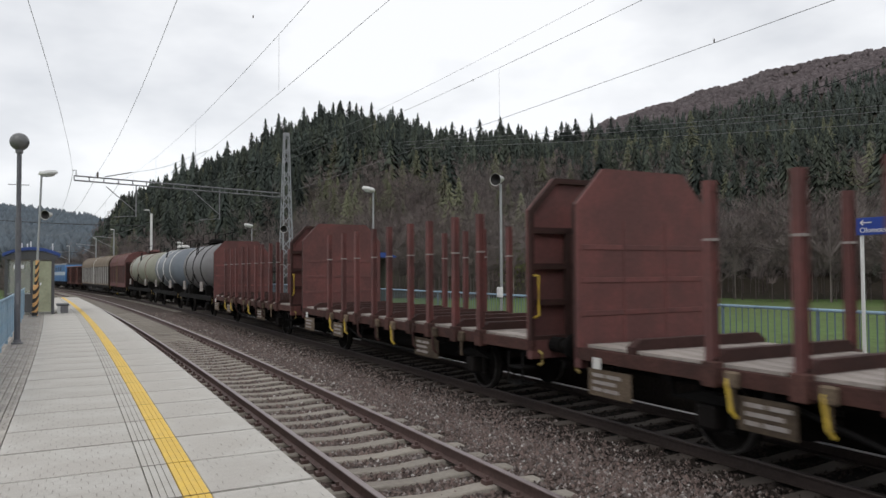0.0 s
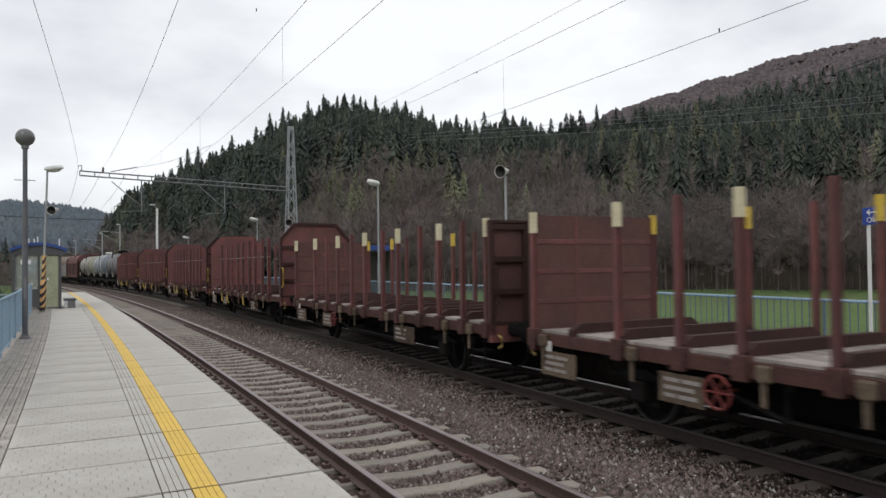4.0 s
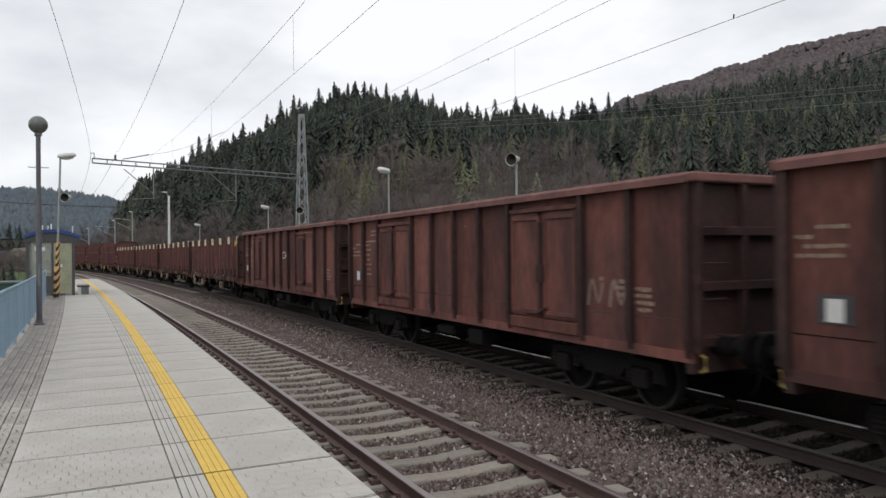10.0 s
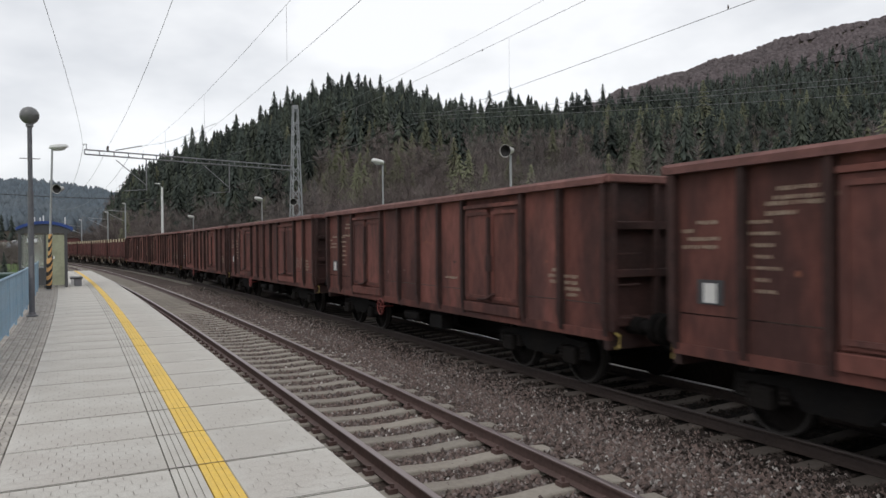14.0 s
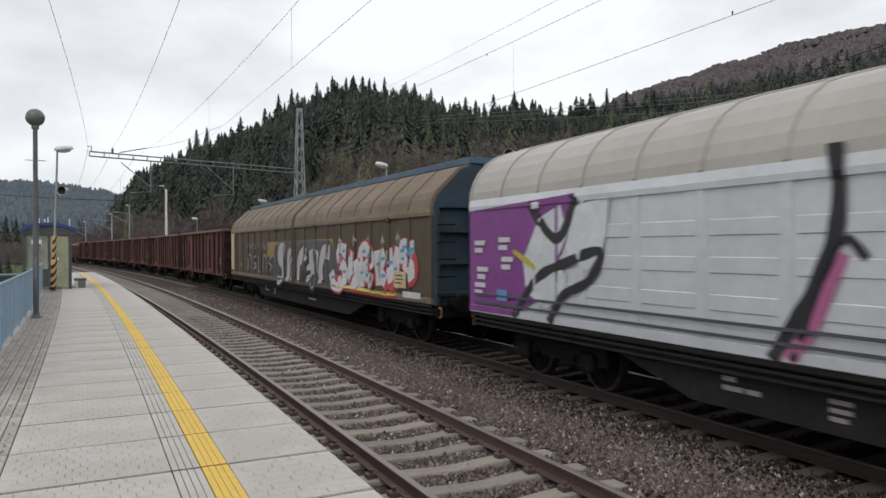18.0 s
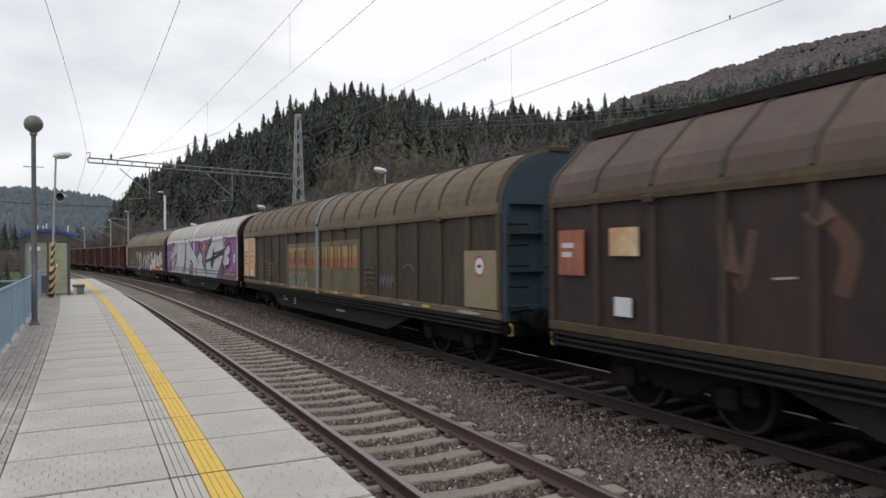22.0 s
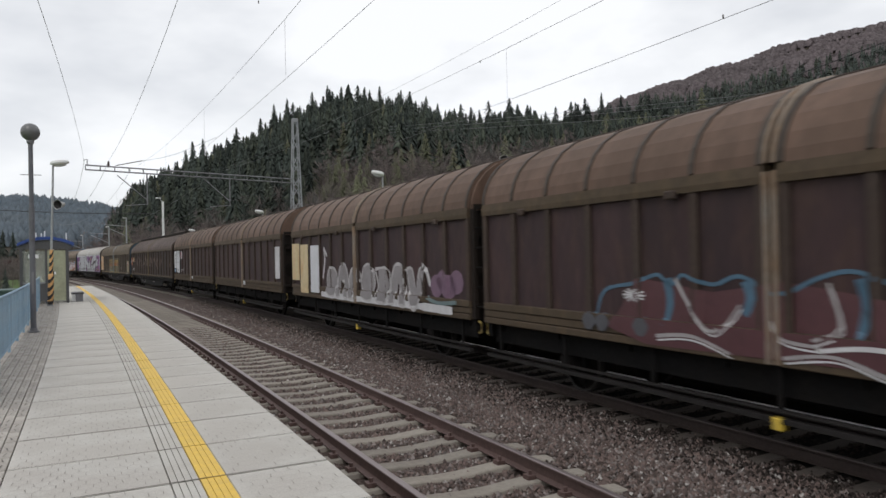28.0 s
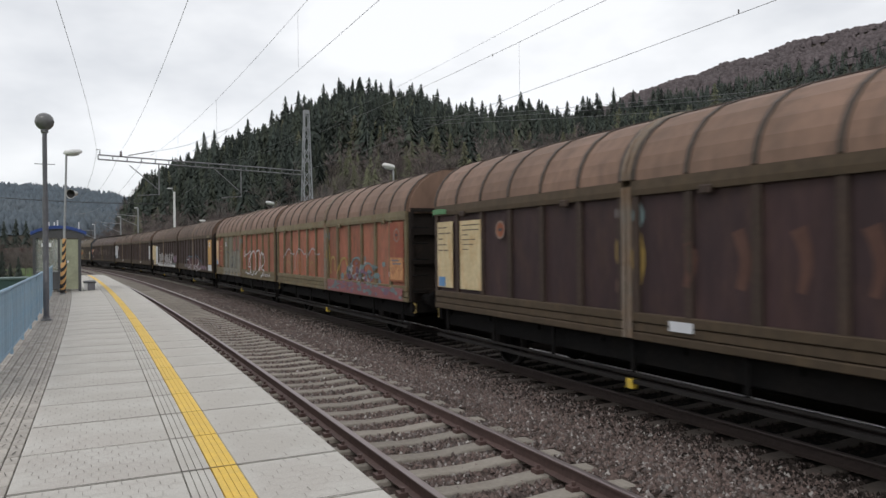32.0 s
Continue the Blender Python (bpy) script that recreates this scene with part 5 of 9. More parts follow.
def left_side_things():
    # board, bin and container on the low ground behind the platform
    w = empty("noise_board", "weathered grey board panel in a pale frame", "board", "", line_pose(-5.2, 47, -1.25))
    part("panel", box(bmesh.new(), -0.9, 0.9, -0.04, 0.04, 0.5, 2.6), M_GREYW, w)
    for x in (-0.95, 0.95):
        part("post", box(bmesh.new(), x - 0.07, x + 0.07, -0.07, 0.07, 0, 2.75), M_SHELF, w)
    for z in (0.5, 1.5, 2.6):
        part("rail", box(bmesh.new(), -0.9, 0.9, -0.06, 0.06, z - 0.05, z + 0.05), M_SHELF, w)
    w = empty("waste_container", "dark green metal container behind the fence", "container", "", line_pose(-3.6, 41, -1.25))
    bm = bmesh.new()
    prism(bm, [(-1.0, 0.15), (-1.15, 1.5), (1.15, 1.5), (1.0, 0.15)], "Y", -0.9, 0.9)
    part("body", bm, mat("dark_green_paint", (0.035, 0.075, 0.065), 0.6, var=0.15, bump=0.1), w)
    part("lid", box(bmesh.new(), -1.2, 1.2, -0.95, 0.95, 1.5, 1.62, 0.03), mat("grey_green_lid", (0.07, 0.11, 0.10), 0.6, var=0.1, bump=0.05), w)
    w = empty("blue_bin", "bright blue plastic bin on the low ground", "bin", "", line_pose(-5.0, 50, -1.25))
    bm = bmesh.new()
    prism(bm, [(-0.3, 0), (-0.38, 1.05), (0.38, 1.05), (0.3, 0)], "Y", -0.35, 0.35)
    part("body", bm, mat("blue_plastic", (0.03, 0.12, 0.42), 0.5, var=0.08, bump=0.02), w)
    part("lid", box(bmesh.new(), -0.42, 0.42, -0.4, 0.4, 1.05, 1.13, 0.03), mat("blue_plastic", (0.03, 0.12, 0.42)), w)


near_platform_things()
railing("blue_railing", -1.24, 9.0, 31.6, -0.02, 1.07, 2.05, M_BLUE_F, "weathered light blue steel railing along the platform", 0.085, True)
far_platform_things()
railing("far_railing", 11.45, -6, 58, TOP_2, 1.02, 2.0, M_BLUE_F, "light blue steel railing behind the far platform", 0.14, False)
catenary()
left_side_things()

# ---- the train ----
SPEED, START = 10.83, 8.72          # metres a second, and where the third stake wagon's body begins at 0 s
TRAIN, WHEELS = [], []
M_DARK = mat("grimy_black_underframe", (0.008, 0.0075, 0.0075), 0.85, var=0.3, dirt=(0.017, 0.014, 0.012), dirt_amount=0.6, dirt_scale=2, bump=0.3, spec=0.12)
M_WHEEL = mat("near_black_wheel", (0.014, 0.012, 0.011), 0.85, 0.1, var=0.25, dirt=(0.007, 0.006, 0.006), bump=0.2, spec=0.12)
M_TREAD = mat("polished_wheel_tread", (0.07, 0.065, 0.062), 0.5, 0.6, var=0.1, bump=0)
M_OXIDE = mat("oxide_red_wagon_paint", (0.148, 0.05, 0.045), 0.72, var=0.14, scale=2.5, dirt=(0.080, 0.036, 0.034), dirt_amount=0.65, dirt_scale=1.1, edge=(0.40, 0.57), bump=0.15, spread=0.16, stain=((0.092, 0.04, 0.036), 0.55))
M_OXIDE_D = mat("dark_red_wagon_paint", (0.052, 0.026, 0.023), 0.8, var=0.2, scale=2.5, dirt=(0.025, 0.018, 0.016), dirt_amount=0.7, dirt_scale=1.1, bump=0.2, spread=0.12, spec=0.2)
M_SILL = mat("grimy_red_sill", (0.085, 0.042, 0.036), 0.85, var=0.3, scale=4, dirt=(0.034, 0.026, 0.023), dirt_amount=0.85, dirt_scale=1.8, bump=0.3, spread=0.15, spec=0.15)
M_GRIME = mat("greasy_brown_fitting", (0.13, 0.098, 0.07), 0.85, var=0.3, scale=5, dirt=(0.06, 0.045, 0.036), dirt_amount=0.7, dirt_scale=5, bump=0.3, spread=0.4, spec=0.15)
M_GOND = mat("faded_rust_brown_paint", (0.168, 0.066, 0.054), 0.78, var=0.22, scale=2, dirt=(0.072, 0.036, 0.033), dirt_amount=0.9, dirt_scale=0.9, edge=(0.44, 0.60), bump=0.3, bump_scale=14, spread=0.26, streak=(1, 1, 0.35), stain=((0.08, 0.04, 0.035), 0.7), spec=0.2)
# darker copy of the rust brown, carrying the posts' shaded sides as colour
M_GOND_D = mat("shade_dark_rust_brown", (0.060, 0.030, 0.027), 0.8, var=0.2, scale=2, dirt=(0.028, 0.019, 0.018), dirt_amount=0.7, dirt_scale=1, edge=(0.40, 0.57), bump=0.25, spread=0.12, spec=0.25)
M_RIM = mat("worn_red_rim", (0.18, 0.082, 0.072), 0.7, var=0.2, scale=3, dirt=(0.095, 0.046, 0.042), dirt_amount=0.6, dirt_scale=2, edge=(0.40, 0.57), bump=0.3, bump_scale=12, spread=0.1, stain=((0.11, 0.052, 0.045), 0.6), spec=0.3)
M_INSIDE = mat("rusty_load_floor", (0.06, 0.036, 0.028), 0.9, var=0.3, bump=0.5)
M_DECK = mat("weathered_deck_planks", (0.30, 0.265, 0.24), 0.9, var=0.22, scale=3, dirt=(0.13, 0.105, 0.09), dirt_amount=0.7, dirt_scale=2.5, bump=0.4, streak=(4, 0.5, 1), spread=0.2)
M_YEL = mat("yellow_grip_paint", (0.60, 0.42, 0.05), 0.6, var=0.15, dirt=(0.25, 0.17, 0.06), dirt_amount=0.6, dirt_scale=6, bump=0.1)
M_CREAM = mat("cream_stake_top", (0.62, 0.56, 0.38), 0.7, var=0.12, dirt=(0.35, 0.3, 0.2), dirt_amount=0.5, dirt_scale=4, bump=0.1)
M_WHITE = mat("dirty_white_paint", (0.66, 0.65, 0.63), 0.6, var=0.08, scale=2, dirt=(0.42, 0.40, 0.37), dirt_amount=0.45, dirt_scale=3, bump=0.05)
M_BARS = mat("faded_white_lettering", (0.30, 0.275, 0.26), 0.7, var=0.2, scale=6, dirt=(0.2, 0.14, 0.12), dirt_amount=0.7, dirt_scale=9, bump=0)
M_BLACKBAR = mat("dark_print", (0.05, 0.05, 0.055), 0.7, var=0.2, bump=0)
M_PRINT = mat("grey_board_print", (0.15, 0.15, 0.165), 0.7, var=0.3, bump=0)
M_CHALK = mat("faded_cream_lettering", (0.29, 0.225, 0.17), 0.8, var=0.35, scale=9, dirt=(0.17, 0.09, 0.07), dirt_amount=0.9, dirt_scale=7, bump=0)
M_GRIP = mat("grimy_yellow_grip", (0.33, 0.24, 0.07), 0.75, var=0.25, dirt=(0.10, 0.075, 0.04), dirt_amount=0.8, dirt_scale=9, bump=0.1)
M_BLUE_TAG = mat("blue_tag", (0.12, 0.27, 0.50), 0.6, var=0.1, bump=0)
M_RED = mat("red_handwheel_paint", (0.16, 0.03, 0.025), 0.6, var=0.2, bump=0.1)


def wheelset(parent, y, r=0.46):
    """An axle with two wheels; turns round its own x axis."""
    bm = bmesh.new()
    rod(bm, (-1.05, 0, 0), (1.05, 0, 0), 0.085, 10)
    ax = part("wheelset", bm, M_DARK, parent)
    ax.matrix_parent_inverse = Matrix.Translation((0, y, r))
    for s in (-1, 1):
        bm = bmesh.new()
        lathe(bm, [(0.12, s * 0.66), (0.14, s * 0.80), (0.2, s * 0.80), (0.36, s * 0.74), (r - 0.05, s * 0.73), (r - 0.045, s * 0.82), (r, s * 0.82), (r, s * 0.72), (r + 0.028, s * 0.70), (r + 0.02, s * 0.68), (0.36, s * 0.685), (0.12, s * 0.66)], "X", 20)
        # two pressed holes so that the turn can be seen
        for k in range(3):
            a = 2.094 * k
            box(bm, s * 0.775 - 0.012, s * 0.775 + 0.012, 0.27 * math.cos(a) - 0.05, 0.27 * math.cos(a) + 0.05, 0.27 * math.sin(a) - 0.05, 0.27 * math.sin(a) + 0.05)
        part("wheel", bm, M_WHEEL, ax)
        bm = bmesh.new()
        lathe(bm, [(r - 0.03, s * 0.825), (r + 0.002, s * 0.823), (r + 0.002, s * 0.72), (r - 0.03, s * 0.72)], "X", 20)
        bmesh.ops.delete(bm, geom=[q for q in bm.faces if len(q.verts) > 4], context="FACES_ONLY")
        part("tread", bm, M_TREAD, ax)
    WHEELS.append(ax)
    return ax


def axle_guard(parent, y):
    """Horn guides, axle boxes and leaf springs of one two-axle end, on both sides."""
    for s in (-1, 1):
        bm = bmesh.new()
        x0, x1 = sorted((s * 0.92, s * 0.98))
        for d in (-0.28, 0.2):
            box(bm, x0, x1, y + d, y + d + 0.08, 0.32, 0.95)
        box(bm, x0 - 0.02, x1 + 0.02, y - 0.3, y + 0.3, 0.28, 0.33)
        part("axle_guard", bm, M_DARK, parent)
        part("axle_box", box(bmesh.new(), s * 1.02 - 0.13, s * 1.02 + 0.13, y - 0.15, y + 0.15, 0.33, 0.62, 0.03), M_WHEEL, parent)
        bm = bmesh.new()
        for k in range(6):
            h = 0.62 - 0.09 * k
            box(bm, s * 1.03 - 0.06, s * 1.03 + 0.06, y - h, y + h, 0.64 + 0.022 * k, 0.66 + 0.022 * k)
        for d in (-0.62, 0.62):
            rod(bm, (s * 1.03, y + d, 0.62), (s * 1.03, y + d * 1.12, 0.95), 0.03, 6)
        part("leaf_spring", bm, M_DARK, parent)


def bogie(parent, y):
    """A two-axle cast bogie with coil springs."""
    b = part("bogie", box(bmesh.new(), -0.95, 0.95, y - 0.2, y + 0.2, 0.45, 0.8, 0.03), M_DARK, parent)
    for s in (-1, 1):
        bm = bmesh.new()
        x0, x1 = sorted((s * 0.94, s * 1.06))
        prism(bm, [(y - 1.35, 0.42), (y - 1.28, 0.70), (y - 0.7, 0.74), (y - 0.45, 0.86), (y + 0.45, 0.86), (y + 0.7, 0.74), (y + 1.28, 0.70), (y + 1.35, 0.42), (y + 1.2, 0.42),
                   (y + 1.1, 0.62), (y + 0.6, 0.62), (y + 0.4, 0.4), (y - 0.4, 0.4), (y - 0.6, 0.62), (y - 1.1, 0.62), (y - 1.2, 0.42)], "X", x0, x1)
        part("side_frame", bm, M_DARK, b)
        for d in (-0.9, 0.9):
            part("axle_box", box(bmesh.new(), s * 1.03 - 0.12, s * 1.03 + 0.12, y + d - 0.16, y + d + 0.16, 0.32, 0.6, 0.03), M_WHEEL, b)
            for e in (-0.27, 0.27):
                coil = []
                for k in range(4):
                    coil += [(0.075, 0.055 * k), (0.085, 0.02 + 0.055 * k), (0.075, 0.04 + 0.055 * k)]
                part("coil_spring", lathe(bmesh.new(), coil, "Z", 8, (s * 1.02, y + d + e, 0.42)), M_WHEEL, b)
    for d in (-0.9, 0.9):
        wheelset(parent, y + d)
    return b


def buffers(parent, ends, tall=1.05):
    """Buffers, draw hooks and shunters' grips at both ends."""
    for e in (-1, 1):
        y = ends[0] if e < 0 else ends[1]
        for s in (-1, 1):
            bm = bmesh.new()
            lathe(bm, [(0.13, 0), (0.13, e * 0.25), (0.085, e * 0.26), (0.085, e * 0.5), (0.22, e * 0.52), (0.23, e * 0.55), (0.18, e * 0.58)], "Y", 12, (s * 0.875, y, tall))
            part("buffer", bm, M_DARK, parent)
            bm = bmesh.new()
            tube(bm, [(s * 1.2, y + e * 0.03, 0.95), (s * 1.2, y + e * 0.11, 0.92), (s * 1.2, y + e * 0.11, 0.76), (s * 1.2, y + e * 0.03, 0.73)], 0.026)
            part("grip", bm, M_GRIP if s < 0 else M_DARK, parent, "yellow shunter's grip" if s < 0 else "")
        bm = bmesh.new()
        tube(bm, [(0, y, 1.02), (0, y + e * 0.22, 1.0), (0, y + e * 0.3, 0.92), (0, y + e * 0.22, 0.86)], 0.04)
        tube(bm, [(-0.4, y, 0.95), (-0.38, y + e * 0.2, 0.7), (-0.2, y + e * 0.35, 0.55), (-0.1, y + e * 0.5, 0.7)], 0.028)
        part("draw_hook", bm, M_DARK, parent)


def plate(parent, name, u0, u1, z0, z1, x, material, label="", ends=None):
    """A thin plate or panel of print on the platform side; u counts from the wagon's front."""
    bm = bmesh.new()
    f = ends
    box(bm, x - 0.006, x + 0.01, f - u1, f - u0, z0, z1)
    return part(name, bm, material, parent, label)


def bars(parent, u0, z0, x, f, lines, material, h=0.05, gap=0.05):
    """Unreadable lettering as bars; lines: a list of widths."""
    bm = bmesh.new()
    z = z0
    for wds in lines:
        u = u0
        for w in wds:
            box(bm, x - 0.004, x + 0.004, f - u - w, f - u, z - h, z)
            u += w + 0.045
        z -= h + gap
    return part("lettering", bm, material, parent)


def small_print(parent, u0, z0, x, f, lines, material, h=0.03, gap=0.05, seed=1):
    """Unreadable small print: each line is broken into short bars of uneven width."""
    rnd, bm, z = random.Random(seed), bmesh.new(), z0
    for shift, width in lines:
        u, end = u0 + shift, u0 + shift + width
        while u < end - 0.015:
            w = min(rnd.uniform(0.02, 0.07), end - u)
            box(bm, x - 0.003, x + 0.003, f - u - w, f - u, z - h * rnd.uniform(0.75, 1.0), z)
            u += w + rnd.uniform(0.012, 0.03)
        z -= h + gap
    return part("lettering", bm, material, parent)


def brake_gear(parent, y0, y1):
    bm = bmesh.new()
    rod(bm, (-0.45, (y0 + y1) / 2 - 0.6, 0.62), (-0.45, (y0 + y1) / 2 + 0.6, 0.62), 0.2, 10)
    part("air_tank", bm, M_DARK, parent)
    reach = min(abs(y0), abs(y1))
    # solid box added to stop light passing under the wagon
    part("equipment_case", box(bmesh.new(), -0.2, 0.75, -reach + 0.6, reach - 0.3, 0.34, 0.72, 0.03), M_DARK, parent)
    bm = bmesh.new()
    rod(bm, (0.1, y0, 0.5), (0.1, y1, 0.5), 0.025, 6)
    rod(bm, (-0.9, (y0 + y1) / 2 + 1, 0.55), (0.5, (y0 + y1) / 2 + 1, 0.6), 0.03, 6)
    part("brake_rod", bm, M_DARK, parent)


def handwheel(parent, y, z=0.78, x=-1.3):
    bm = bmesh.new()
    pts = [(x, y + 0.2 * math.cos(0.5236 * k), z + 0.2 * math.sin(0.5236 * k)) for k in range(13)]
    tube(bm, pts, 0.02, 5)
    for k in range(3):
        a = 1.0472 * k
        rod(bm, (x, y + 0.2 * math.cos(a), z + 0.2 * math.sin(a)), (x, y - 0.2 * math.cos(a), z - 0.2 * math.sin(a)), 0.013, 5)
    rod(bm, (x, y, z), (x + 0.35, y, z), 0.02, 6)
    part("brake_handwheel", bm, M_RED, parent, "red brake handwheel")


def enter(w, half, offset):
    """Adds a wagon to the train: half its body's length, and how far its front stands from the third stake wagon's."""
    TRAIN.append((w, half, offset))
    return w


# stake wagons -------------------------------------------------------------
def stake_wagon(kind, offset, label):
    L = 12.70
    f = L / 2
    w = empty("stake_wagon", label, "stake wagon", "empty stake wagons")
    # frame
    for s in (-1, 1):
        bm = bmesh.new()
        x0, x1 = sorted((s * 1.24, s * 1.33))
        prism(bm, [(-f, 0.96), (-f, 1.13), (f, 1.13), (f, 0.96), (f - 1.0, 0.95), (-f + 1.0, 0.95)], "X", x0, x1)
        part("side_sill", bm, M_SILL, w)
    bm = bmesh.new()
    for s in (-0.45, 0.45):
        box(bm, s - 0.08, s + 0.08, -f + 0.1, f - 0.1, 0.72, 1.05)
    for k in range(9):
        y = -f + 0.3 + k * (L - 0.6) / 8
        box(bm, -1.24, 1.24, y - 0.06, y + 0.06, 0.85, 1.05)
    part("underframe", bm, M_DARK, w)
    for e in (-1, 1):
        box_y = sorted((e * f, e * (f - 0.14)))
        part("headstock", box(bmesh.new(), -1.33, 1.33, box_y[0], box_y[1], 0.82, 1.13, 0.01), M_OXIDE, w)
    # truss rods under the sill
    for s in (-1.15, 1.15):
        bm = bmesh.new()
        for y0, y1, z0, z1 in ((-3.0, -1.6, 0.85, 0.5), (-1.6, 1.6, 0.5, 0.5), (1.6, 3.0, 0.5, 0.85)):
            rod(bm, (s, y0, z0), (s, y1, z1), 0.035, 6)
        for y in (-1.6, 1.6):
            rod(bm, (s, y, 0.5), (s, y, 0.88), 0.035, 6)
        part("truss", bm, M_DARK, w)
    # deck: single planks between cross bearers
    bm = bmesh.new()
    box(bm, -0.155, 0.155, -0.54, 0.54, 0, 0.05, 0.006)
    plank = to_mesh("plank", bm, M_DECK)
    stakes = {"A": (2.62, 3.8, 4.78, 5.95, 6.88, 8.05, 8.98, 10.1, 11.05), "B": (0.12, 2.2, 3.35, 4.3, 5.45, 6.4, 7.6, 8.5, 9.7, 10.6, 11.6, 12.5)}[kind]
    bearers = {"A": (1.2, 2.62, 3.8, 4.78, 5.95, 6.88, 8.05, 8.98, 10.1, 11.05), "B": (1.1, 2.2, 3.35, 4.3, 5.45, 6.4, 7.6, 8.5, 9.7, 10.6, 11.6)}[kind]
    for k in range(11):
        for j in range(8):
            ob = part("plank", plank, None, w)
            ob.location = (-1.085 + 0.31 * j, f - 0.75 - 1.12 * k, 1.125 + random.uniform(0, 0.008))
    for u in bearers:
        bm = bmesh.new()
        prism(bm, [(-1.3, 1.13), (-1.3, 1.23), (-1.15, 1.33), (1.15, 1.33), (1.3, 1.23), (1.3, 1.13)], "Y", f - u - 0.07, f - u + 0.07)
        part("bearer", bm, M_OXIDE_D, w)
    top = 3.34 if kind == "A" else 3.11
    for k, u in enumerate(stakes):
        for s in (-1, 1):
            bm = bmesh.new()
            x = s * 1.31
            y = f - u
            # I-shaped stake
            hw, web, hx = (0.060, 0.022, 0.058) if kind == "A" else (0.044, 0.016, 0.044)
            prism(bm, [(x - hx, y - hw), (x - hx + 0.016, y - hw), (x - hx + 0.016, y - web), (x + hx - 0.016, y - web), (x + hx - 0.016, y - hw), (x + hx, y - hw),
                       (x + hx, y + hw), (x + hx - 0.016, y + hw), (x + hx - 0.016, y + web), (x - hx + 0.016, y + web), (x - hx + 0.016, y + hw), (x - hx, y + hw)], "Z", 1.0, top)
            st = part("stake", bm, M_OXIDE, w)
            part("stake_pocket", box(bmesh.new(), x - 0.09, x + 0.085, y - 0.10, y + 0.10, 0.90, 1.2, 0.012), M_SILL, w)
            if s < 0 and k % 3 != 2:
                bm = bmesh.new()
                box(bm, x - 0.10, x - 0.02, y - 0.42, y - 0.24, 0.93, 1.12, 0.02)
                rod(bm, (x - 0.11, y - 0.33, 0.98), (x + 0.04, y - 0.33, 0.98), 0.05, 8)
                box(bm, x - 0.08, x - 0.05, y - 0.36, y - 0.3, 0.66, 0.95)
                part("ratchet", bm, M_GRIME, w)
            if kind == "B" and k in (0, 1, 3, 5, 7, 9, 11):
                part("stake_cap", box(bmesh.new(), x - 0.047, x + 0.047, y - 0.047, y + 0.047, top - 0.34, top + 0.006), M_CREAM if s < 0 else M_YEL, st, "cream painted stake top" if s < 0 else "yellow painted stake top")
            if kind == "A":
                part("mark", box(bmesh.new(), x - 0.061, x + 0.061, y - 0.063, y + 0.063, 2.62, 2.65), M_BARS, st)
            if kind == "A" and s < 0 and k < 7:
                bm = bmesh.new()
                tube(bm, [(x - 0.05, y - 0.28, 1.1), (x - 0.1, y - 0.3, 0.98), (x - 0.1, y - 0.34, 0.68), (x - 0.03, y - 0.36, 0.6)], 0.026, 6)
                part("strap_lever", bm, M_YEL if k in (0, 1, 4) else M_OXIDE_D, w, "yellow tensioning lever" if k in (0, 1, 4) else "")
    # bulkheads
    for e in (-1, 1):
        y0, y1 = (f - 0.12, f) if e > 0 else (-f, -f + 0.12)
        bm = bmesh.new()
        if kind == "A":
            out = [(-1.34, 1.13), (-1.34, 3.28), (-0.82, 3.84), (0.82, 3.84), (1.34, 3.28), (1.34, 1.13)]
        else:
            out = [(-1.34, 1.13), (-1.34, 3.07), (1.34, 3.07), (1.34, 1.13)]
        a, b = (y0, y0 + 0.05) if e > 0 else (y1 - 0.05, y1)
        prism(bm, out, "Y", a, b)
        # square bulkheads get a darker red, their shadow put into the colour
        bh = part("bulkhead", bm, M_OXIDE if kind == "A" else mat("shade_dark_red_bulkhead", (0.10, 0.042, 0.034), 0.75, var=0.15, dirt=(0.055, 0.03, 0.026), dirt_amount=0.7, dirt_scale=1.4, bump=0.2), w)
        bm = bmesh.new()
        c, d = (y0 + 0.05, y1) if e > 0 else (y0, y1 - 0.05)
        k = len(out)
        for i in range(k):
            p, q = Vector(out[i]), Vector(out[(i + 1) % k])
            cen = Vector((0, 2.3))
            pi, qi = p + (cen - p).normalized() * 0.1, q + (cen - q).normalized() * 0.1
            prism(bm, [tuple(p), tuple(q), tuple(qi), tuple(pi)], "Y", c, d)
        for z in (1.75, 2.35, 2.95):
            box(bm, -1.26, 1.26, c, d, z - 0.05, z + 0.05)
        for x in (-0.55, 0.55):
            box(bm, x - 0.06, x + 0.06, c, d, 1.15, 3.0)
        part("bulkhead_ribs", bm, M_OXIDE_D, bh, "sooty ribbed outer face")
        # shallow stiffeners on the load side
        n0, n1 = (a - 0.025, a) if e > 0 else (b, b + 0.025)
        m0, m1 = (a - 0.012, a) if e > 0 else (b, b + 0.012)
        for z in (1.62, 2.12, 2.62):
            for x in (-0.86, 0.0, 0.86):
                part("stiffener", box(bmesh.new(), x - 0.40, x + 0.40, m0, m1, z - 0.03, z + 0.05, 0.006), M_OXIDE, bh)
        for x in (-0.43, 0.43):
            part("seam", box(bmesh.new(), x - 0.02, x + 0.02, m0, m1, 1.16, 3.04, 0.004), M_OXIDE, bh)
        if kind == "A" and e < 0:
            for x, z in ((-0.95, 3.1), (0.1, 2.9)):
                part("tag", box(bmesh.new(), x - 0.07, x + 0.07, n0, n1, z - 0.03, z + 0.03), M_WHITE, bh, "small white tag")
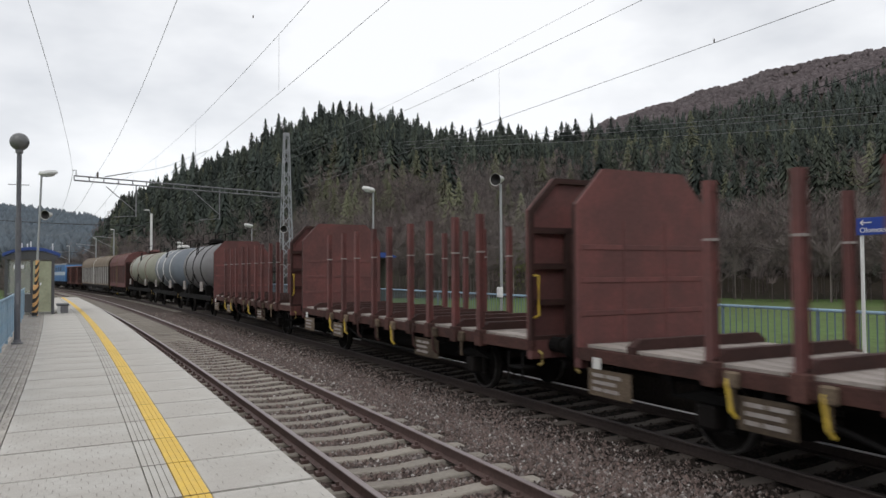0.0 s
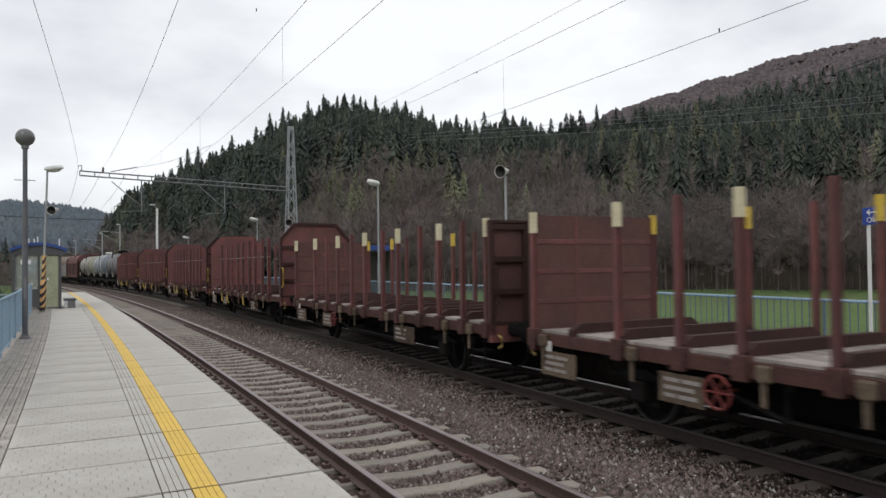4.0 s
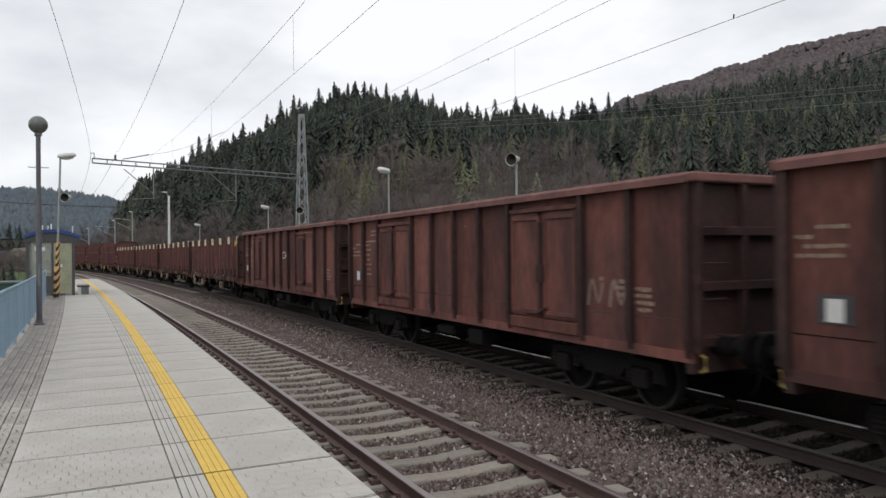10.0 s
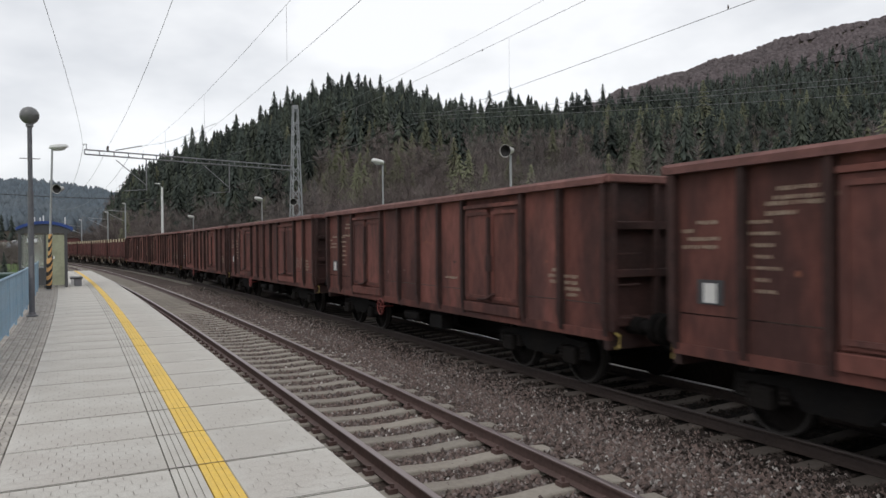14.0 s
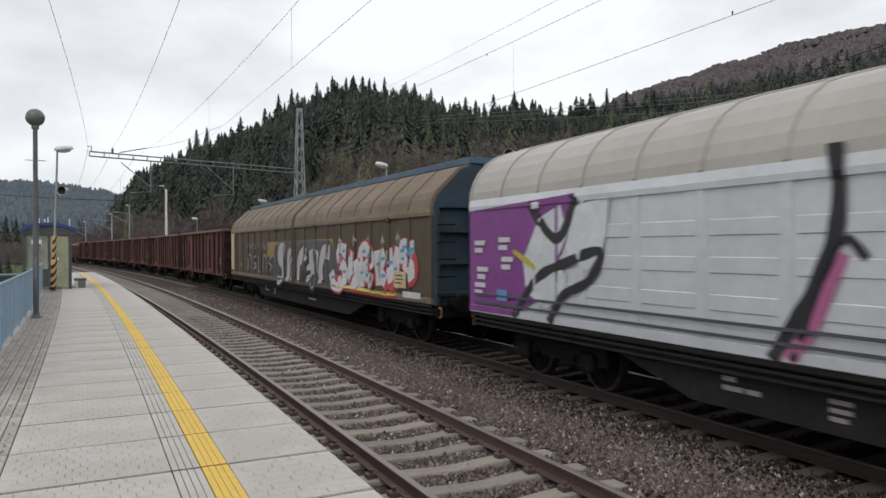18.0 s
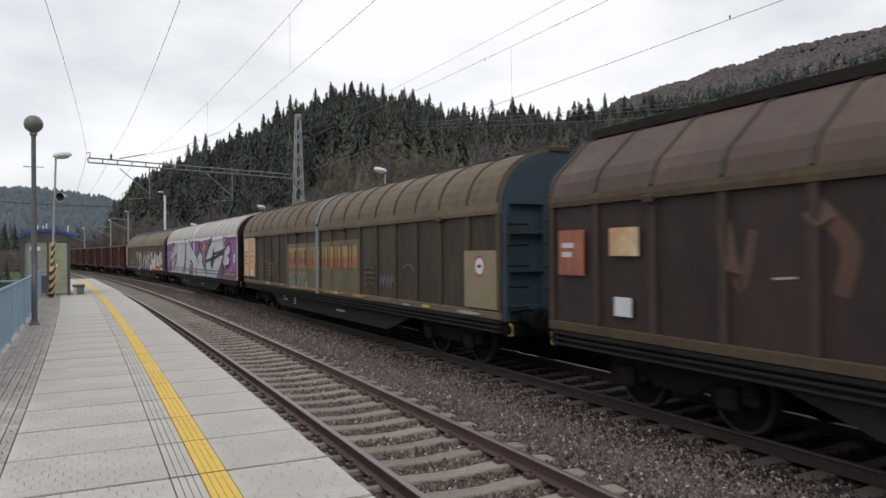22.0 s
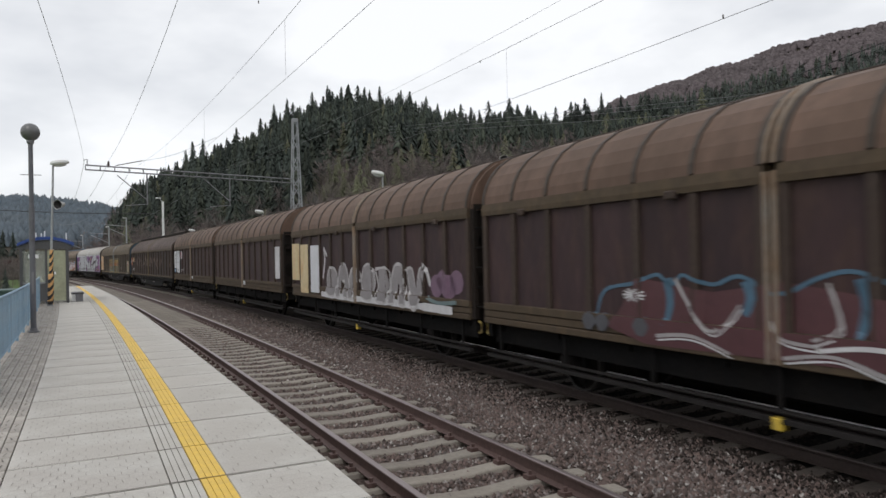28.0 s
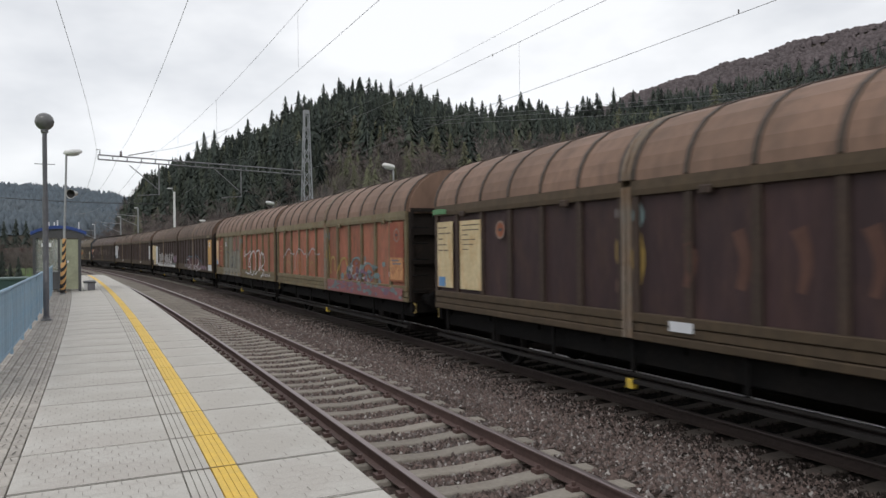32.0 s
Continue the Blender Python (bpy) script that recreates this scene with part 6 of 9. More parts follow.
        if e < 0:
            bm = bmesh.new()
            tube(bm, [(-1.28, -f - 0.02, 2.2), (-1.28, -f - 0.14, 2.2), (-1.28, -f - 0.14, 1.55), (-1.28, -f - 0.02, 1.5)], 0.022)
            part("hand_rail", bm, M_YEL if kind == "A" else M_OXIDE_D, bh)
            bm = bmesh.new()
            for z in (0.35, 0.62):
                box(bm, -1.32, -1.02, -f + 0.3, -f + 0.75, z, z + 0.03)
            for y in (-f + 0.3, -f + 0.72):
                box(bm, -1.31, -1.28, y, y + 0.03, 0.35, 0.9)
            part("step", bm, M_DARK, w)
    for u0, u1 in ((0.35, 1.25), (3.0, 3.75), (8.3, 9.4)):
        pl = plate(w, "data_plate", u0, u1, 0.48, 0.86, -1.335, M_GRIME, "rusty data plate", f)
        bars(w, u0 + 0.1, 0.8, -1.343, f, [(0.25, 0.3), (0.5,), (0.2, 0.3)], M_BARS, 0.05, 0.05)
    plate(w, "tag", 0.45, 0.62, 0.86, 1.02, -1.34, M_WHITE, "small white tag", f)
    for y in (-4.0, 4.0):
        wheelset(w, y)
        axle_guard(w, y)
    brake_gear(w, -3.2, 3.2)
    buffers(w, (-f, f))
    if kind == "B":
        handwheel(w, f - 3.95, 0.72, -1.34)
    return enter(w, f, offset)


# open gondolas -------------------------------------------------------------
def gondola(offset, label, tags):
    L = 12.85
    f = L / 2
    w = empty("gondola_wagon", label, "gondola wagon", "open gondola wagons")
    Z0, Z1 = 0.98, 3.12
    posts = (0.05, 1.12, 2.2, 4.3, 5.37, 6.425, 7.48, 8.55, 10.65, 11.73, 12.8)
    for s in (-1, 1):
        # wall panels between the posts, and two double doors
        for a, b in zip(posts, posts[1:]):
            door = b - a > 1.6
            x0, x1 = sorted((s * 1.22, s * (1.275 if not door else 1.265)))
            if not door:
                part("panel", box(box(bmesh.new(), x0, x1, f - b, f - a, 1.372, Z1), x0, x1, f - b, f - a, Z0, 1.352), M_GOND, w)
                continue
            part("panel", box(bmesh.new(), x0, s * 1.262 if s > 0 else x1, f - b, f - a, Z0, Z1) if s > 0 else box(bmesh.new(), s * 1.262, x1, f - b, f - a, Z0, Z1), M_GOND, w)
            mid = (a + b) / 2
            for p, q in ((a + 0.1, mid - 0.03), (mid + 0.03, b - 0.1)):
                bm = bmesh.new()
                e0, e1 = sorted((s * 1.27, s * 1.325))
                cut = 0.12
                prism(bm, [(f - q, Z0 + 0.2), (f - q, 2.88 - (cut if q < mid else 0)), (f - q + (cut if q < mid else 0), 2.92), (f - p - (0 if q < mid else cut), 2.92), (f - p, 2.88 - (0 if q < mid else cut)), (f - p, Z0 + 0.2)], "X", e0, e1)
                leaf = part("door", bm, M_GOND, w)
                bm = bmesh.new()
                e0, e1 = sorted((s * 1.32, s * 1.35))
                for z in (Z0 + 0.25, 2.8):
                    box(bm, e0, e1, f - q + 0.10, f - p - 0.10, z, z + 0.06)
                for y in (f - q + 0.03, f - p - 0.09):
                    box(bm, e0, e1, y, y + 0.06, Z0 + 0.25, 2.85)
                part("door_frame", bm, M_GOND, leaf)
            bm = bmesh.new()
            e0, e1 = sorted((s * 1.33, s * 1.40))
            box(bm, e0, e1, f - mid - 0.035, f - mid + 0.035, Z0 + 0.25, 2.75)
            box(bm, e0, e1 + 0.02, f - mid - 0.09, f - mid + 0.09, 1.75, 2.05, 0.01)
            tube(bm, [(s * 1.38, f - mid - 0.2, 1.35), (s * 1.42, f - mid, 1.25), (s * 1.40, f - mid + 0.35, 1.22)], 0.025)
            part("door_latch", bm, M_GOND_D, w)
            e0, e1 = sorted((s * 1.27, s * 1.36))
            part("door_sill", box(bmesh.new(), e0, e1, f - b + 0.08, f - a - 0.08, Z0 - 0.02, Z0 + 0.17, 0.01), M_GOND, w)
            part("door_lintel", box(bmesh.new(), e0, e1, f - b + 0.08, f - a - 0.08, 2.93, 3.0, 0.005), M_GOND, w)
        for k, u in enumerate(posts):
            bm = bmesh.new()
            x0, x1 = sorted((s * 1.25, s * 1.375))
            hw = 0.046 if 0 < k < 10 else 0.045
            prism(bm, [(x0 if s > 0 else x1, 0.9), (x0 if s > 0 else x1, Z1), ((x1 if s > 0 else x0), Z1), ((x1 if s > 0 else x0), 1.15), ((x1 if s > 0 else x0) - s * 0.05, 0.9)], "Y", f - u - hw, f - u + hw)
            part("post", bm, M_GOND_D, w)
        bm = bmesh.new()
        x0, x1 = sorted((s * 1.22, s * 1.31))
        box(bm, x0, x1, -f, f, 0.84, 0.98)
        part("side_sill", bm, M_GOND, w)
        bm = bmesh.new()
        x0, x1 = s * 1.21, s * 1.40
        prism(bm, [(x0, Z1), (x0, Z1 + 0.11), (x0 + s * 0.05, Z1 + 0.135), (x1 - s * 0.05, Z1 + 0.135), (x1, Z1 + 0.09), (x1, Z1)], "Y", -f - 0.02, f + 0.02)
        part("rim", bm, M_RIM, w, "worn dented top rim")
    for e in (-1, 1):
        y0, y1 = sorted((e * f, e * (f - 0.07)))
        part("end_wall", box(bmesh.new(), -1.25, 1.25, y0, y1, Z0, Z1), M_GOND_D, w)
        bm = bmesh.new()
        y0, y1 = sorted((e * f, e * (f + 0.1)))
        for z in (1.05, 1.75, 2.45):
            box(bm, -1.3, 1.3, y0, y1, z, z + 0.12, 0.01)
        for x in (-1.3, -0.5, 0.42, 1.22):
            box(bm, x, x + 0.09, y0, y1, Z0, Z1)
        part("end_ribs", bm, M_GOND_D, w)
        bm = bmesh.new()
        box(bm, -1.38, 1.38, *sorted((e * (f - 0.1), e * (f + 0.12))), Z1 + 0.003, Z1 + 0.128, 0.02)
        part("end_rim", bm, M_RIM, w)
        bm = bmesh.new()
        for k in range(4):
            tube(bm, [(-1.2, e * (f + 0.02), 1.2 + 0.45 * k), (-1.2, e * (f + 0.15), 1.2 + 0.45 * k), (-0.85, e * (f + 0.15), 1.2 + 0.45 * k), (-0.85, e * (f + 0.02), 1.2 + 0.45 * k)], 0.014, 5)
        part("ladder", bm, M_GOND_D, w)
    part("floor_plate", box(bmesh.new(), -1.25, 1.25, -f + 0.07, f - 0.07, 0.95, 1.15), M_INSIDE, w)
    bm = bmesh.new()
    box(bm, -0.3, 0.3, -f, f, 0.62, 0.95)
    for y in (-5.2, -3.4, -1.2, 1.2, 3.4, 5.2):
        box(bm, -1.2, 1.2, y - 0.08, y + 0.08, 0.78, 0.95)
    part("underframe", bm, M_DARK, w)
    for e in (-1, 1):
        part("headstock", box(bmesh.new(), -1.3, 1.3, *sorted((e * f, e * (f - 0.12))), 0.7, 0.98, 0.01), M_GOND_D, w)
        bogie(w, e * 4.35)
    brake_gear(w, -2.6, 2.6)
    part("brake_box", box(bmesh.new(), -1.25, -0.95, -1.0, -0.45, 0.45, 0.75, 0.02), M_DARK, w)
    part("valve_box", box(bmesh.new(), -1.2, -0.9, 0.3, 1.1, 0.5, 0.7, 0.05), M_DARK, w)
    buffers(w, (-f, f))
    if offset < -100:
        handwheel(w, f - 4.35, 0.72, -1.38)
    # print
    X = -1.28
    small_print(w, 0.14, 2.52, X, f, [(0.25, 0.35), (0.0, 0.2), (0.1, 0.5), (0.02, 0.55)], M_CHALK, 0.05, 0.05, int(-offset))
    small_print(w, 1.16, 2.50, X, f, [(0.0, 0.3), (0.0, 0.42), (0.05, 0.3), (0.1, 0.25), (0.0, 0.42), (0.1, 0.22), (0.1, 0.3)], M_CHALK, 0.045, 0.085, int(-offset) + 1)
    small_print(w, 1.5, 2.86, X, f, [(0.05, 0.5), (0.0, 0.8)], M_CHALK, 0.05, 0.05, int(-offset) + 2)
    small_print(w, 11.35, 1.86, X, f, [(0.1, 0.3), (0.0, 0.75), (0.05, 0.7), (0.3, 0.5), (0.5, 0.25)], M_CHALK, 0.06, 0.035, int(-offset) + 3)
    plate(w, "tag_board", 0.40, 0.80, 1.5, 1.80, X, M_BLACKBAR, "dark tag board", f)
    t = plate(w, "tag", 0.5, 0.7, 1.52, 1.76, X - 0.006, M_WHITE, "small white paper tag", f)
    for u0, z0, lines in tags:
        small_print(w, u0, z0, X, f, [(0.0, sum(q)) for q in lines], M_CHALK, 0.055, 0.05, int(10 * u0))
    return enter(w, f, offset)


# covered sliding-wall wagons ------------------------------------------------
COVERS = {"round": ((-1.36, 3.18), (-1.345, 3.32), (-1.29, 3.50), (-1.18, 3.70), (-1.0, 3.90), (-0.74, 4.07), (-0.4, 4.18), (0.0, 4.22)),
          "faceted": ((-1.36, 3.14), (-1.31, 3.34), (-1.22, 3.50), (-0.62, 4.06), (-0.2, 4.22), (0.0, 4.25))}


class Paint:
    """Sprayed paint on a sliding wall: it follows the ribs, one mesh for each colour."""

    def __init__(self, parent, f, wall):
        self.parent, self.f, self.wall, self.layers, self.level = parent, f, wall, {}, 0

    def mesh(self, material):
        if material.name not in self.layers:
            self.level += 1
            self.layers[material.name] = (material, [], [], self.level)
        return self.layers[material.name]

    def put(self, verts, level, u, z):
        verts.append((-self.wall(u, z) - 0.004 - 0.0022 * level, self.f - u, z))
        return len(verts) - 1

    def stroke(self, points, width, material, taper=0.0):
        _, verts, faces, level = self.mesh(material)
        pts = [Vector(p) for p in points]
        fine = []
        for i in range(len(pts) - 1):
            p0, p1, p2, p3 = pts[max(i - 1, 0)], pts[i], pts[i + 1], pts[min(i + 2, len(pts) - 1)]
            n = max(2, int((p2 - p1).length / 0.09))
            for k in range(n):
                t = k / n
                fine.append(0.5 * ((2 * p1) + (p2 - p0) * t + (2 * p0 - 5 * p1 + 4 * p2 - p3) * t * t + (3 * p1 - p0 - 3 * p2 + p3) * t ** 3))
        fine.append(pts[-1])
        last = None
        for i, p in enumerate(fine):
            d = (fine[min(i + 1, len(fine) - 1)] - fine[max(i - 1, 0)])
            if d.length < 1e-6:
                continue
            d.normalize()
            q = Vector((-d.y, d.x)) * width * 0.5 * (1 - taper * i / len(fine)) * (0.85 + 0.3 * noise.noise((p.x * 3, p.y * 3, width * 40)))
            row = [self.put(verts, level, *(p - q)), self.put(verts, level, *(p + q))]
            if last:
                faces.append((last[0], last[1], row[1], row[0]))
            last = row
        return self

    def fill(self, outline, material, du=0.07):
        """A flat sprayed field; it steps out where it runs over the bands."""
        _, verts, faces, level = self.mesh(material)
        pts = list(outline)
        u, u1 = min(p[0] for p in pts) + 0.005, max(p[0] for p in pts) - 0.005
        n = max(2, int((u1 - u) / du))
        zb = 1.36 if self.f < 8 else 1.16
        for lo, hi in ((0.9, zb - 0.002), (zb + 0.002, 2.968), (2.972, 3.6)):
            last = []
            for i in range(n + 1):
                uu = u + (u1 - u) * i / n
                cross = []
                for (a, b), (c, d) in zip(pts, pts[1:] + pts[:1]):
                    if (a <= uu) != (c <= uu):
                        cross.append(min(hi, max(lo, b + (d - b) * (uu - a) / (c - a))))
                cross.sort()
                rows = [(z, len(verts) + k) for k, z in enumerate(cross)]
                for z in cross:
                    self.put(verts, level, uu, z)
                if last and len(last) == len(rows):
                    for k in range(0, len(rows) - 1, 2):
                        if rows[k + 1][0] - rows[k][0] > 1e-4 and last[k + 1][0] - last[k][0] > 1e-4:
                            faces.append((last[k][1], rows[k][1], rows[k + 1][1], last[k + 1][1]))
                last = rows
        return self

    def blob(self, u, z, ru, rz, material, seed=0):
        pts = [(u + ru * math.cos(k * 0.3927) * (1 + 0.25 * noise.noise((k, seed, 1))), z + rz * math.sin(k * 0.3927) * (1 + 0.25 * noise.noise((k, seed, 5)))) for k in range(16)]
        return self.fill(pts, material)

    def bubble(self, u0, u1, z0, z1, form, inner, outer, edge=0.11):
        """A fat rounded sprayed shape with a dark edge: arch, wedge, bow or pillar."""
        w, h = u1 - u0, z1 - z0
        forms = {"arch": [(0, 0), (0.05, 0.55), (0.3, 0.97), (0.7, 0.97), (0.95, 0.55), (1, 0), (0.68, 0.02), (0.6, 0.5), (0.42, 0.5), (0.32, 0.02)],
                 "wedge": [(0, 1), (0.3, 1), (0.5, 0.4), (0.72, 1), (1, 0.95), (0.68, 0.02), (0.3, 0)],
                 "bow": [(0.05, 0), (0, 0.6), (0.3, 1), (0.85, 0.9), (1, 0.62), (0.6, 0.62), (0.42, 0.4), (0.5, 0.02)],
                 "pillar": [(0, 0.98), (0.9, 1), (1, 0.5), (0.8, 0.0), (0.15, 0.03), (0.2, 0.5)],
                 "drop": [(0.1, 0.1), (0, 0.5), (0.15, 0.9), (0.5, 1), (0.9, 0.85), (1, 0.4), (0.85, 0.05), (0.45, 0)]}[form]
        pts = [(u0 + x * w, z0 + y * h) for x, y in forms]
        self.stroke(pts + pts[:1], edge, outer)
        self.fill(pts, inner)
        return self

    def done(self, label):
        for m, verts, faces, _ in self.layers.values():
            me = bpy.data.meshes.new("graffiti")
            me.from_pydata(verts, [], faces)
            me.materials.append(m)
            tagged(part("graffiti", me, None, self.parent, label), kind="stuff")


def spray(name, c, rough=0.5, metal=0.0):
    return mat("sprayed_" + name, c, rough, metal, var=0.1, scale=1.5, dirt=tuple(x * 0.72 for x in c), dirt_amount=0.5, dirt_scale=1.6, bump=0.03)


P_SILVER, P_BLACK, P_PURPLE = spray("silver", (0.66, 0.675, 0.705), 0.36, 0.2), spray("black", (0.018, 0.016, 0.02)), spray("purple", (0.22, 0.05, 0.24))
P_VIOLET, P_PINK, P_YELLOW = spray("violet", (0.19, 0.12, 0.30)), spray("pink", (0.42, 0.12, 0.26)), spray("yellow", (0.48, 0.42, 0.05))
P_WHITE, P_RED, P_BLUE = spray("white", (0.58, 0.57, 0.58)), spray("red", (0.42, 0.04, 0.05)), spray("blue", (0.08, 0.30, 0.46))
P_GREY, P_OCHRE, P_ORANGE = spray("pale_grey", (0.33, 0.31, 0.31)), spray("ochre", (0.30, 0.20, 0.05)), spray("faded_orange", (0.082, 0.039, 0.028))
P_PALE = spray("dusty_silver", (0.46, 0.44, 0.44))
P_RUST, P_SCUFF, P_SOOT = spray("orange_rust", (0.21, 0.078, 0.048), 0.85), spray("pale_scuff", (0.24, 0.17, 0.14), 0.8), spray("soot_spot", (0.045, 0.028, 0.025), 0.85)
P_TEAL, P_MAUVE, P_SLATE = spray("faded_teal", (0.14, 0.195, 0.20)), spray("faded_mauve", (0.17, 0.10, 0.15)), spray("slate", (0.075, 0.075, 0.085))


def covered_wagon(offset, label, length, twin, cover, m_panel, m_rib, m_band, m_cover, m_end, m_seam, m_ridge, panels, ridge_box=0.0, m_coverrib=None, group="covered sliding-wall wagons", deep=0.035):
    L = length
    f = L / 2
    w = empty("covered_wagon", label, "covered wagon", group)
    sec = COVERS[cover]
    zb = 1.36 if twin else 1.16          # lower edge of the panels
    halves = ((0.06, f - 0.09), (f + 0.09, L - 0.06))
    ribs_u = []
    for a, b in halves:
        n = panels
        ribs_u += [a + (b - a) * k / n for k in range(n + 1)]

    def wall(u, z=2.0):
        if z < zb or z > 2.97:
            return 1.373 if z < zb else 1.382
        return 1.36 if any(abs(u - r) < 0.075 for r in ribs_u) else 1.36 - deep
    for s in (-1, 1):
        for a, b in halves:
            y0, y1 = f - b, f - a
            x0, x1 = sorted((s * 1.25, s * (1.36 - deep)))
            for k in range(panels):
                p0, p1 = y0 + (y1 - y0) * k / panels, y0 + (y1 - y0) * (k + 1) / panels
                part("panel", box(bmesh.new(), x0, x1, p0 + 0.004, p1 - 0.004, zb, 2.97), m_panel, w)
            for k in range(panels + 1):
                y = y0 + (y1 - y0) * k / panels
                x0, x1 = sorted((s * 1.28, s * 1.36))
                c = min(max(y, y0 + 0.065), y1 - 0.065)
                part("rib", box(bmesh.new(), x0, x1, c - 0.065, c + 0.065, zb - 0.02, 2.985, 0.008), m_rib, w)
            # bands above and below
            bm = bmesh.new()
            prism(bm, [(s * 1.22, 2.97), (s * 1.375, 2.97), (s * 1.38, 3.05), (s * 1.36, sec[0][1]), (s * 1.22, sec[0][1])], "Y", y0, y1)
            part("eave_band", bm, m_band, w)
            x0, x1 = sorted((s * 1.22, s * 1.37))
            if twin:
                for n0, n1, inset in ((1.23, zb, 0), (1.10, 1.22, 0.02), (0.98, 1.09, 0)):
                    part("lower_band", box(bmesh.new(), x0 + (inset if s < 0 else 0), x1 - (inset if s > 0 else 0), y0, y1, n0, n1, 0.012), m_band, w)
            else:
                part("lower_band", box(bmesh.new(), x0, x1, y0, y1, 1.02, zb, 0.012), m_band, w)
            # curved cover, part of the sliding wall
            bm = bmesh.new()
            out = [(s * -x, z) for x, z in sec] + [(s * -x * 0.96, z - 0.05) for x, z in reversed(sec)]
            prism(bm, out, "Y", y0, y1)
            part("cover", bm, m_cover, w, smooth=False)
            n = max(4, panels)
            for k in range(n + 1):
                y = min(max(y0 + (y1 - y0) * k / n, y0 + 0.05), y1 - 0.05)
                bm = bmesh.new()
                out = [(s * -x * 1.012, z + 0.018) for x, z in sec] + [(s * -x * 0.99, z - 0.02) for x, z in reversed(sec)]
                prism(bm, out, "Y", y - 0.035, y + 0.035)
                part("cover_rib", bm, m_coverrib or m_cover, w)
            # lifting hooks at the eave
            for q in (0.22, 0.78):
                yy = y0 + (y1 - y0) * q
                part("wall_hook", box(bmesh.new(), *sorted((s * 1.36, s * 1.42)), yy - 0.1, yy + 0.1, 2.9, 3.02, 0.02), m_rib, w)
        # middle pillar where the two walls meet
        bm = bmesh.new()
        for d in (-0.055, 0.055):
            rod(bm, (s * 1.37, d, 1.0), (s * 1.37, d, 3.1), 0.035, 6)
            tube(bm, [(s * -x * 1.012, d, z + 0.01) for x, z in sec], 0.03, 6)
        part("wall_seal", bm, m_seam, w, "pale wall seal at the middle")
        # running rails below the walls
        x0, x1 = sorted((s * 1.25, s * 1.34))
        if twin:
            part("guide_rail", box(bmesh.new(), x0, x1, -f + 0.1, f - 0.1, 0.36, 0.42), M_SLIDE, w, "grey steel guide rail")
            part("guide_rail", box(bmesh.new(), x0 + 0.02, x1 - 0.02, -f + 0.1, f - 0.1, 0.47, 0.50), M_SLIDE, w)
            for k in range(7):
                y = -f + 0.5 + k * (L - 1.0) / 6
                part("rail_bracket", box(bmesh.new(), s * 1.27 - 0.02, s * 1.27 + 0.02, y - 0.03, y + 0.03, 0.50, 1.0), M_DARK, w)
        else:
            part("guide_rail", box(bmesh.new(), x0, x1, -f + 0.1, f - 0.1, 0.95, 1.01), M_SLIDE, w, "grey steel guide rail")
            part("guide_rail", box(bmesh.new(), x0 + 0.03, x1 + 0.03, -f + 0.1, f - 0.1, 0.86, 0.90), M_SLIDE, w)
            part("guide_rail", box(bmesh.new(), x0, x1, -f + 0.1, f - 0.1, 0.78, 0.81), M_SLIDE, w)
    # ridge
    bm = bmesh.new()
    zt = sec[-1][1]
    lift = 0.005 if ridge_box > 0.26 else 0.0
    box(bm, -0.16 - ridge_box, 0.16 + ridge_box, -f, f, zt - 0.03 - ridge_box * 0.25 + lift, zt + 0.035 + ridge_box * 0.08 + lift, 0.01)
    if lift:
        box(bm, -0.3, 0.3, -f, f, zt - 0.14, zt + 0.04)
    part("roof_ridge", bm, m_ridge, w)
    # end walls
    full = [(x, z) for x, z in ((-1.3, 1.0), (-1.3, 3.1))] + [(x * 0.96, z - 0.03) for x, z in sec[1:]] + [(-x * 0.96, z - 0.03) for x, z in reversed(sec[1:-1])] + [(1.3, 3.1), (1.3, 1.0)]
    for e in (-1, 1):
        bm = bmesh.new()
        prism(bm, full, "Y", *sorted((e * (f - 0.12), e * (f - 0.04))))
        ew = part("end_wall", bm, m_end, w)
        bm = bmesh.new()
        a, b = sorted((e * (f - 0.04), e * (f + 0.06)))
        for z in (1.2, 1.9, 2.6, 3.15):
            box(bm, -1.28, 1.28, a, b, z, z + 0.09)
        for x in (-1.3, -0.45, 0.37, 1.21):
            box(bm, x, x + 0.09, a, b, 1.0, 3.15)
        part("end_ribs", bm, m_end, ew)
        hood = [(-1.3, 3.12)] + [(x * 0.965, z - 0.02) for x, z in sec[1:]] + [(-x * 0.965, z - 0.02) for x, z in reversed(sec[1:-1])] + [(1.3, 3.12)]
        if twin:
            part("end_hood", prism(bmesh.new(), hood, "Y", *sorted((e * (f - 0.035), e * (f + 0.03)))), m_cover, ew)
        for k in range(5):
            z = 1.25 + 0.38 * k
            bm = bmesh.new()
            tube(bm, [(-1.25, e * (f + 0.05), z), (-1.25, e * (f + 0.2), z), (-0.9, e * (f + 0.2), z), (-0.9, e * (f + 0.05), z)], 0.016, 5)
            part("ladder_rung", bm, M_DARK, ew)
    part("floor_plate", box(bmesh.new(), -1.24, 1.24, -f + 0.05, f - 0.05, 1.0, 1.1), M_DARK, w)
    part("headstock", box(bmesh.new(), -1.25, 1.25, f - 0.14, f - 0.002, 0.72, 0.995, 0.01), M_DARK, w)
    part("headstock", box(bmesh.new(), -1.25, 1.25, -f + 0.002, -f + 0.14, 0.72, 0.995, 0.01), M_DARK, w)
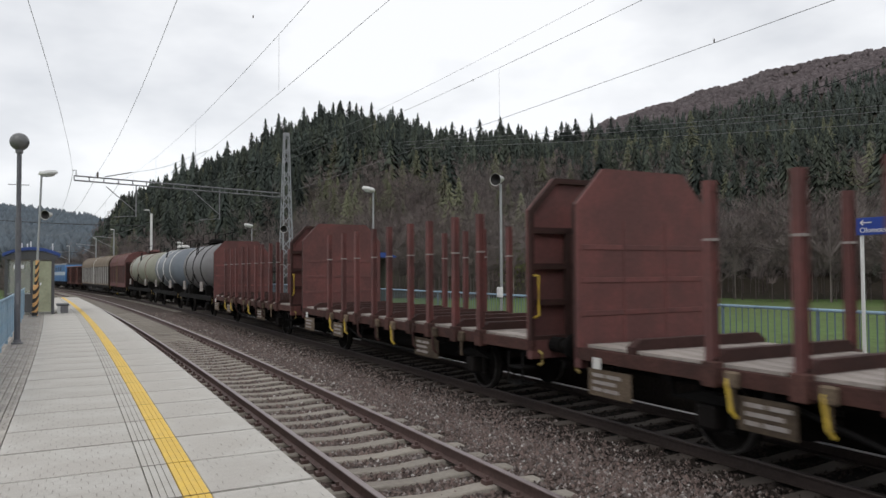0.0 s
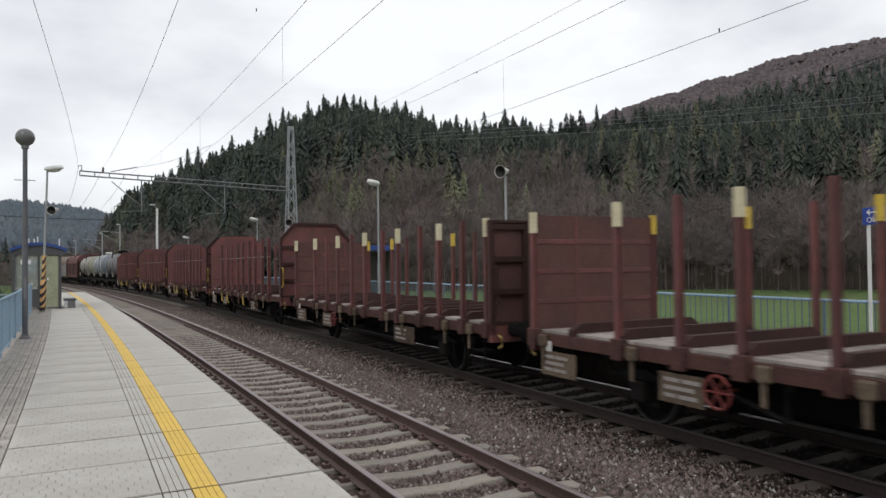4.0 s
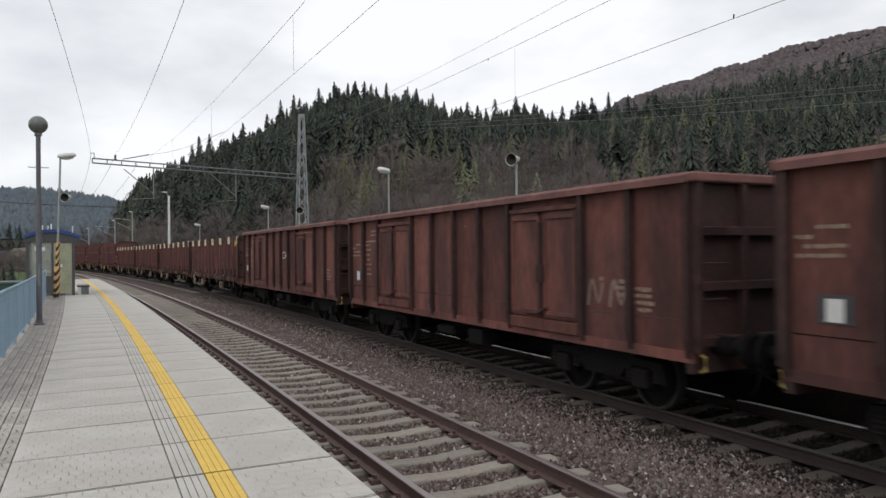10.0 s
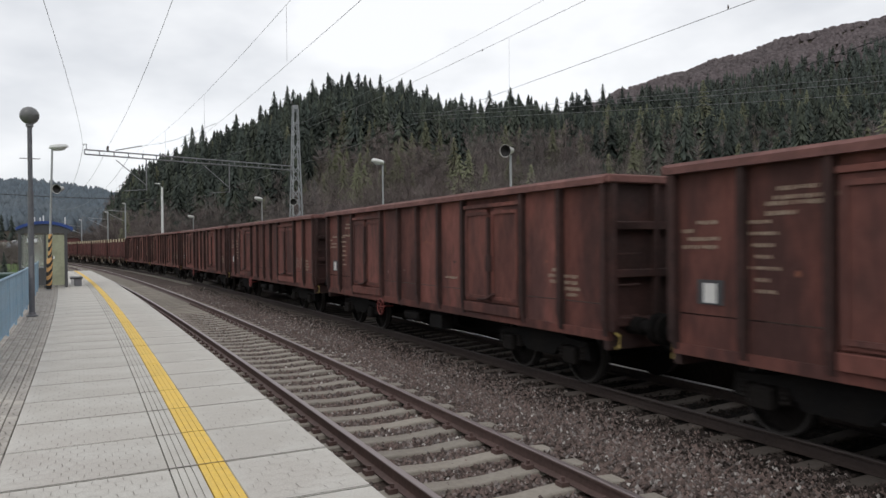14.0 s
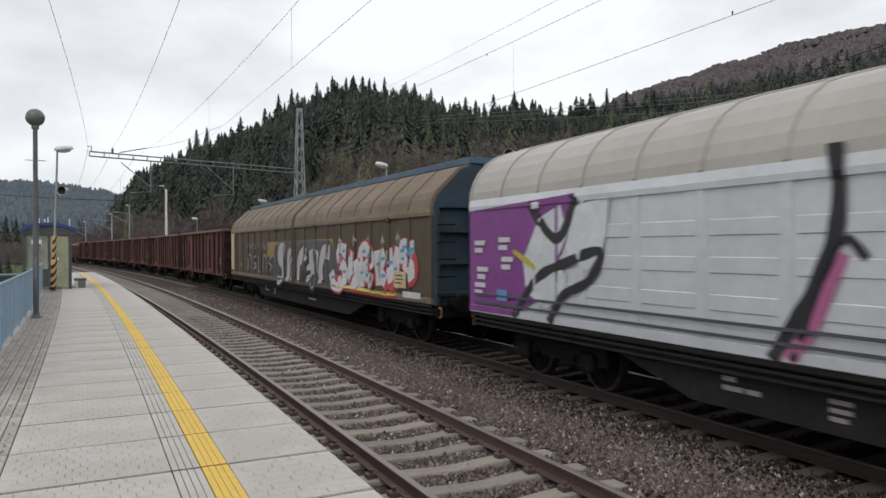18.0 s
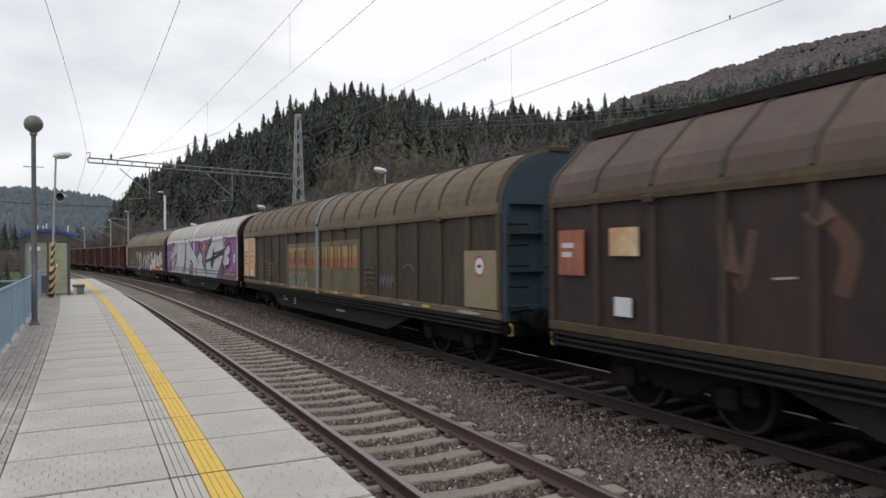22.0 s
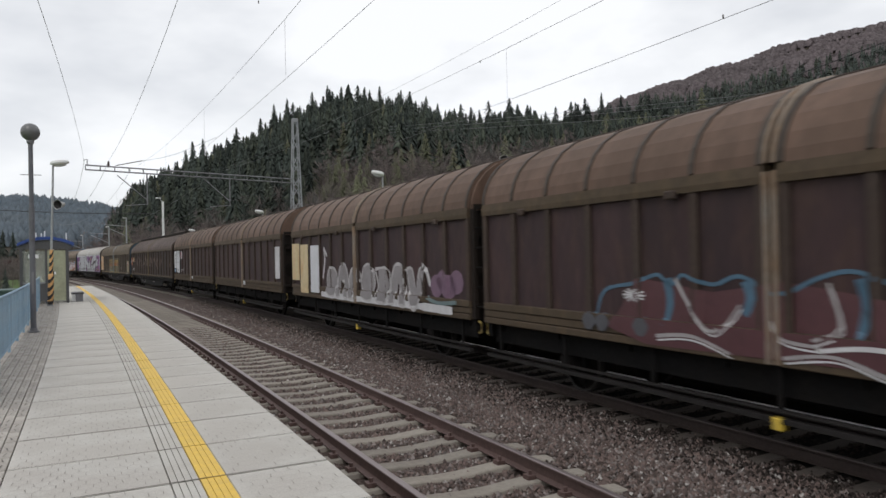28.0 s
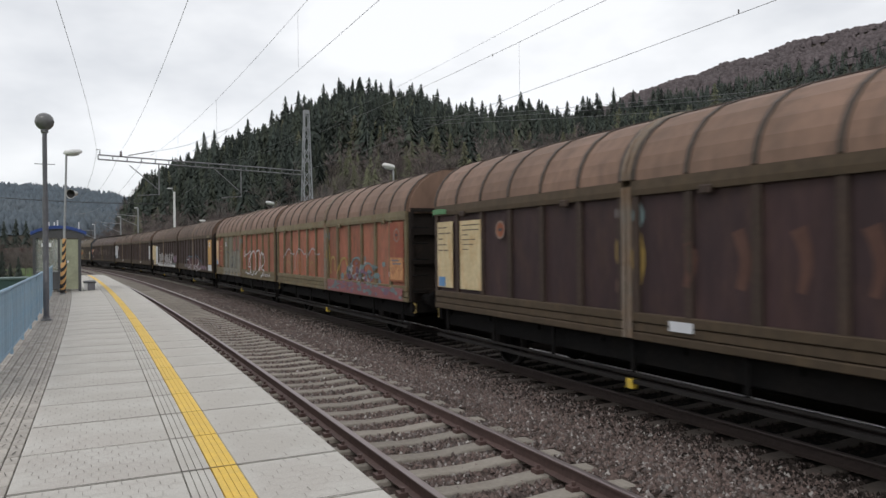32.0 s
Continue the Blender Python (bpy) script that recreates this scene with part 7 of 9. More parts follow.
    # underframe
    if twin:
        bm = bmesh.new()
        for x in (-0.5, 0.5):
            box(bm, x - 0.09, x + 0.09, -f, f, 0.68, 1.0)
        for k in range(8):
            y = -f + 0.4 + k * (L - 0.8) / 7
            box(bm, -1.2, 1.2, y - 0.05, y + 0.05, 0.85, 1.0)
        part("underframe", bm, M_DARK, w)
        # sole bars added to block light from the far side
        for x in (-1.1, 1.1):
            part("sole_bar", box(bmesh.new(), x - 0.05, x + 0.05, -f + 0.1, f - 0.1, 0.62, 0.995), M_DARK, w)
        for y in (-4.1, 4.1):
            wheelset(w, y)
            axle_guard(w, y)
        brake_gear(w, -3, 3)
        part("bracket", box(bmesh.new(), -1.36, -1.24, -0.06, 0.06, 0.28, 0.42, 0.01), M_YEL, w, "small yellow bracket")
    else:
        for s in (-1, 1):
            bm = bmesh.new()
            x0, x1 = sorted((s * 1.12, s * 1.2))
            prism(bm, [(-f + 0.2, 0.74), (-f + 0.2, 0.98), (f - 0.2, 0.98), (f - 0.2, 0.74), (f - 4.3, 0.74), (f - 5.7, 0.33), (-f + 5.7, 0.33), (-f + 4.3, 0.74)], "X", x0, x1)
            part("side_sill", bm, M_FISH, w)
        bm = bmesh.new()
        box(bm, -0.35, 0.35, -f, f, 0.66, 0.98)
        for k in range(10):
            y = -f + 0.4 + k * (L - 0.8) / 9
            box(bm, -1.12, 1.12, y - 0.06, y + 0.06, 0.8, 0.98)
        part("underframe", bm, M_DARK, w)
        bars(w, 6.2, 0.72, -1.205, f, [(0.2,), (0.3, 0.2)], M_BARS, 0.06, 0.05)
        bars(w, 7.6, 0.7, -1.205, f, [(0.25,), (0.25,), (0.2,)], M_BARS, 0.05, 0.04)
        bars(w, 12.2, 0.6, -1.205, f, [(0.5, 0.2)], M_BARS, 0.06, 0.05)
        for e in (-1, 1):
            bogie(w, e * (f - 2.55))
        brake_gear(w, -4, 4)
    buffers(w, (-f, f))
    enter(w, f, offset)
    return w, f, wall


M_SLIDE = mat("dull_guide_rail", (0.033, 0.030, 0.029), 0.55, 0.3, var=0.2, dirt=(0.013, 0.012, 0.011), dirt_amount=0.6, dirt_scale=2, bump=0.1, spec=0.12)
M_FISH = mat("dusty_black_sill", (0.020, 0.019, 0.020), 0.8, var=0.2, scale=1, dirt=(0.036, 0.032, 0.028), dirt_amount=0.6, dirt_scale=1.2, bump=0.15, spec=0.12)
M_PANEL_BR = mat("dark_brown_panel", (0.064, 0.046, 0.033), 0.6, var=0.15, scale=1.5, dirt=(0.028, 0.023, 0.022), dirt_amount=0.6, dirt_scale=0.7, edge=(0.40, 0.57), bump=0.08, spread=0.12, streak=(1, 1, 0.3), stain=((0.088, 0.066, 0.044), 0.55), spec=0.22)
M_PANEL_RD = mat("purple_brown_panel", (0.054, 0.031, 0.032), 0.6, var=0.15, scale=1.5, dirt=(0.034, 0.023, 0.025), dirt_amount=0.7, dirt_scale=0.7, edge=(0.40, 0.57), bump=0.08, spread=0.1, streak=(1, 1, 0.3), stain=((0.078, 0.046, 0.036), 0.5), spec=0.22)
M_PANEL_OR = mat("weathered_red_brown_panel", (0.354, 0.128, 0.083), 0.65, var=0.2, scale=1.5, dirt=(0.222, 0.099, 0.066), dirt_amount=0.75, dirt_scale=0.9, edge=(0.40, 0.57), bump=0.1, spread=0.16, streak=(1, 1, 0.4), stain=((0.173, 0.102, 0.066), 0.75), spec=0.2)
M_PANEL_GH = mat("sooty_brown_panel", (0.034, 0.024, 0.024), 0.6, var=0.2, scale=1.5, dirt=(0.048, 0.033, 0.028), dirt_amount=0.6, dirt_scale=0.7, edge=(0.40, 0.57), bump=0.08, spread=0.12, streak=(1, 1, 0.3), stain=((0.058, 0.038, 0.03), 0.5), spec=0.2)
M_RIB_BR = mat("brown_wall_rib", (0.058, 0.041, 0.034), 0.7, var=0.15, dirt=(0.048, 0.038, 0.032), dirt_amount=0.6, dirt_scale=1.5, bump=0.1, spread=0.08, stain=((0.08, 0.055, 0.04), 0.5), spec=0.2)
M_RIB_H3 = mat("tan_brown_wall_rib", (0.078, 0.06, 0.043), 0.7, var=0.16, dirt=(0.06, 0.048, 0.036), dirt_amount=0.6, dirt_scale=1.5, bump=0.1, spread=0.1, stain=((0.062, 0.046, 0.034), 0.5), spec=0.2)
M_RIB_OL = mat("olive_wall_rib", (0.156, 0.130, 0.079), 0.7, var=0.18, dirt=(0.108, 0.078, 0.042), dirt_amount=0.6, dirt_scale=2, bump=0.12, spread=0.12, stain=((0.156, 0.096, 0.048), 0.6), spec=0.25)
M_BAND_OL = mat("olive_brown_band", (0.076, 0.055, 0.037), 0.7, var=0.16, scale=1.5, dirt=(0.055, 0.043, 0.03), dirt_amount=0.6, dirt_scale=1.2, bump=0.1, spread=0.06, stain=((0.098, 0.07, 0.042), 0.6), spec=0.2)
M_BAND_GR = mat("moss_olive_band", (0.182, 0.152, 0.092), 0.7, var=0.16, scale=1.5, dirt=(0.115, 0.086, 0.052), dirt_amount=0.65, dirt_scale=1.4, bump=0.1, spread=0.06, stain=((0.172, 0.113, 0.057), 0.7), spec=0.25)
M_COVER_BR = mat("brown_cover_sheet", (0.148, 0.094, 0.070), 0.62, var=0.12, scale=1, dirt=(0.108, 0.072, 0.054), dirt_amount=0.7, dirt_scale=0.5, edge=(0.40, 0.57), bump=0.1, spread=0.05, streak=(1, 1, 0.5), stain=((0.098, 0.065, 0.049), 0.7), spec=0.2)
M_COVER_RD = mat("reddish_cover_sheet", (0.241, 0.151, 0.111), 0.6, var=0.12, scale=1, dirt=(0.172, 0.111, 0.083), dirt_amount=0.7, dirt_scale=0.5, edge=(0.40, 0.57), bump=0.1, spread=0.05, streak=(1, 1, 0.5), stain=((0.134, 0.091, 0.070), 0.7), spec=0.2)
M_COVER_TAN = mat("tan_cover_sheet", (0.205, 0.158, 0.116), 0.65, var=0.1, scale=1, dirt=(0.14, 0.11, 0.08), dirt_amount=0.6, dirt_scale=0.5, edge=(0.40, 0.57), bump=0.08, streak=(1, 1, 0.5), stain=((0.155, 0.12, 0.088), 0.5), spec=0.25)
M_COVER_OL = mat("olive_brown_cover_sheet", (0.150, 0.116, 0.078), 0.62, var=0.12, scale=1, dirt=(0.110, 0.084, 0.058), dirt_amount=0.7, dirt_scale=0.5, edge=(0.40, 0.57), bump=0.1, stain=((0.098, 0.074, 0.052), 0.6), spec=0.2)
M_COVER_MV = mat("mauve_brown_cover_sheet", (0.112, 0.076, 0.066), 0.6, var=0.12, scale=1, dirt=(0.085, 0.06, 0.052), dirt_amount=0.7, dirt_scale=0.5, edge=(0.40, 0.57), bump=0.08, streak=(1, 1, 0.5), stain=((0.08, 0.055, 0.046), 0.6), spec=0.2)
M_COVER_SV = mat("pale_grey_cover_sheet", (0.40, 0.375, 0.345), 0.45, 0.1, var=0.06, scale=1, dirt=(0.30, 0.275, 0.25), dirt_amount=0.5, dirt_scale=0.5, bump=0.05)
M_COVERRIB = mat("dark_cover_seam", (0.055, 0.042, 0.034), 0.7, var=0.15, bump=0.1)
M_BLUE_END = mat("faded_blue_end", (0.032, 0.058, 0.085), 0.7, var=0.15, dirt=(0.022, 0.028, 0.034), dirt_amount=0.7, dirt_scale=1, bump=0.15)
M_BROWN_END = mat("dark_brown_end", (0.022, 0.018, 0.016), 0.8, var=0.2, dirt=(0.045, 0.03, 0.022), dirt_amount=0.5, dirt_scale=1.2, bump=0.2, spec=0.12)
M_TAN_WALL = mat("khaki_brown_wall", (0.1, 0.076, 0.052), 0.65, var=0.12, scale=1, dirt=(0.075, 0.058, 0.042), dirt_amount=0.65, dirt_scale=0.6, bump=0.06, spread=0.05, streak=(1, 1, 0.3), stain=((0.07, 0.053, 0.038), 0.6), spec=0.25)
M_RUSTSEAL = mat("grey_rusty_seal", (0.22, 0.19, 0.16), 0.6, var=0.2, dirt=(0.2, 0.1, 0.035), dirt_amount=0.8, dirt_scale=1.2, bump=0.1)
M_BLUESEAL = mat("pale_blue_seal", (0.22, 0.28, 0.33), 0.6, var=0.15, dirt=(0.16, 0.15, 0.12), dirt_amount=0.5, dirt_scale=1.5, bump=0.1)
M_BLUE_RIDGE = mat("blue_roof_ridge", (0.07, 0.13, 0.20), 0.5, 0.2, var=0.15, dirt=(0.04, 0.05, 0.06), dirt_amount=0.5, bump=0.1)
M_ORANGE_BOARD = mat("faded_orange_board", (0.526, 0.302, 0.157), 0.7, var=0.15, scale=2, dirt=(0.560, 0.470, 0.336), dirt_amount=0.7, dirt_scale=1.6, bump=0.05, stain=((0.650, 0.526, 0.381), 0.8))
M_AMBER = mat("amber_board", (0.575, 0.322, 0.092), 0.7, var=0.12, scale=2, dirt=(0.414, 0.253, 0.103), dirt_amount=0.6, dirt_scale=1.6, bump=0.05, stain=((0.483, 0.368, 0.230), 0.6))
M_CREAMB = mat("cream_board", (0.600, 0.492, 0.300), 0.7, var=0.12, scale=2, dirt=(0.396, 0.300, 0.156), dirt_amount=0.6, dirt_scale=1.6, bump=0.05, stain=((0.504, 0.288, 0.120), 0.7))
M_REDB = mat("rust_red_board", (0.25, 0.062, 0.034), 0.7, var=0.15, scale=2, dirt=(0.2, 0.09, 0.04), dirt_amount=0.6, dirt_scale=1.6, bump=0.05, stain=((0.3, 0.14, 0.06), 0.7))
M_FADE = mat("faded_board_print", (0.17, 0.13, 0.09), 0.8, var=0.2, bump=0)
M_PALEW = mat("white_data_board", (0.62, 0.63, 0.66), 0.5, var=0.05, scale=2, dirt=(0.5, 0.5, 0.5), dirt_amount=0.4, dirt_scale=2, bump=0.02)


def pictogram(w, f, u, z, x=-1.372, size=0.24, m=None, face=None):
    """A round sign on a wall."""
    bm = bmesh.new()
    lathe(bm, [(size, 0), (size, -0.004), (size * 0.80, -0.004), (size * 0.80, 0.0)], "X", 20, (x, f - u, z))
    part("sign_ring", bm, m or P_RED, w)
    bm = bmesh.new()
    lathe(bm, [(size * 0.795, 0), (size * 0.795, -0.003)], "X", 20, (x, f - u, z))
    d = part("sign_disc", bm, face or M_PALEW, w)
    bm = bmesh.new()
    box(bm, x - 0.007, x, f - u - size * 0.35, f - u + size * 0.35, z - size * 0.15, z + size * 0.15)
    part("sign_mark", bm, M_BLACKBAR, d)


def make_train():
    # stake wagons with pitched ends, then with square ends
    for off in (27.5, 13.7, 0.0, -13.85):
        stake_wagon("A", off, "empty oxide-red stake wagon with pitched end bulkheads")
    for off in (-28.2, -42.0, -55.9, -69.75):
        stake_wagon("B", off, "empty oxide-red stake wagon with cream-topped stakes")
    marks = ([], [(1.2, 2.6, [(0.7,), (0.2,)])], [(6.0, 1.6, [(0.4,)])], [(3.0, 1.9, [(0.3, 0.3)])], [(7.7, 1.6, [(0.5,)]), (1.3, 2.55, [(0.6,)])], [(1.4, 2.7, [(0.5, 0.3), (0.4,)])])
    for k, off in enumerate((-83.6, -97.55, -111.6, -125.3, -139.4, -153.4)):
        w = gondola(off, "rust-brown open gondola wagon with double side doors", marks[k])
        p = Paint(w, 6.425, lambda u, z: 1.277)
        if k == 0:
            # a white square frame and a row of script-like strokes
            for q in ([(6.62, 2.1), (6.62, 2.32)], [(6.62, 2.32), (6.92, 2.32)], [(6.92, 2.32), (6.92, 2.1)], [(6.92, 2.1), (6.62, 2.1)]):
                p.stroke(q, 0.055, P_WHITE)
            for j in range(5):
                p.stroke([(6.99 + 0.085 * j, 2.24), (7.02 + 0.085 * j, 2.12), (7.06 + 0.085 * j, 2.22)], 0.04, P_WHITE)
            p.stroke([(6.98, 2.27), (7.40, 2.27)], 0.03, P_WHITE)
        rnd = random.Random(40 + k)
        for j in range(7):
            # pale scuffs, bare primer and rust blooms on the panels
            u = rnd.choice((1.65, 4.85, 5.9, 6.95, 8.0, 11.2)) + rnd.uniform(-0.3, 0.3)
            p.blob(u, rnd.uniform(1.5, 2.8), rnd.uniform(0.02, 0.06), rnd.uniform(0.015, 0.045), (P_RUST, P_SCUFF, P_SOOT)[j % 3], j + 10 * k)
        if k in (1, 3):
            for j in range(2):
                p.stroke([(10.75 + 0.5 * j, 1.45), (10.85 + 0.5 * j, 1.85), (11.0 + 0.5 * j, 1.5), (11.1 + 0.5 * j, 1.8)], 0.06, P_SCUFF, 0.3)
        if k in (2, 4):
            p.stroke([(6.7, 2.28), (6.85, 2.33), (7.0, 2.26), (7.15, 2.31)], 0.04, P_RUST, 0.3)
        p.done("scuffs and faded paint marks")
    covered_train()


def rust_at_seal(p, f):
    """Ochre rust and pale paint on the frames beside the middle seal."""
    for d, z, a, b, m in ((-0.2, 2.2, 0.11, 0.4, P_OCHRE), (0.2, 2.1, 0.11, 0.45, P_OCHRE), (-0.22, 1.7, 0.09, 0.2, P_ORANGE), (0.21, 2.7, 0.1, 0.2, P_TEAL), (-0.2, 2.75, 0.09, 0.16, P_GREY)):
        p.blob(f + d, z, a, b, m, int(10 * z))


def covered_train():
    # khaki wagon under a tan cover with a blue ridge, covered in sprayed shapes
    w, f, wall = covered_wagon(-168.0, "khaki covered wagon with bubble graffiti and blue ridge", 21.75, False, "faceted", M_TAN_WALL, M_TAN_WALL, M_COVER_TAN, M_COVER_TAN, M_BLUE_END, M_TAN_WALL, M_BLUE_RIDGE, 9, 0.25)
    plate(w, "cream_board", 0.12, 0.75, 1.25, 2.95, -1.365, M_CREAMB, "peeling cream board", f)
    p = Paint(w, f, wall)
    p.fill([(6.9, 1.9), (7.2, 2.5), (15.0, 2.55), (15.4, 2.0)], P_OCHRE)
    p.fill([(7.9, 1.1), (8.1, 2.3), (9.2, 2.55), (14.8, 2.5), (15.6, 2.1), (15.4, 1.1)], P_SLATE)
    grey = ([(9.70, 2.15), (9.10, 2.2), (8.88, 1.92), (9.40, 1.62), (9.34, 1.22), (8.68, 1.12)],
            [(10.12, 1.08), (10.24, 2.2)], [(10.24, 2.2), (10.72, 1.72), (10.68, 1.1)],
            [(11.38, 1.1), (11.52, 1.72), (12.0, 2.15), (12.42, 1.86), (12.62, 1.12)], [(11.62, 1.42), (12.4, 1.42)],
            [(12.84, 2.2), (13.10, 1.12), (13.5, 2.2)], [(14.78, 2.12), (14.22, 2.15), (13.86, 1.64), (13.94, 1.14)])
    for wd, m in ((0.74, P_BLACK), (0.50, P_PALE)):
        for q in grey:
            p.stroke(q, wd, m)
    for k in range(5):
        u = 3.7 + 0.88 * k
        q = [[(u, 1.3), (u + 0.1, 1.95), (u + 0.55, 1.85), (u + 0.5, 1.35)], [(u + 0.5, 1.95), (u + 0.1, 1.7), (u + 0.55, 1.55), (u + 0.1, 1.32)], [(u + 0.1, 1.95), (u + 0.12, 1.3), (u + 0.6, 1.3)]][k % 3]
        p.stroke(q, 0.26, P_BLACK)
        p.stroke(q, 0.10, P_GREY)
        p.stroke([(u - 0.2, 2.2), (u + 0.1, 2.5), (u + 0.3, 2.25), (u + 0.6, 2.45)], 0.04, P_GREY)
    white = ([(16.24, 2.15), (15.76, 2.2), (15.56, 1.93), (16.08, 1.7), (16.1, 1.38), (15.7, 1.2), (15.15, 1.26), (14.95, 1.55)],
             [(16.73, 2.2), (16.58, 1.55), (16.9, 1.28), (17.18, 1.5), (17.1, 1.95)],
             [(17.42, 1.2), (17.4, 2.14), (17.98, 2.18), (18.15, 1.9), (17.6, 1.66), (18.3, 1.32)],
             [(18.58, 2.2), (18.68, 1.3)], [(19.08, 2.15), (18.72, 1.72), (19.32, 1.3)],
             [(19.33, 2.24), (19.6, 1.38), (19.88, 2.28)],
             [(20.36, 2.26), (20.14, 2.28), (20.12, 2.05), (20.3, 1.9), (20.26, 1.72)],
             [(20.78, 2.22), (20.54, 2.2), (20.52, 2.0), (20.72, 1.9), (20.72, 1.68), (20.5, 1.6)])
    for wd, m in ((0.58, P_RED), (0.47, P_WHITE)):
        for q in white:
            p.stroke(q, wd, m)
    for k, q in enumerate(white):
        for j in range(len(q) - 1):
            (ua, za), (ub, zb) = q[j], q[j + 1]
            p.stroke([(ua * 0.6 + ub * 0.4 - 0.12, za * 0.6 + zb * 0.4), (ua * 0.6 + ub * 0.4 + 0.14, za * 0.6 + zb * 0.4 + 0.02)], 0.10, P_BLUE)
    p.stroke([(15.3, 1.13), (16.5, 1.16), (17.7, 1.14), (18.8, 1.12), (19.8, 1.14)], 0.10, P_YELLOW)
    p.stroke([(16.4, 1.06), (17.7, 1.05), (18.8, 1.04), (19.9, 1.06)], 0.07, P_RED)
    for u, z in ((14.46, 2.25), (15.74, 2.40), (16.93, 2.42), (17.91, 2.40), (18.89, 2.38), (19.84, 2.45)):
        p.stroke([(u - 0.08, z), (u, z + 0.14), (u + 0.12, z + 0.02)], 0.07, P_GREY)
        p.stroke([(u, z - 0.1), (u + 0.02, z + 0.24)], 0.07, P_GREY, 0.8)
    p.done("sprayed graffiti paint")
    plate(w, "cream_board", 19.75, 20.43, 1.31, 1.70, -1.395, M_CREAMB, "faded data board", f)
    bars(w, 19.85, 1.62, -1.403, f, [(0.4,), (0.25, 0.15), (0.35,)], M_BLACKBAR, 0.03, 0.06)
    plate(w, "white_patch", 20.25, 21.2, 1.10, 1.24, -1.385, P_WHITE, "", f)
    plate(w, "tag", 2.25, 2.5, 1.42, 1.62, -1.34, M_PALEW, "", f)

    # silver wagon with purple and black graffiti
    m_sv = mat("silver_sprayed_wall", (0.60, 0.615, 0.645), 0.36, 0.2, var=0.06, scale=1.2, dirt=(0.45, 0.455, 0.475), dirt_amount=0.5, dirt_scale=0.8, bump=0.05)
    w, f, wall = covered_wagon(-191.2, "pale grey covered wagon with silver and purple graffiti", 21.75, False, "round", m_sv, m_sv, m_sv, M_COVER_SV, M_BROWN_END, P_SILVER, M_COVER_SV, 9, 0.05, deep=0.022)
    for a, b in ((0.06, f - 0.09), (f + 0.09, 21.69)):
        for k in range(9):
            p0 = a + (b - a) * k / 9
            for z in (1.5, 1.95, 2.4):
                part("pressed_rib", box(bmesh.new(), -1.353, -1.33, f - p0 - (b - a) / 9 + 0.12, f - p0 - 0.12, z, z + 0.2, 0.014), m_sv, w)
    p = Paint(w, f, lambda u, z: max(wall(u, z), 1.354))
    p.fill([(0.07, 1.05), (0.07, 2.97), (3.5, 3.1), (3.2, 2.3), (2.65, 1.5), (1.7, 1.06)], P_PURPLE)
    p.fill([(10.0, 3.1), (12.55, 3.05), (12.45, 2.65), (11.8, 2.15), (10.55, 2.6)], P_PURPLE)
    p.fill([(12.6, 3.0), (16.2, 3.1), (15.6, 2.75), (14.75, 2.5), (14.35, 2.15), (14.1, 1.7), (13.55, 1.95), (13.6, 2.2), (12.85, 2.55)], P_PURPLE)
    p.fill([(18.9, 3.1), (21.68, 3.1), (21.68, 1.05), (17.6, 1.05), (18.3, 1.6), (19.1, 1.7), (19.1, 2.6)], P_PURPLE)
    p.fill([(9.75, 1.75), (11.3, 1.1), (9.45, 1.05)], P_PURPLE)
    p.stroke([(10.2, 2.9), (11.0, 2.6), (11.7, 2.3), (12.3, 2.7)], 0.3, P_VIOLET)
    p.stroke([(20.3, 3.0), (20.9, 2.6), (21.1, 2.0), (20.6, 1.5), (19.6, 1.35)], 0.28, P_PINK)
    p.stroke([(12.9, 2.7), (13.7, 2.35), (13.8, 2.05), (14.2, 1.9), (14.6, 2.6)], 0.14, P_PINK)
    p.stroke([(7.85, 2.2), (7.55, 1.5), (7.25, 1.06)], 0.2, P_PINK)
    p.stroke([(21.3, 2.9), (21.5, 2.2), (21.2, 1.5)], 0.3, P_VIOLET)
    p.fill([(19.2, 2.63), (20.15, 2.67), (20.45, 2.5), (20.25, 2.3), (19.7, 2.2), (20.25, 2.0), (20.15, 1.8), (19.2, 1.68)], P_SILVER)
    p.fill([(2.0, 2.05), (2.5, 2.75), (3.1, 2.95), (3.3, 2.45), (3.0, 2.1), (3.4, 1.6), (2.7, 1.25), (2.1, 1.5)], P_SILVER)
    p.fill([(3.2, 2.2), (3.5, 2.9), (4.3, 3.0), (4.2, 2.3), (3.8, 1.9)], P_SILVER)
    p.stroke([(2.2, 3.0), (3.0, 2.4), (3.5, 3.05)], 0.2, P_BLACK)
    p.stroke([(1.7, 1.05), (2.45, 1.75), (3.35, 2.05), (4.1, 2.2), (3.8, 1.75), (3.15, 1.5), (2.8, 1.05)], 0.18, P_BLACK)
    p.stroke([(7.8, 3.3), (7.75, 2.3), (7.05, 1.04)], 0.2, P_BLACK)
    p.stroke([(8.1, 2.15), (7.8, 2.3), (7.3, 1.06)], 0.1, P_BLACK)
    p.stroke([(9.3, 3.15), (10.0, 2.75), (11.75, 2.1), (12.2, 1.65)], 0.22, P_BLACK)
    p.stroke([(11.75, 2.1), (12.5, 2.6), (12.6, 3.05)], 0.2, P_BLACK)
    p.stroke([(12.6, 3.0), (12.75, 2.55), (13.4, 2.15), (13.4, 1.9), (13.95, 1.6), (14.35, 1.4), (14.6, 1.06)], 0.22, P_BLACK)
    p.stroke([(16.2, 3.15), (15.4, 2.8), (14.8, 2.45), (14.4, 2.1), (14.25, 1.5)], 0.2, P_BLACK)
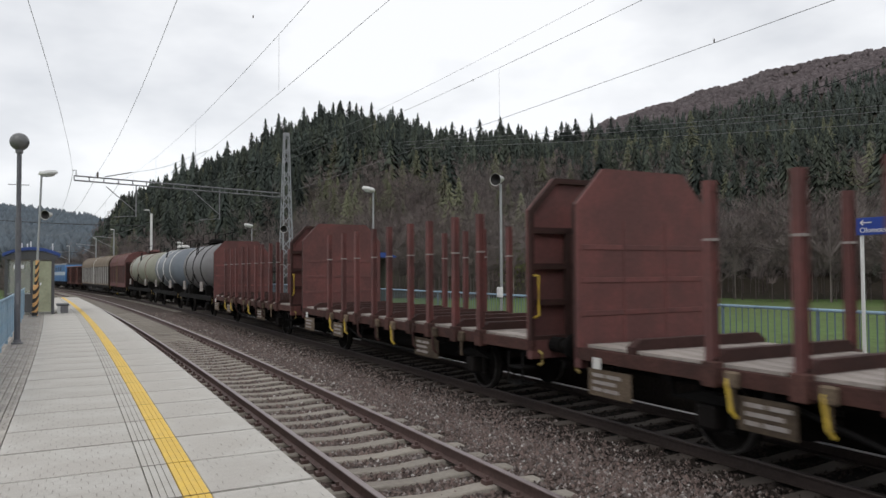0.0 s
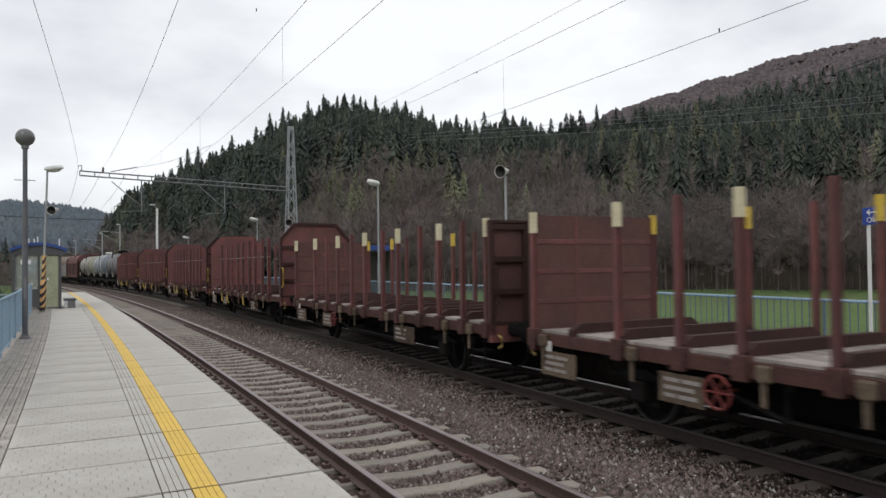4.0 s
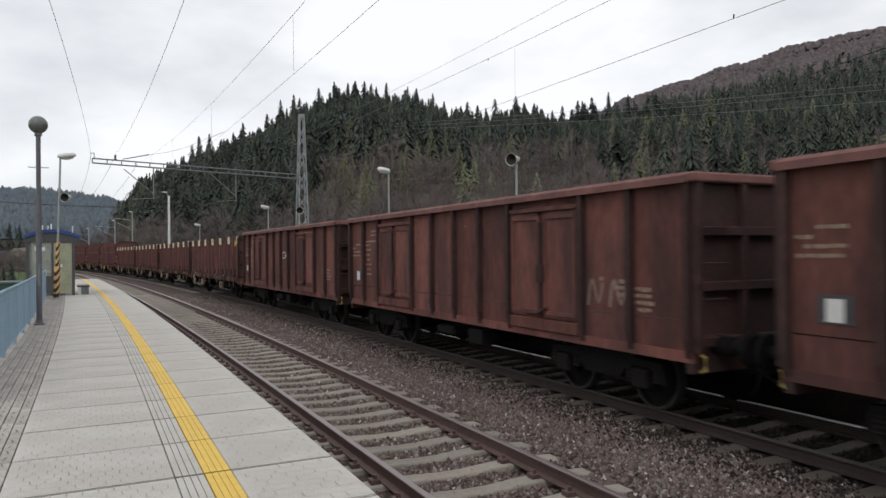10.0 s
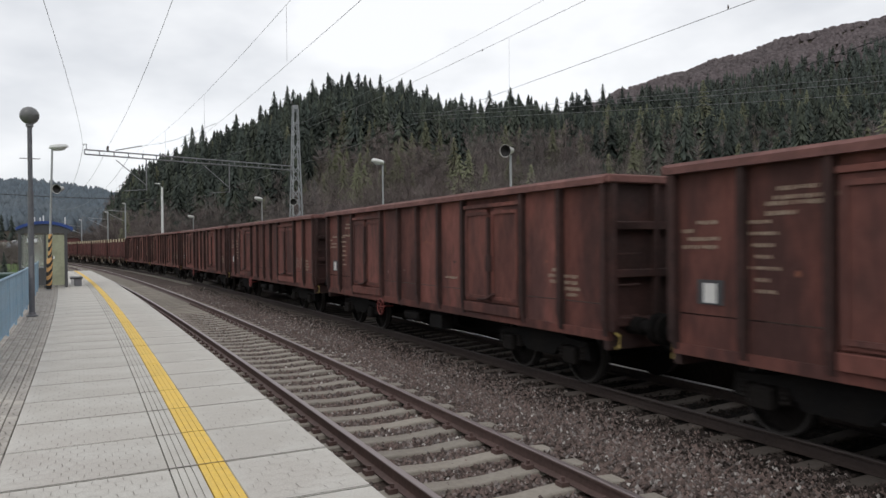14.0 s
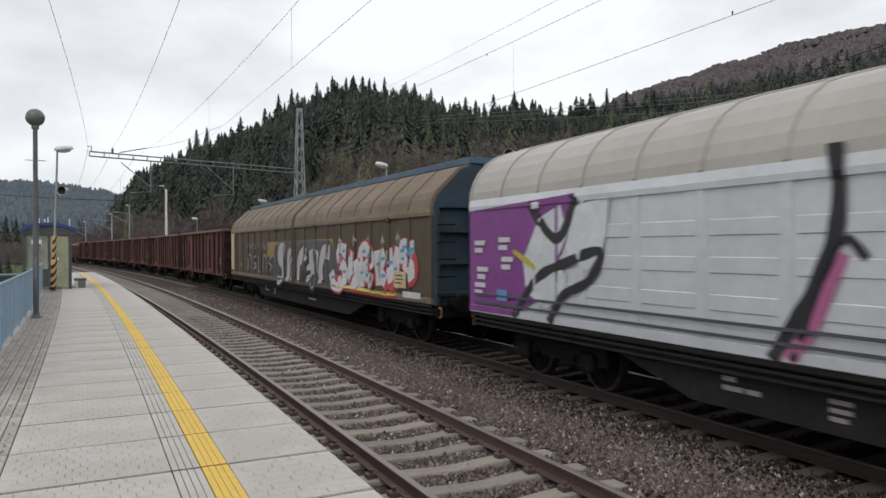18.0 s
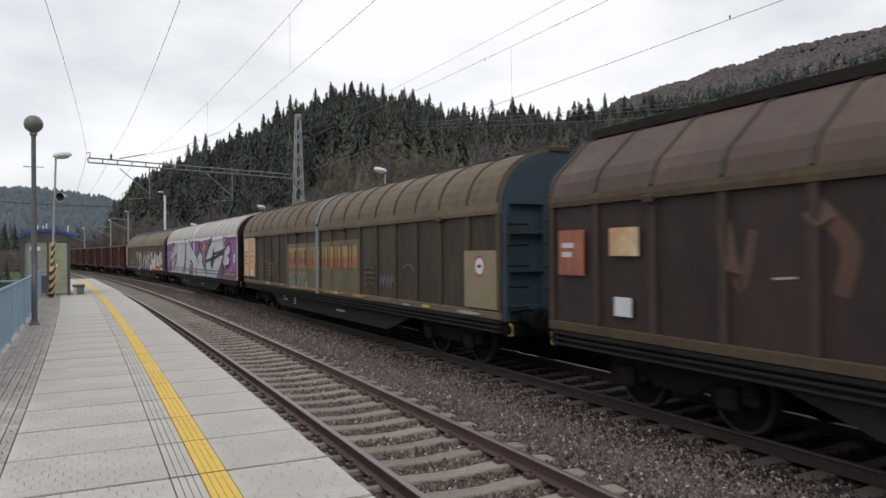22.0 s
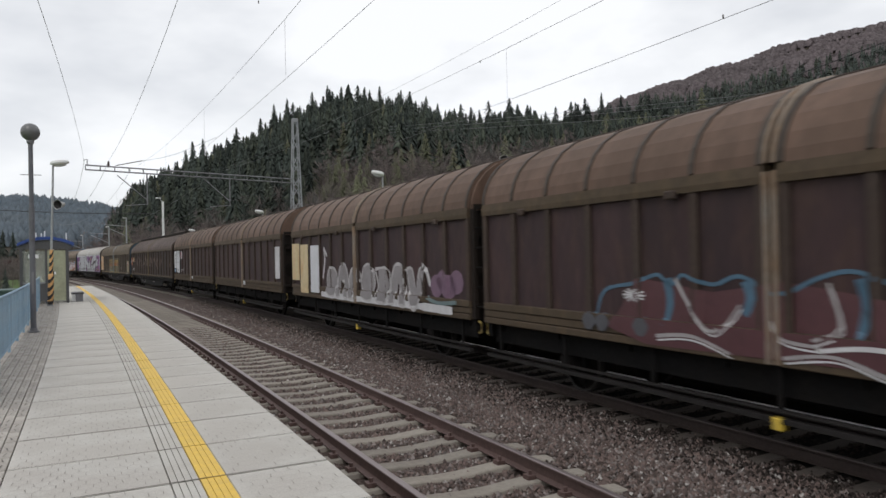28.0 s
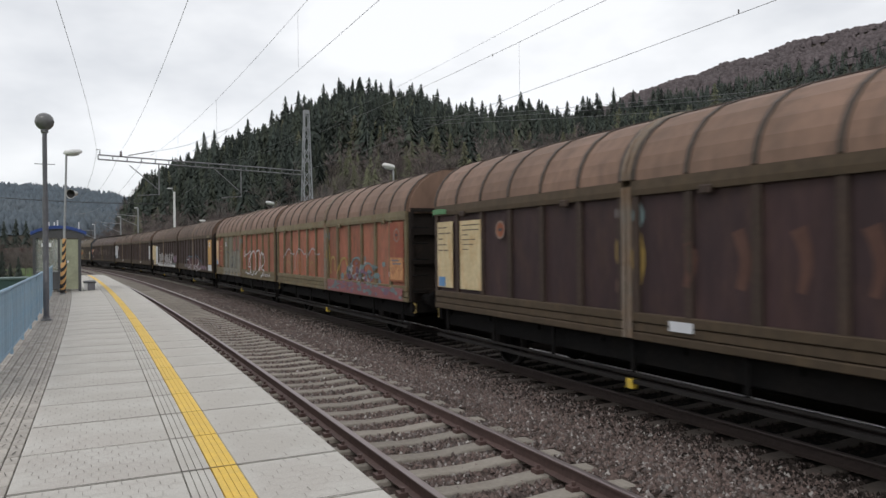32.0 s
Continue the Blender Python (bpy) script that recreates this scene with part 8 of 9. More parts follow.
    p.stroke([(9.3, 1.05), (9.65, 1.85), (11.7, 1.1)], 0.14, P_BLACK)
    p.stroke([(14.55, 1.88), (16.9, 2.1), (18.95, 2.32), (18.4, 1.75), (17.45, 1.06)], 0.17, P_BLACK)
    p.fill([(16.6, 2.72), (16.0, 2.1), (15.75, 1.7), (15.8, 1.45), (16.2, 1.6), (16.6, 2.1)], P_BLACK)
    p.stroke([(16.6, 2.28), (19.1, 2.48), (20.15, 2.82), (20.6, 2.76), (20.68, 2.42), (20.35, 2.25), (20.3, 2.0), (20.0, 1.68), (19.2, 1.62)], 0.17, P_BLACK)
    p.stroke([(19.1, 3.2), (19.05, 2.6)], 0.2, P_BLACK)
    p.stroke([(18.4, 1.75), (18.9, 1.6), (18.7, 1.06)], 0.28, P_BLACK)
    for k, (u, z) in enumerate(((13.9, 2.8), (14.1, 2.65), (13.8, 2.6), (10.1, 1.35))):
        p.blob(u, z, 0.22, 0.1, P_YELLOW, k)
    for k in range(8):
        p.stroke([(19.3 + 0.28 * k, 1.16), (19.35 + 0.28 * k, 1.3), (19.5 + 0.28 * k, 1.22)], 0.1, P_YELLOW)
    p.stroke([(1.7, 2.2), (2.2, 2.0), (2.4, 1.9)], 0.12, P_YELLOW)
    p.done("sprayed graffiti paint")
    for z in (1.36, 1.2):
        plate(w, "stripe", 0.3, 21.5, z, z + 0.04, -1.385, P_SLATE, "", f)
    plate(w, "tag", 1.15, 1.5, 1.3, 1.5, -1.384, M_BLUE_TAG, "small blue tag", f)
    for u, z in ((0.3, 2.4), (0.4, 1.9), (0.3, 1.6), (1.2, 2.45), (1.3, 2.1)):
        bars(w, u, z, -1.38, f, [(0.4,), (0.3,)], P_WHITE, 0.09, 0.05)
    pictogram(w, f, 21.3, 2.05, -1.375, 0.22, P_WHITE)

    # brown wagon with a faded maker's board across the middle
    w, f, wall = covered_wagon(-214.2, "brown covered wagon with a faded orange board", 21.75, False, "round", M_PANEL_BR, M_RIB_H3, M_COVER_OL, M_COVER_OL, M_BLUE_END, M_BLUESEAL, M_RIB_BR, 9, 0.08, M_COVERRIB, deep=0.05)
    for a, b in ((0.15, 1.15), (1.25, 2.25)):
        plate(w, "faded_board", a, b, 1.3, 2.95, -1.365, M_ORANGE_BOARD, "peeling orange and white board", f)
    bars(w, 0.3, 2.75, -1.375, f, [(0.5,), (0.6,), (0.4,)], P_WHITE, 0.06, 0.06)
    bars(w, 0.3, 2.35, -1.375, f, [(0.6,), (0.7,), (0.3,), (0.6,)], M_REDB, 0.035, 0.13)
    bars(w, 1.4, 2.4, -1.375, f, [(0.5,), (0.6,), (0.55,)], M_REDB, 0.035, 0.18)
    plate(w, "tag", 1.55, 1.85, 1.35, 1.6, -1.375, M_PALEW, "", f)
    p = Paint(w, f, wall)
    m_field = spray("faded_olive_field", (0.125, 0.103, 0.058))
    m_head = spray("board_gold", (0.36, 0.23, 0.07))
    m_foot = spray("board_orange", (0.34, 0.12, 0.04))
    p.fill([(7.1, 1.05), (7.1, 2.6), (14.6, 2.65), (14.6, 1.1)], m_field)
    p.fill([(7.35, 1.98), (7.35, 2.45), (14.25, 2.48), (14.25, 2.05)], m_head)
    p.fill([(7.35, 1.75), (7.35, 2.1), (14.25, 2.15), (14.25, 1.85)], m_foot)
    m_faded = spray("faded_black", (0.035, 0.028, 0.024))
    u = 7.5
    for k in range(11):
        h = 0.2 + 0.018 * k
        c = 2.12 + 0.005 * k
        for d, wd in ((0.0, 0.16), (0.27, 0.12)):
            p.stroke([(u + d, c - h), (u + d, c + h)], wd, m_faded)
        u += 0.61
    for k in range(5):
        p.stroke([(7.45 + 0.42 * k, 1.25), (7.5 + 0.42 * k, 1.62), (7.75 + 0.42 * k, 1.45), (7.7 + 0.42 * k, 1.22)], 0.11, spray("chalky_grey", (0.24, 0.22, 0.19)))
        p.blob(7.6 + 0.5 * k, 1.25, 0.2, 0.1, P_TEAL, k + 9)
    for k in range(7):
        if k < 4:
            p.stroke([(15.95 + 0.22 * k, 1.42), (16.0 + 0.22 * k, 1.7), (16.15 + 0.22 * k, 1.5)], 0.11, spray("dull_mauve", (0.125, 0.092, 0.11)))
        p.blob(8.5 + 1.0 * k, 1.12, 0.5, 0.05, P_OCHRE, k + 40)
    rnd4 = random.Random(14)
    m_smear = spray("khaki_smear", (0.105, 0.082, 0.045))
    for k in range(16):
        p.blob(rnd4.uniform(2.6, 21.0), rnd4.uniform(1.06, 1.13), rnd4.uniform(0.15, 0.5), rnd4.uniform(0.02, 0.05), (P_YELLOW, P_OCHRE, P_GREY, m_smear, P_ORANGE)[k % 5], k + 60)
    for u in (4.9, 15.25, 15.3):
        for j in range(4):
            p.stroke([(u - 0.4, 1.45 + 0.14 * j), (u, 1.47 + 0.14 * j), (u + 0.4, 1.44 + 0.14 * j)], 0.09, m_smear)
    for u in (3.6, 17.3):
        p.stroke([(u, 1.9), (u + 0.4, 2.0), (u + 0.7, 1.85)], 0.05, m_smear)
    p.done("faded painted board and tags")
    plate(w, "stain", 20.4, 21.6, 1.2, 2.3, -1.368, spray("pale_patch", (0.24, 0.20, 0.12)), "", f)
    pictogram(w, f, 21.0, 2.0, -1.376, 0.2)

    # dark brown wagon with ghost letters in faded orange
    w, f, wall = covered_wagon(-237.2, "dark brown covered wagon with ghostly orange graffiti", 21.75, False, "faceted", M_PANEL_GH, M_RIB_BR, M_BAND_OL, M_COVER_MV, M_BROWN_END, M_RIB_OL, M_BROWN_END, 9, 0.27, M_COVERRIB, deep=0.05)
    p = Paint(w, f, wall)
    for q, wd in (([(3.65, 2.6), (3.85, 1.85), (4.05, 2.5)], 0.2), ([(4.75, 2.75), (4.95, 2.6), (5.2, 2.3), (5.1, 1.8)], 0.3), ([(5.6, 2.45), (6.0, 2.38), (6.35, 2.25)], 0.28), ([(6.6, 1.7), (6.9, 2.35), (7.2, 2.3)], 0.3),
                  ([(7.8, 1.9), (8.25, 2.38), (8.55, 1.95)], 0.34), ([(8.67, 2.25), (8.95, 2.7), (9.0, 2.3)], 0.26), ([(9.25, 1.72), (9.65, 2.4), (9.7, 1.8)], 0.34), ([(9.9, 1.8), (10.0, 2.32), (10.3, 2.22), (10.15, 1.9)], 0.36),
                  ([(10.35, 1.95), (10.6, 2.05), (11.0, 2.4)], 0.22), ([(10.95, 1.92), (11.2, 1.95)], 0.3), ([(11.25, 1.8), (11.42, 2.3), (11.83, 2.45), (12.3, 2.3), (12.5, 1.8)], 0.42),
                  ([(13.2, 1.7), (13.5, 2.4), (14.0, 2.2)], 0.36), ([(14.6, 1.8), (14.9, 2.35), (15.4, 2.1), (15.1, 1.6)], 0.34), ([(16.3, 1.8), (16.6, 2.3), (17.2, 2.2)], 0.3)):
        p.stroke(q, wd, P_ORANGE, 0.25)
    for k in range(3):
        p.stroke([(4.3 + 3.1 * k, 1.95), (4.6 + 3.1 * k, 1.97)], 0.04, P_GREY)
    p.done("faded graffiti paint")
    plate(w, "board", 0.35, 1.0, 1.9, 2.6, -1.37, M_PANEL_OR, "rusty data board", f)
    plate(w, "board", 1.6, 2.2, 2.2, 2.6, -1.37, M_ORANGE_BOARD, "", f)
    plate(w, "tag", 1.7, 2.05, 1.35, 1.62, -1.37, M_PALEW, "white paper tag", f)
    bars(w, 0.45, 2.4, -1.38, f, [(0.3,), (0.25,)], P_WHITE, 0.08, 0.06)
    pictogram(w, f, 21.0, 1.95, -1.37, 0.17, M_BAND_OL, P_SCUFF)

    # twin wagons
    tw = 12.75
    grp = "coupled twin covered wagons"

    def dark(off, label):
        return covered_wagon(off, label, tw, True, "round", M_PANEL_RD, M_RIB_BR, M_BAND_OL, M_COVER_BR, M_BROWN_END, M_RUSTSEAL, M_RIB_BR, 6, 0.03, M_COVERRIB, grp, 0.055)

    def red(off, label):
        return covered_wagon(off, label, tw, True, "round", M_PANEL_OR, M_RIB_OL, M_BAND_GR, M_COVER_RD, M_BROWN_END, M_RUSTSEAL, M_RIB_BR, 6, 0.03, M_COVERRIB, grp, 0.055)
    w, f, wall = dark(-259.95, "dark brown covered wagon with white data boards")
    a = plate(w, "data_board", 0.28, 1.1, 1.75, 2.87, -1.372, M_PALEW, "white data board", f)
    b = plate(w, "data_board", 1.3, 2.35, 1.45, 2.9, -1.372, M_PALEW, "white data board", f)
    small_print(w, 0.34, 2.73, -1.38, f, [(0.25, 0.2), (0.0, 0.62), (0.0, 0.2)], M_PRINT, 0.05, 0.055, 11)
    small_print(w, 0.36, 2.40, -1.38, f, [(0.0, 0.24), (0.0, 0.24), (0.0, 0.24), (0.0, 0.24), (0.0, 0.6)], M_PRINT, 0.03, 0.045, 12)
    small_print(w, 0.70, 2.40, -1.38, f, [(0.05, 0.25), (0.05, 0.25), (0.0, 0.3), (0.05, 0.25)], M_PRINT, 0.04, 0.045, 13)
    small_print(w, 0.4, 1.97, -1.38, f, [(0.0, 0.05), (0.0, 0.05)], M_PRINT, 0.05, 0.02, 14)
    small_print(w, 0.62, 1.98, -1.38, f, [(0.0, 0.13), (0.0, 0.13)], M_PRINT, 0.05, 0.02, 15)
    small_print(w, 1.4, 2.82, -1.38, f, [(0.0, 0.85), (0.0, 0.85), (0.02, 0.3)], M_PRINT, 0.03, 0.035, 16)
    part("ruled_line", box(bmesh.new(), -1.382, -1.376, f - 2.25, f - 1.38, 2.595, 2.607), M_PRINT, w)
    small_print(w, 1.5, 2.52, -1.38, f, [(0.0, 0.2), (0.0, 0.6), (0.0, 0.12)], M_PRINT, 0.022, 0.055, 17)
    small_print(w, 1.5, 2.21, -1.38, f, [(0.0, 0.2), (0.0, 0.55)], M_PRINT, 0.022, 0.05, 18)
    small_print(w, 1.62, 1.66, -1.38, f, [(0.0, 0.5), (0.0, 0.45)], M_PRINT, 0.025, 0.04, 19)
    plate(w, "tag", 0.4, 0.73, 1.48, 1.7, -1.372, M_BLUE_TAG, "small blue tag", f)
    small_print(w, 0.44, 1.65, -1.38, f, [(0.0, 0.12), (0.12, 0.14), (0.0, 0.14)], M_PALEW, 0.035, 0.02, 20)
    plate(w, "sign_board", 2.8, 3.3, 2.37, 2.82, -1.366, M_PALEW, "", f)
    pictogram(w, f, 3.05, 2.6, -1.376, 0.2)
    p = Paint(w, f, wall)
    for q in ([(2.68, 1.68), (2.58, 1.6), (2.66, 1.51), (2.76, 1.6), (2.68, 1.68)], [(2.88, 1.67), (2.8, 1.6), (2.88, 1.52)], [(2.95, 1.6), (3.02, 1.53)], [(3.08, 1.5), (3.1, 1.7), (3.2, 1.52), (3.24, 1.71)],
              [(3.38, 1.7), (3.29, 1.62), (3.36, 1.5)], [(3.29, 1.6), (3.38, 1.6)], [(3.42, 1.7), (3.58, 1.71), (3.42, 1.52), (3.6, 1.5)]):
        p.stroke(q, 0.06, P_GREY)
    p.done("small white tag paint")
    plate(w, "tag", 6.75, 7.05, 1.15, 1.3, -1.38, M_PALEW, "", f)
    w, f, wall = dark(-273.2, "dark brown covered wagon with dusty walls")
    plate(w, "tag", 6.6, 6.9, 1.14, 1.3, -1.38, M_PALEW, "", f)
    plate(w, "tag", 11.9, 12.5, 1.5, 2.7, -1.37, P_WHITE, "white data board", f)
    w, f, wall = dark(-287.15, "dark brown covered wagon with white bubble graffiti")
    plate(w, "faded_board", 0.15, 1.0, 1.5, 2.75, -1.37, M_CREAMB, "peeling cream board", f)
    plate(w, "faded_board", 1.15, 2.0, 1.1, 2.7, -1.37, M_CREAMB, "peeling cream board", f)
    plate(w, "faded_board", 2.3, 3.15, 1.15, 2.65, -1.37, M_PALEW, "white data board", f)
    p = Paint(w, f, wall)
    p.stroke([(3.4, 1.14), (6, 1.12), (9, 1.14), (12, 1.12)], 0.2, P_WHITE)
    for k in range(7):
        p.bubble(3.8 + 0.98 * k, 4.75 + 0.98 * k, 1.12, 1.95 + 0.1 * (k % 2), ("drop", "arch", "bow", "drop", "pillar", "arch", "wedge")[k], spray("hazy_grey", (0.26, 0.24, 0.245)), P_PALE, 0.09)
    p.stroke([(3.4, 1.6), (3.6, 2.2), (3.5, 2.55), (3.8, 2.3)], 0.1, P_WHITE)
    p.stroke([(10.4, 1.5), (10.6, 2.05), (10.9, 1.6)], 0.12, P_WHITE)
    for k in range(4):
        p.blob(11.2 + 0.3 * k, 1.6 + 0.1 * (k % 2), 0.3, 0.25, P_MAUVE, k)
    p.stroke([(10.8, 1.35), (11.4, 1.25), (12.2, 1.3)], 0.1, P_TEAL)
    p.done("white sprayed graffiti")
    w, f, wall = dark(-300.25, "dark brown covered wagon with blue-edged graffiti and amber board")
    p = Paint(w, f, wall)
    m_wine = spray("wine", (0.085, 0.03, 0.035))
    p.fill([(3.6, 1.2), (4.2, 1.9), (5.5, 1.75), (6.5, 1.9), (7.6, 1.75), (9.0, 1.5), (9.4, 1.1), (4.4, 1.02)], m_wine)
    m_sky = spray("sky_blue", (0.065, 0.135, 0.20))
    p.stroke([(3.3, 1.3), (3.5, 1.7), (4.1, 1.82), (4.6, 1.95), (4.8, 1.78), (5.0, 1.95), (5.5, 1.84), (5.9, 1.95), (6.4, 1.76), (6.9, 1.95), (7.25, 2.02), (7.6, 1.92), (8.2, 1.75), (8.8, 1.6), (9.4, 1.2)], 0.06, m_sky)
    for u, z0, z1 in ((4.75, 1.3, 1.9), (6.0, 1.5, 1.9), (7.35, 1.35, 1.95), (8.5, 1.3, 1.65)):
        p.stroke([(u, z1), (u + 0.05, 0.5 * (z0 + z1)), (u - 0.04, z0)], 0.20, m_sky, 0.6)
    for u in (3.2, 3.5, 4.3, 9.2):
        p.blob(u, 1.25, 0.16, 0.14, P_SLATE, int(u * 10))
    for q in ([(4.9, 1.9), (5.15, 1.55), (5.55, 1.28), (5.9, 1.62)], [(6.3, 1.62), (6.45, 1.3), (6.95, 1.24)], [(7.0, 1.9), (7.12, 1.45), (6.85, 1.3)], [(7.75, 1.8), (7.9, 1.4), (8.35, 1.3)], [(6.5, 1.08), (7.1, 1.16), (7.7, 1.02), (8.3, 1.1)], [(4.6, 1.15), (5.2, 1.2), (5.8, 1.05)]):
        p.stroke(q, 0.055, P_GREY, 0.2)
        p.stroke([(x + 0.03, z - 0.05) for x, z in q], 0.025, P_WHITE, 0.2)
    for u, z in ((4.12, 1.66), (8.2, 1.45)):
        for k in range(6):
            a = 0.5236 * k
            p.stroke([(u - 0.22 * math.cos(a), z - 0.10 * math.sin(a)), (u + 0.22 * math.cos(a), z + 0.10 * math.sin(a))], 0.03, P_WHITE)
        p.blob(u, z, 0.08, 0.07, P_WHITE, 3)
    p.stroke([(6.9, 1.2), (7.6, 1.28), (8.6, 1.1), (9.4, 1.25)], 0.06, P_WHITE)
    for k in range(5):
        p.blob(9.4 + 0.35 * k, 1.2 + 0.08 * (k % 2), 0.25, 0.1, P_MAUVE, k)
    p.done("blue and wine-red graffiti paint")
    plate(w, "board", 11.55, 12.45, 1.45, 2.88, -1.372, M_AMBER, "amber board with a white disc", f)
    plate(w, "board", 11.5, 12.5, 1.08, 1.42, -1.378, M_PALEW, "white patch", f)
    pictogram(w, f, 12.0, 2.6, -1.38, 0.17, P_WHITE)
    plate(w, "board", 11.2, 11.9, 3.02, 3.14, -1.385, M_BAND_GR, "", f)
    w, f, wall = red(-314.0, "red-brown covered wagon with olive frames and white graffiti")
    plate(w, "board", 0.2, 0.85, 1.5, 2.8, -1.372, M_ORANGE_BOARD, "peeling board", f)
    plate(w, "board", 1.15, 2.05, 1.45, 2.78, -1.372, M_REDB, "rust-red board", f)
    plate(w, "tag", 0.3, 0.65, 1.5, 1.72, -1.38, M_BLUE_TAG, "small blue tag", f)
    bars(w, 1.3, 2.5, -1.38, f, [(0.5,), (0.5,), (0.3,)], P_OCHRE, 0.05, 0.18)
    p = Paint(w, f, wall)
    p.fill([(2.15, 1.0), (2.15, 2.95), (6.3, 2.95), (6.3, 1.0)], spray("olive_wash", (0.150, 0.137, 0.092)))
    p.fill([(4.35, 2.05), (4.35, 2.95), (5.75, 2.95), (5.75, 2.15)], spray("red_wash", (0.21, 0.075, 0.05)))
    m_let = spray("dull_grey_olive", (0.185, 0.175, 0.14))
    p.fill([(2.35, 1.02), (2.4, 2.0), (2.8, 2.2), (3.6, 1.95), (3.9, 2.25), (4.7, 2.2), (5.2, 2.25), (6.0, 2.2), (6.3, 1.5), (6.3, 1.02)], m_let)
    for q in ([(2.33, 1.35), (2.36, 2.0), (2.75, 2.2), (3.3, 2.15), (3.65, 1.85), (3.75, 1.1)], [(3.8, 2.2), (4.3, 2.28), (4.8, 2.1), (4.95, 1.7), (4.75, 1.5), (5.05, 1.2), (4.95, 1.02)], [(5.1, 2.25), (5.7, 2.25), (6.05, 2.0), (5.8, 1.75), (6.25, 1.4), (6.2, 1.02)], [(4.05, 1.9), (4.45, 1.9), (4.4, 1.65)], [(2.6, 1.02), (3.1, 1.1), (3.6, 1.02)]):
        p.stroke(q, 0.075, P_SLATE, 0.2)
    for j in range(14):
        p.blob(2.3 + 0.28 * j, 1.05 + 0.05 * (j % 3), 0.13, 0.04, (P_GREY, P_OCHRE, P_SOOT)[j % 3], j + 70)
    p.stroke([(2.8, 1.3), (2.95, 1.7), (3.2, 1.5)], 0.09, P_SLATE)
    p.stroke([(4.2, 1.35), (4.5, 1.75), (4.6, 1.4)], 0.09, P_SLATE)
    p.stroke([(7.15, 2.25), (6.95, 2.05), (7.2, 1.95), (7.3, 2.2), (7.5, 2.05), (8.4, 2.2), (7.8, 1.55), (8.5, 1.5), (8.4, 1.2), (7.6, 1.25)], 0.075, P_WHITE)
    p.stroke([(8.5, 1.4), (8.6, 2.1), (9.0, 2.2), (9.3, 1.9), (9.2, 1.3), (8.8, 1.15), (8.5, 1.4)], 0.075, P_WHITE)
    p.stroke([(9.5, 1.9), (9.6, 2.2), (10.0, 2.2), (10.1, 1.7), (9.8, 1.3), (9.4, 1.2)], 0.075, P_WHITE)
    p.stroke([(10.1, 1.3), (10.2, 2.05), (10.6, 2.15), (10.9, 1.8), (10.6, 1.5), (10.9, 1.3), (10.5, 1.1)], 0.075, P_WHITE)
    p.stroke([(7.9, 1.9), (8.1, 1.7)], 0.06, P_WHITE)
    for k in range(4):
        p.stroke([(10.8 + 0.35 * k, 1.16), (10.9 + 0.35 * k, 1.26), (11.0 + 0.35 * k, 1.15)], 0.06, P_WHITE)
    rust_at_seal(p, f)
    p.done("white outlined graffiti")
    pictogram(w, f, 2.9, 2.58, -1.38, 0.17, P_RUST)
    w, f, wall = red(-326.95, "red-brown covered wagon with teal and pink graffiti")
    p = Paint(w, f, wall)
    for u in (1.0, 2.5, 4.1):
        p.stroke([(u, 1.5), (u + 0.1, 2.0), (u + 0.65, 2.3), (u + 1.25, 2.1), (u + 1.5, 2.15)], 0.08, P_GREY, 0.3)
        p.blob(u + 0.7, 1.75, 0.42, 0.36, spray("warm_orange", (0.27, 0.105, 0.05)), int(u * 7))
        p.stroke([(u + 0.4, 1.75), (u + 0.6, 1.85), (u + 0.8, 1.72)], 0.05, P_OCHRE)
    m_pink = spray("faded_rose", (0.25, 0.09, 0.09))
    p.fill([(6.6, 1.0), (6.6, 1.34), (12.5, 1.3), (12.5, 1.0)], m_pink)
    rnd2 = random.Random(8)
    for k in range(64):
        u = 9.5 + rnd2.gauss(0, 0.75)
        p.blob(u, min(2.0, 1.62 + rnd2.gauss(0, 0.17)), rnd2.uniform(0.05, 0.15), rnd2.uniform(0.04, 0.11), (P_TEAL, P_MAUVE, P_TEAL, P_GREY)[k % 4], k + 3)
        p.blob(rnd2.uniform(6.7, 12.4), rnd2.uniform(1.04, 1.3), rnd2.uniform(0.08, 0.2), rnd2.uniform(0.025, 0.06), (P_TEAL, P_OCHRE, P_MAUVE, P_TEAL)[k % 4], k + 90)
    p.stroke([(6.75, 1.5), (6.8, 1.95), (7.1, 2.0), (7.15, 1.6)], 0.1, P_OCHRE)
    p.stroke([(7.5, 1.5), (7.7, 1.9), (8.1, 2.0), (8.3, 1.7), (8.0, 1.5)], 0.09, P_OCHRE)
    p.stroke([(8.5, 1.5), (8.8, 1.95), (9.3, 2.0), (9.6, 1.8), (10.1, 1.88), (10.6, 1.6)], 0.09, P_TEAL, 0.4)
    rust_at_seal(p, f)
    p.done("faded colourful graffiti")
    plate(w, "board", 11.7, 12.55, 1.45, 2.92, -1.372, M_REDB, "rust-red board", f)
    plate(w, "board", 11.72, 12.53, 1.5, 2.05, -1.378, mat("peeling_orange_patch", (0.50, 0.25, 0.11), 0.8, var=0.25, scale=3, dirt=(0.22, 0.085, 0.05), dirt_amount=0.9, dirt_scale=4, bump=0.2, bump_scale=20), "peeling orange patch", f)
    pictogram(w, f, 12.15, 2.6, -1.38, 0.17, P_SCUFF, M_REDB)
    small_print(w, 11.8, 2.0, -1.384, f, [(0.0, 0.5), (0.1, 0.5)], M_PRINT, 0.05, 0.03, 31)
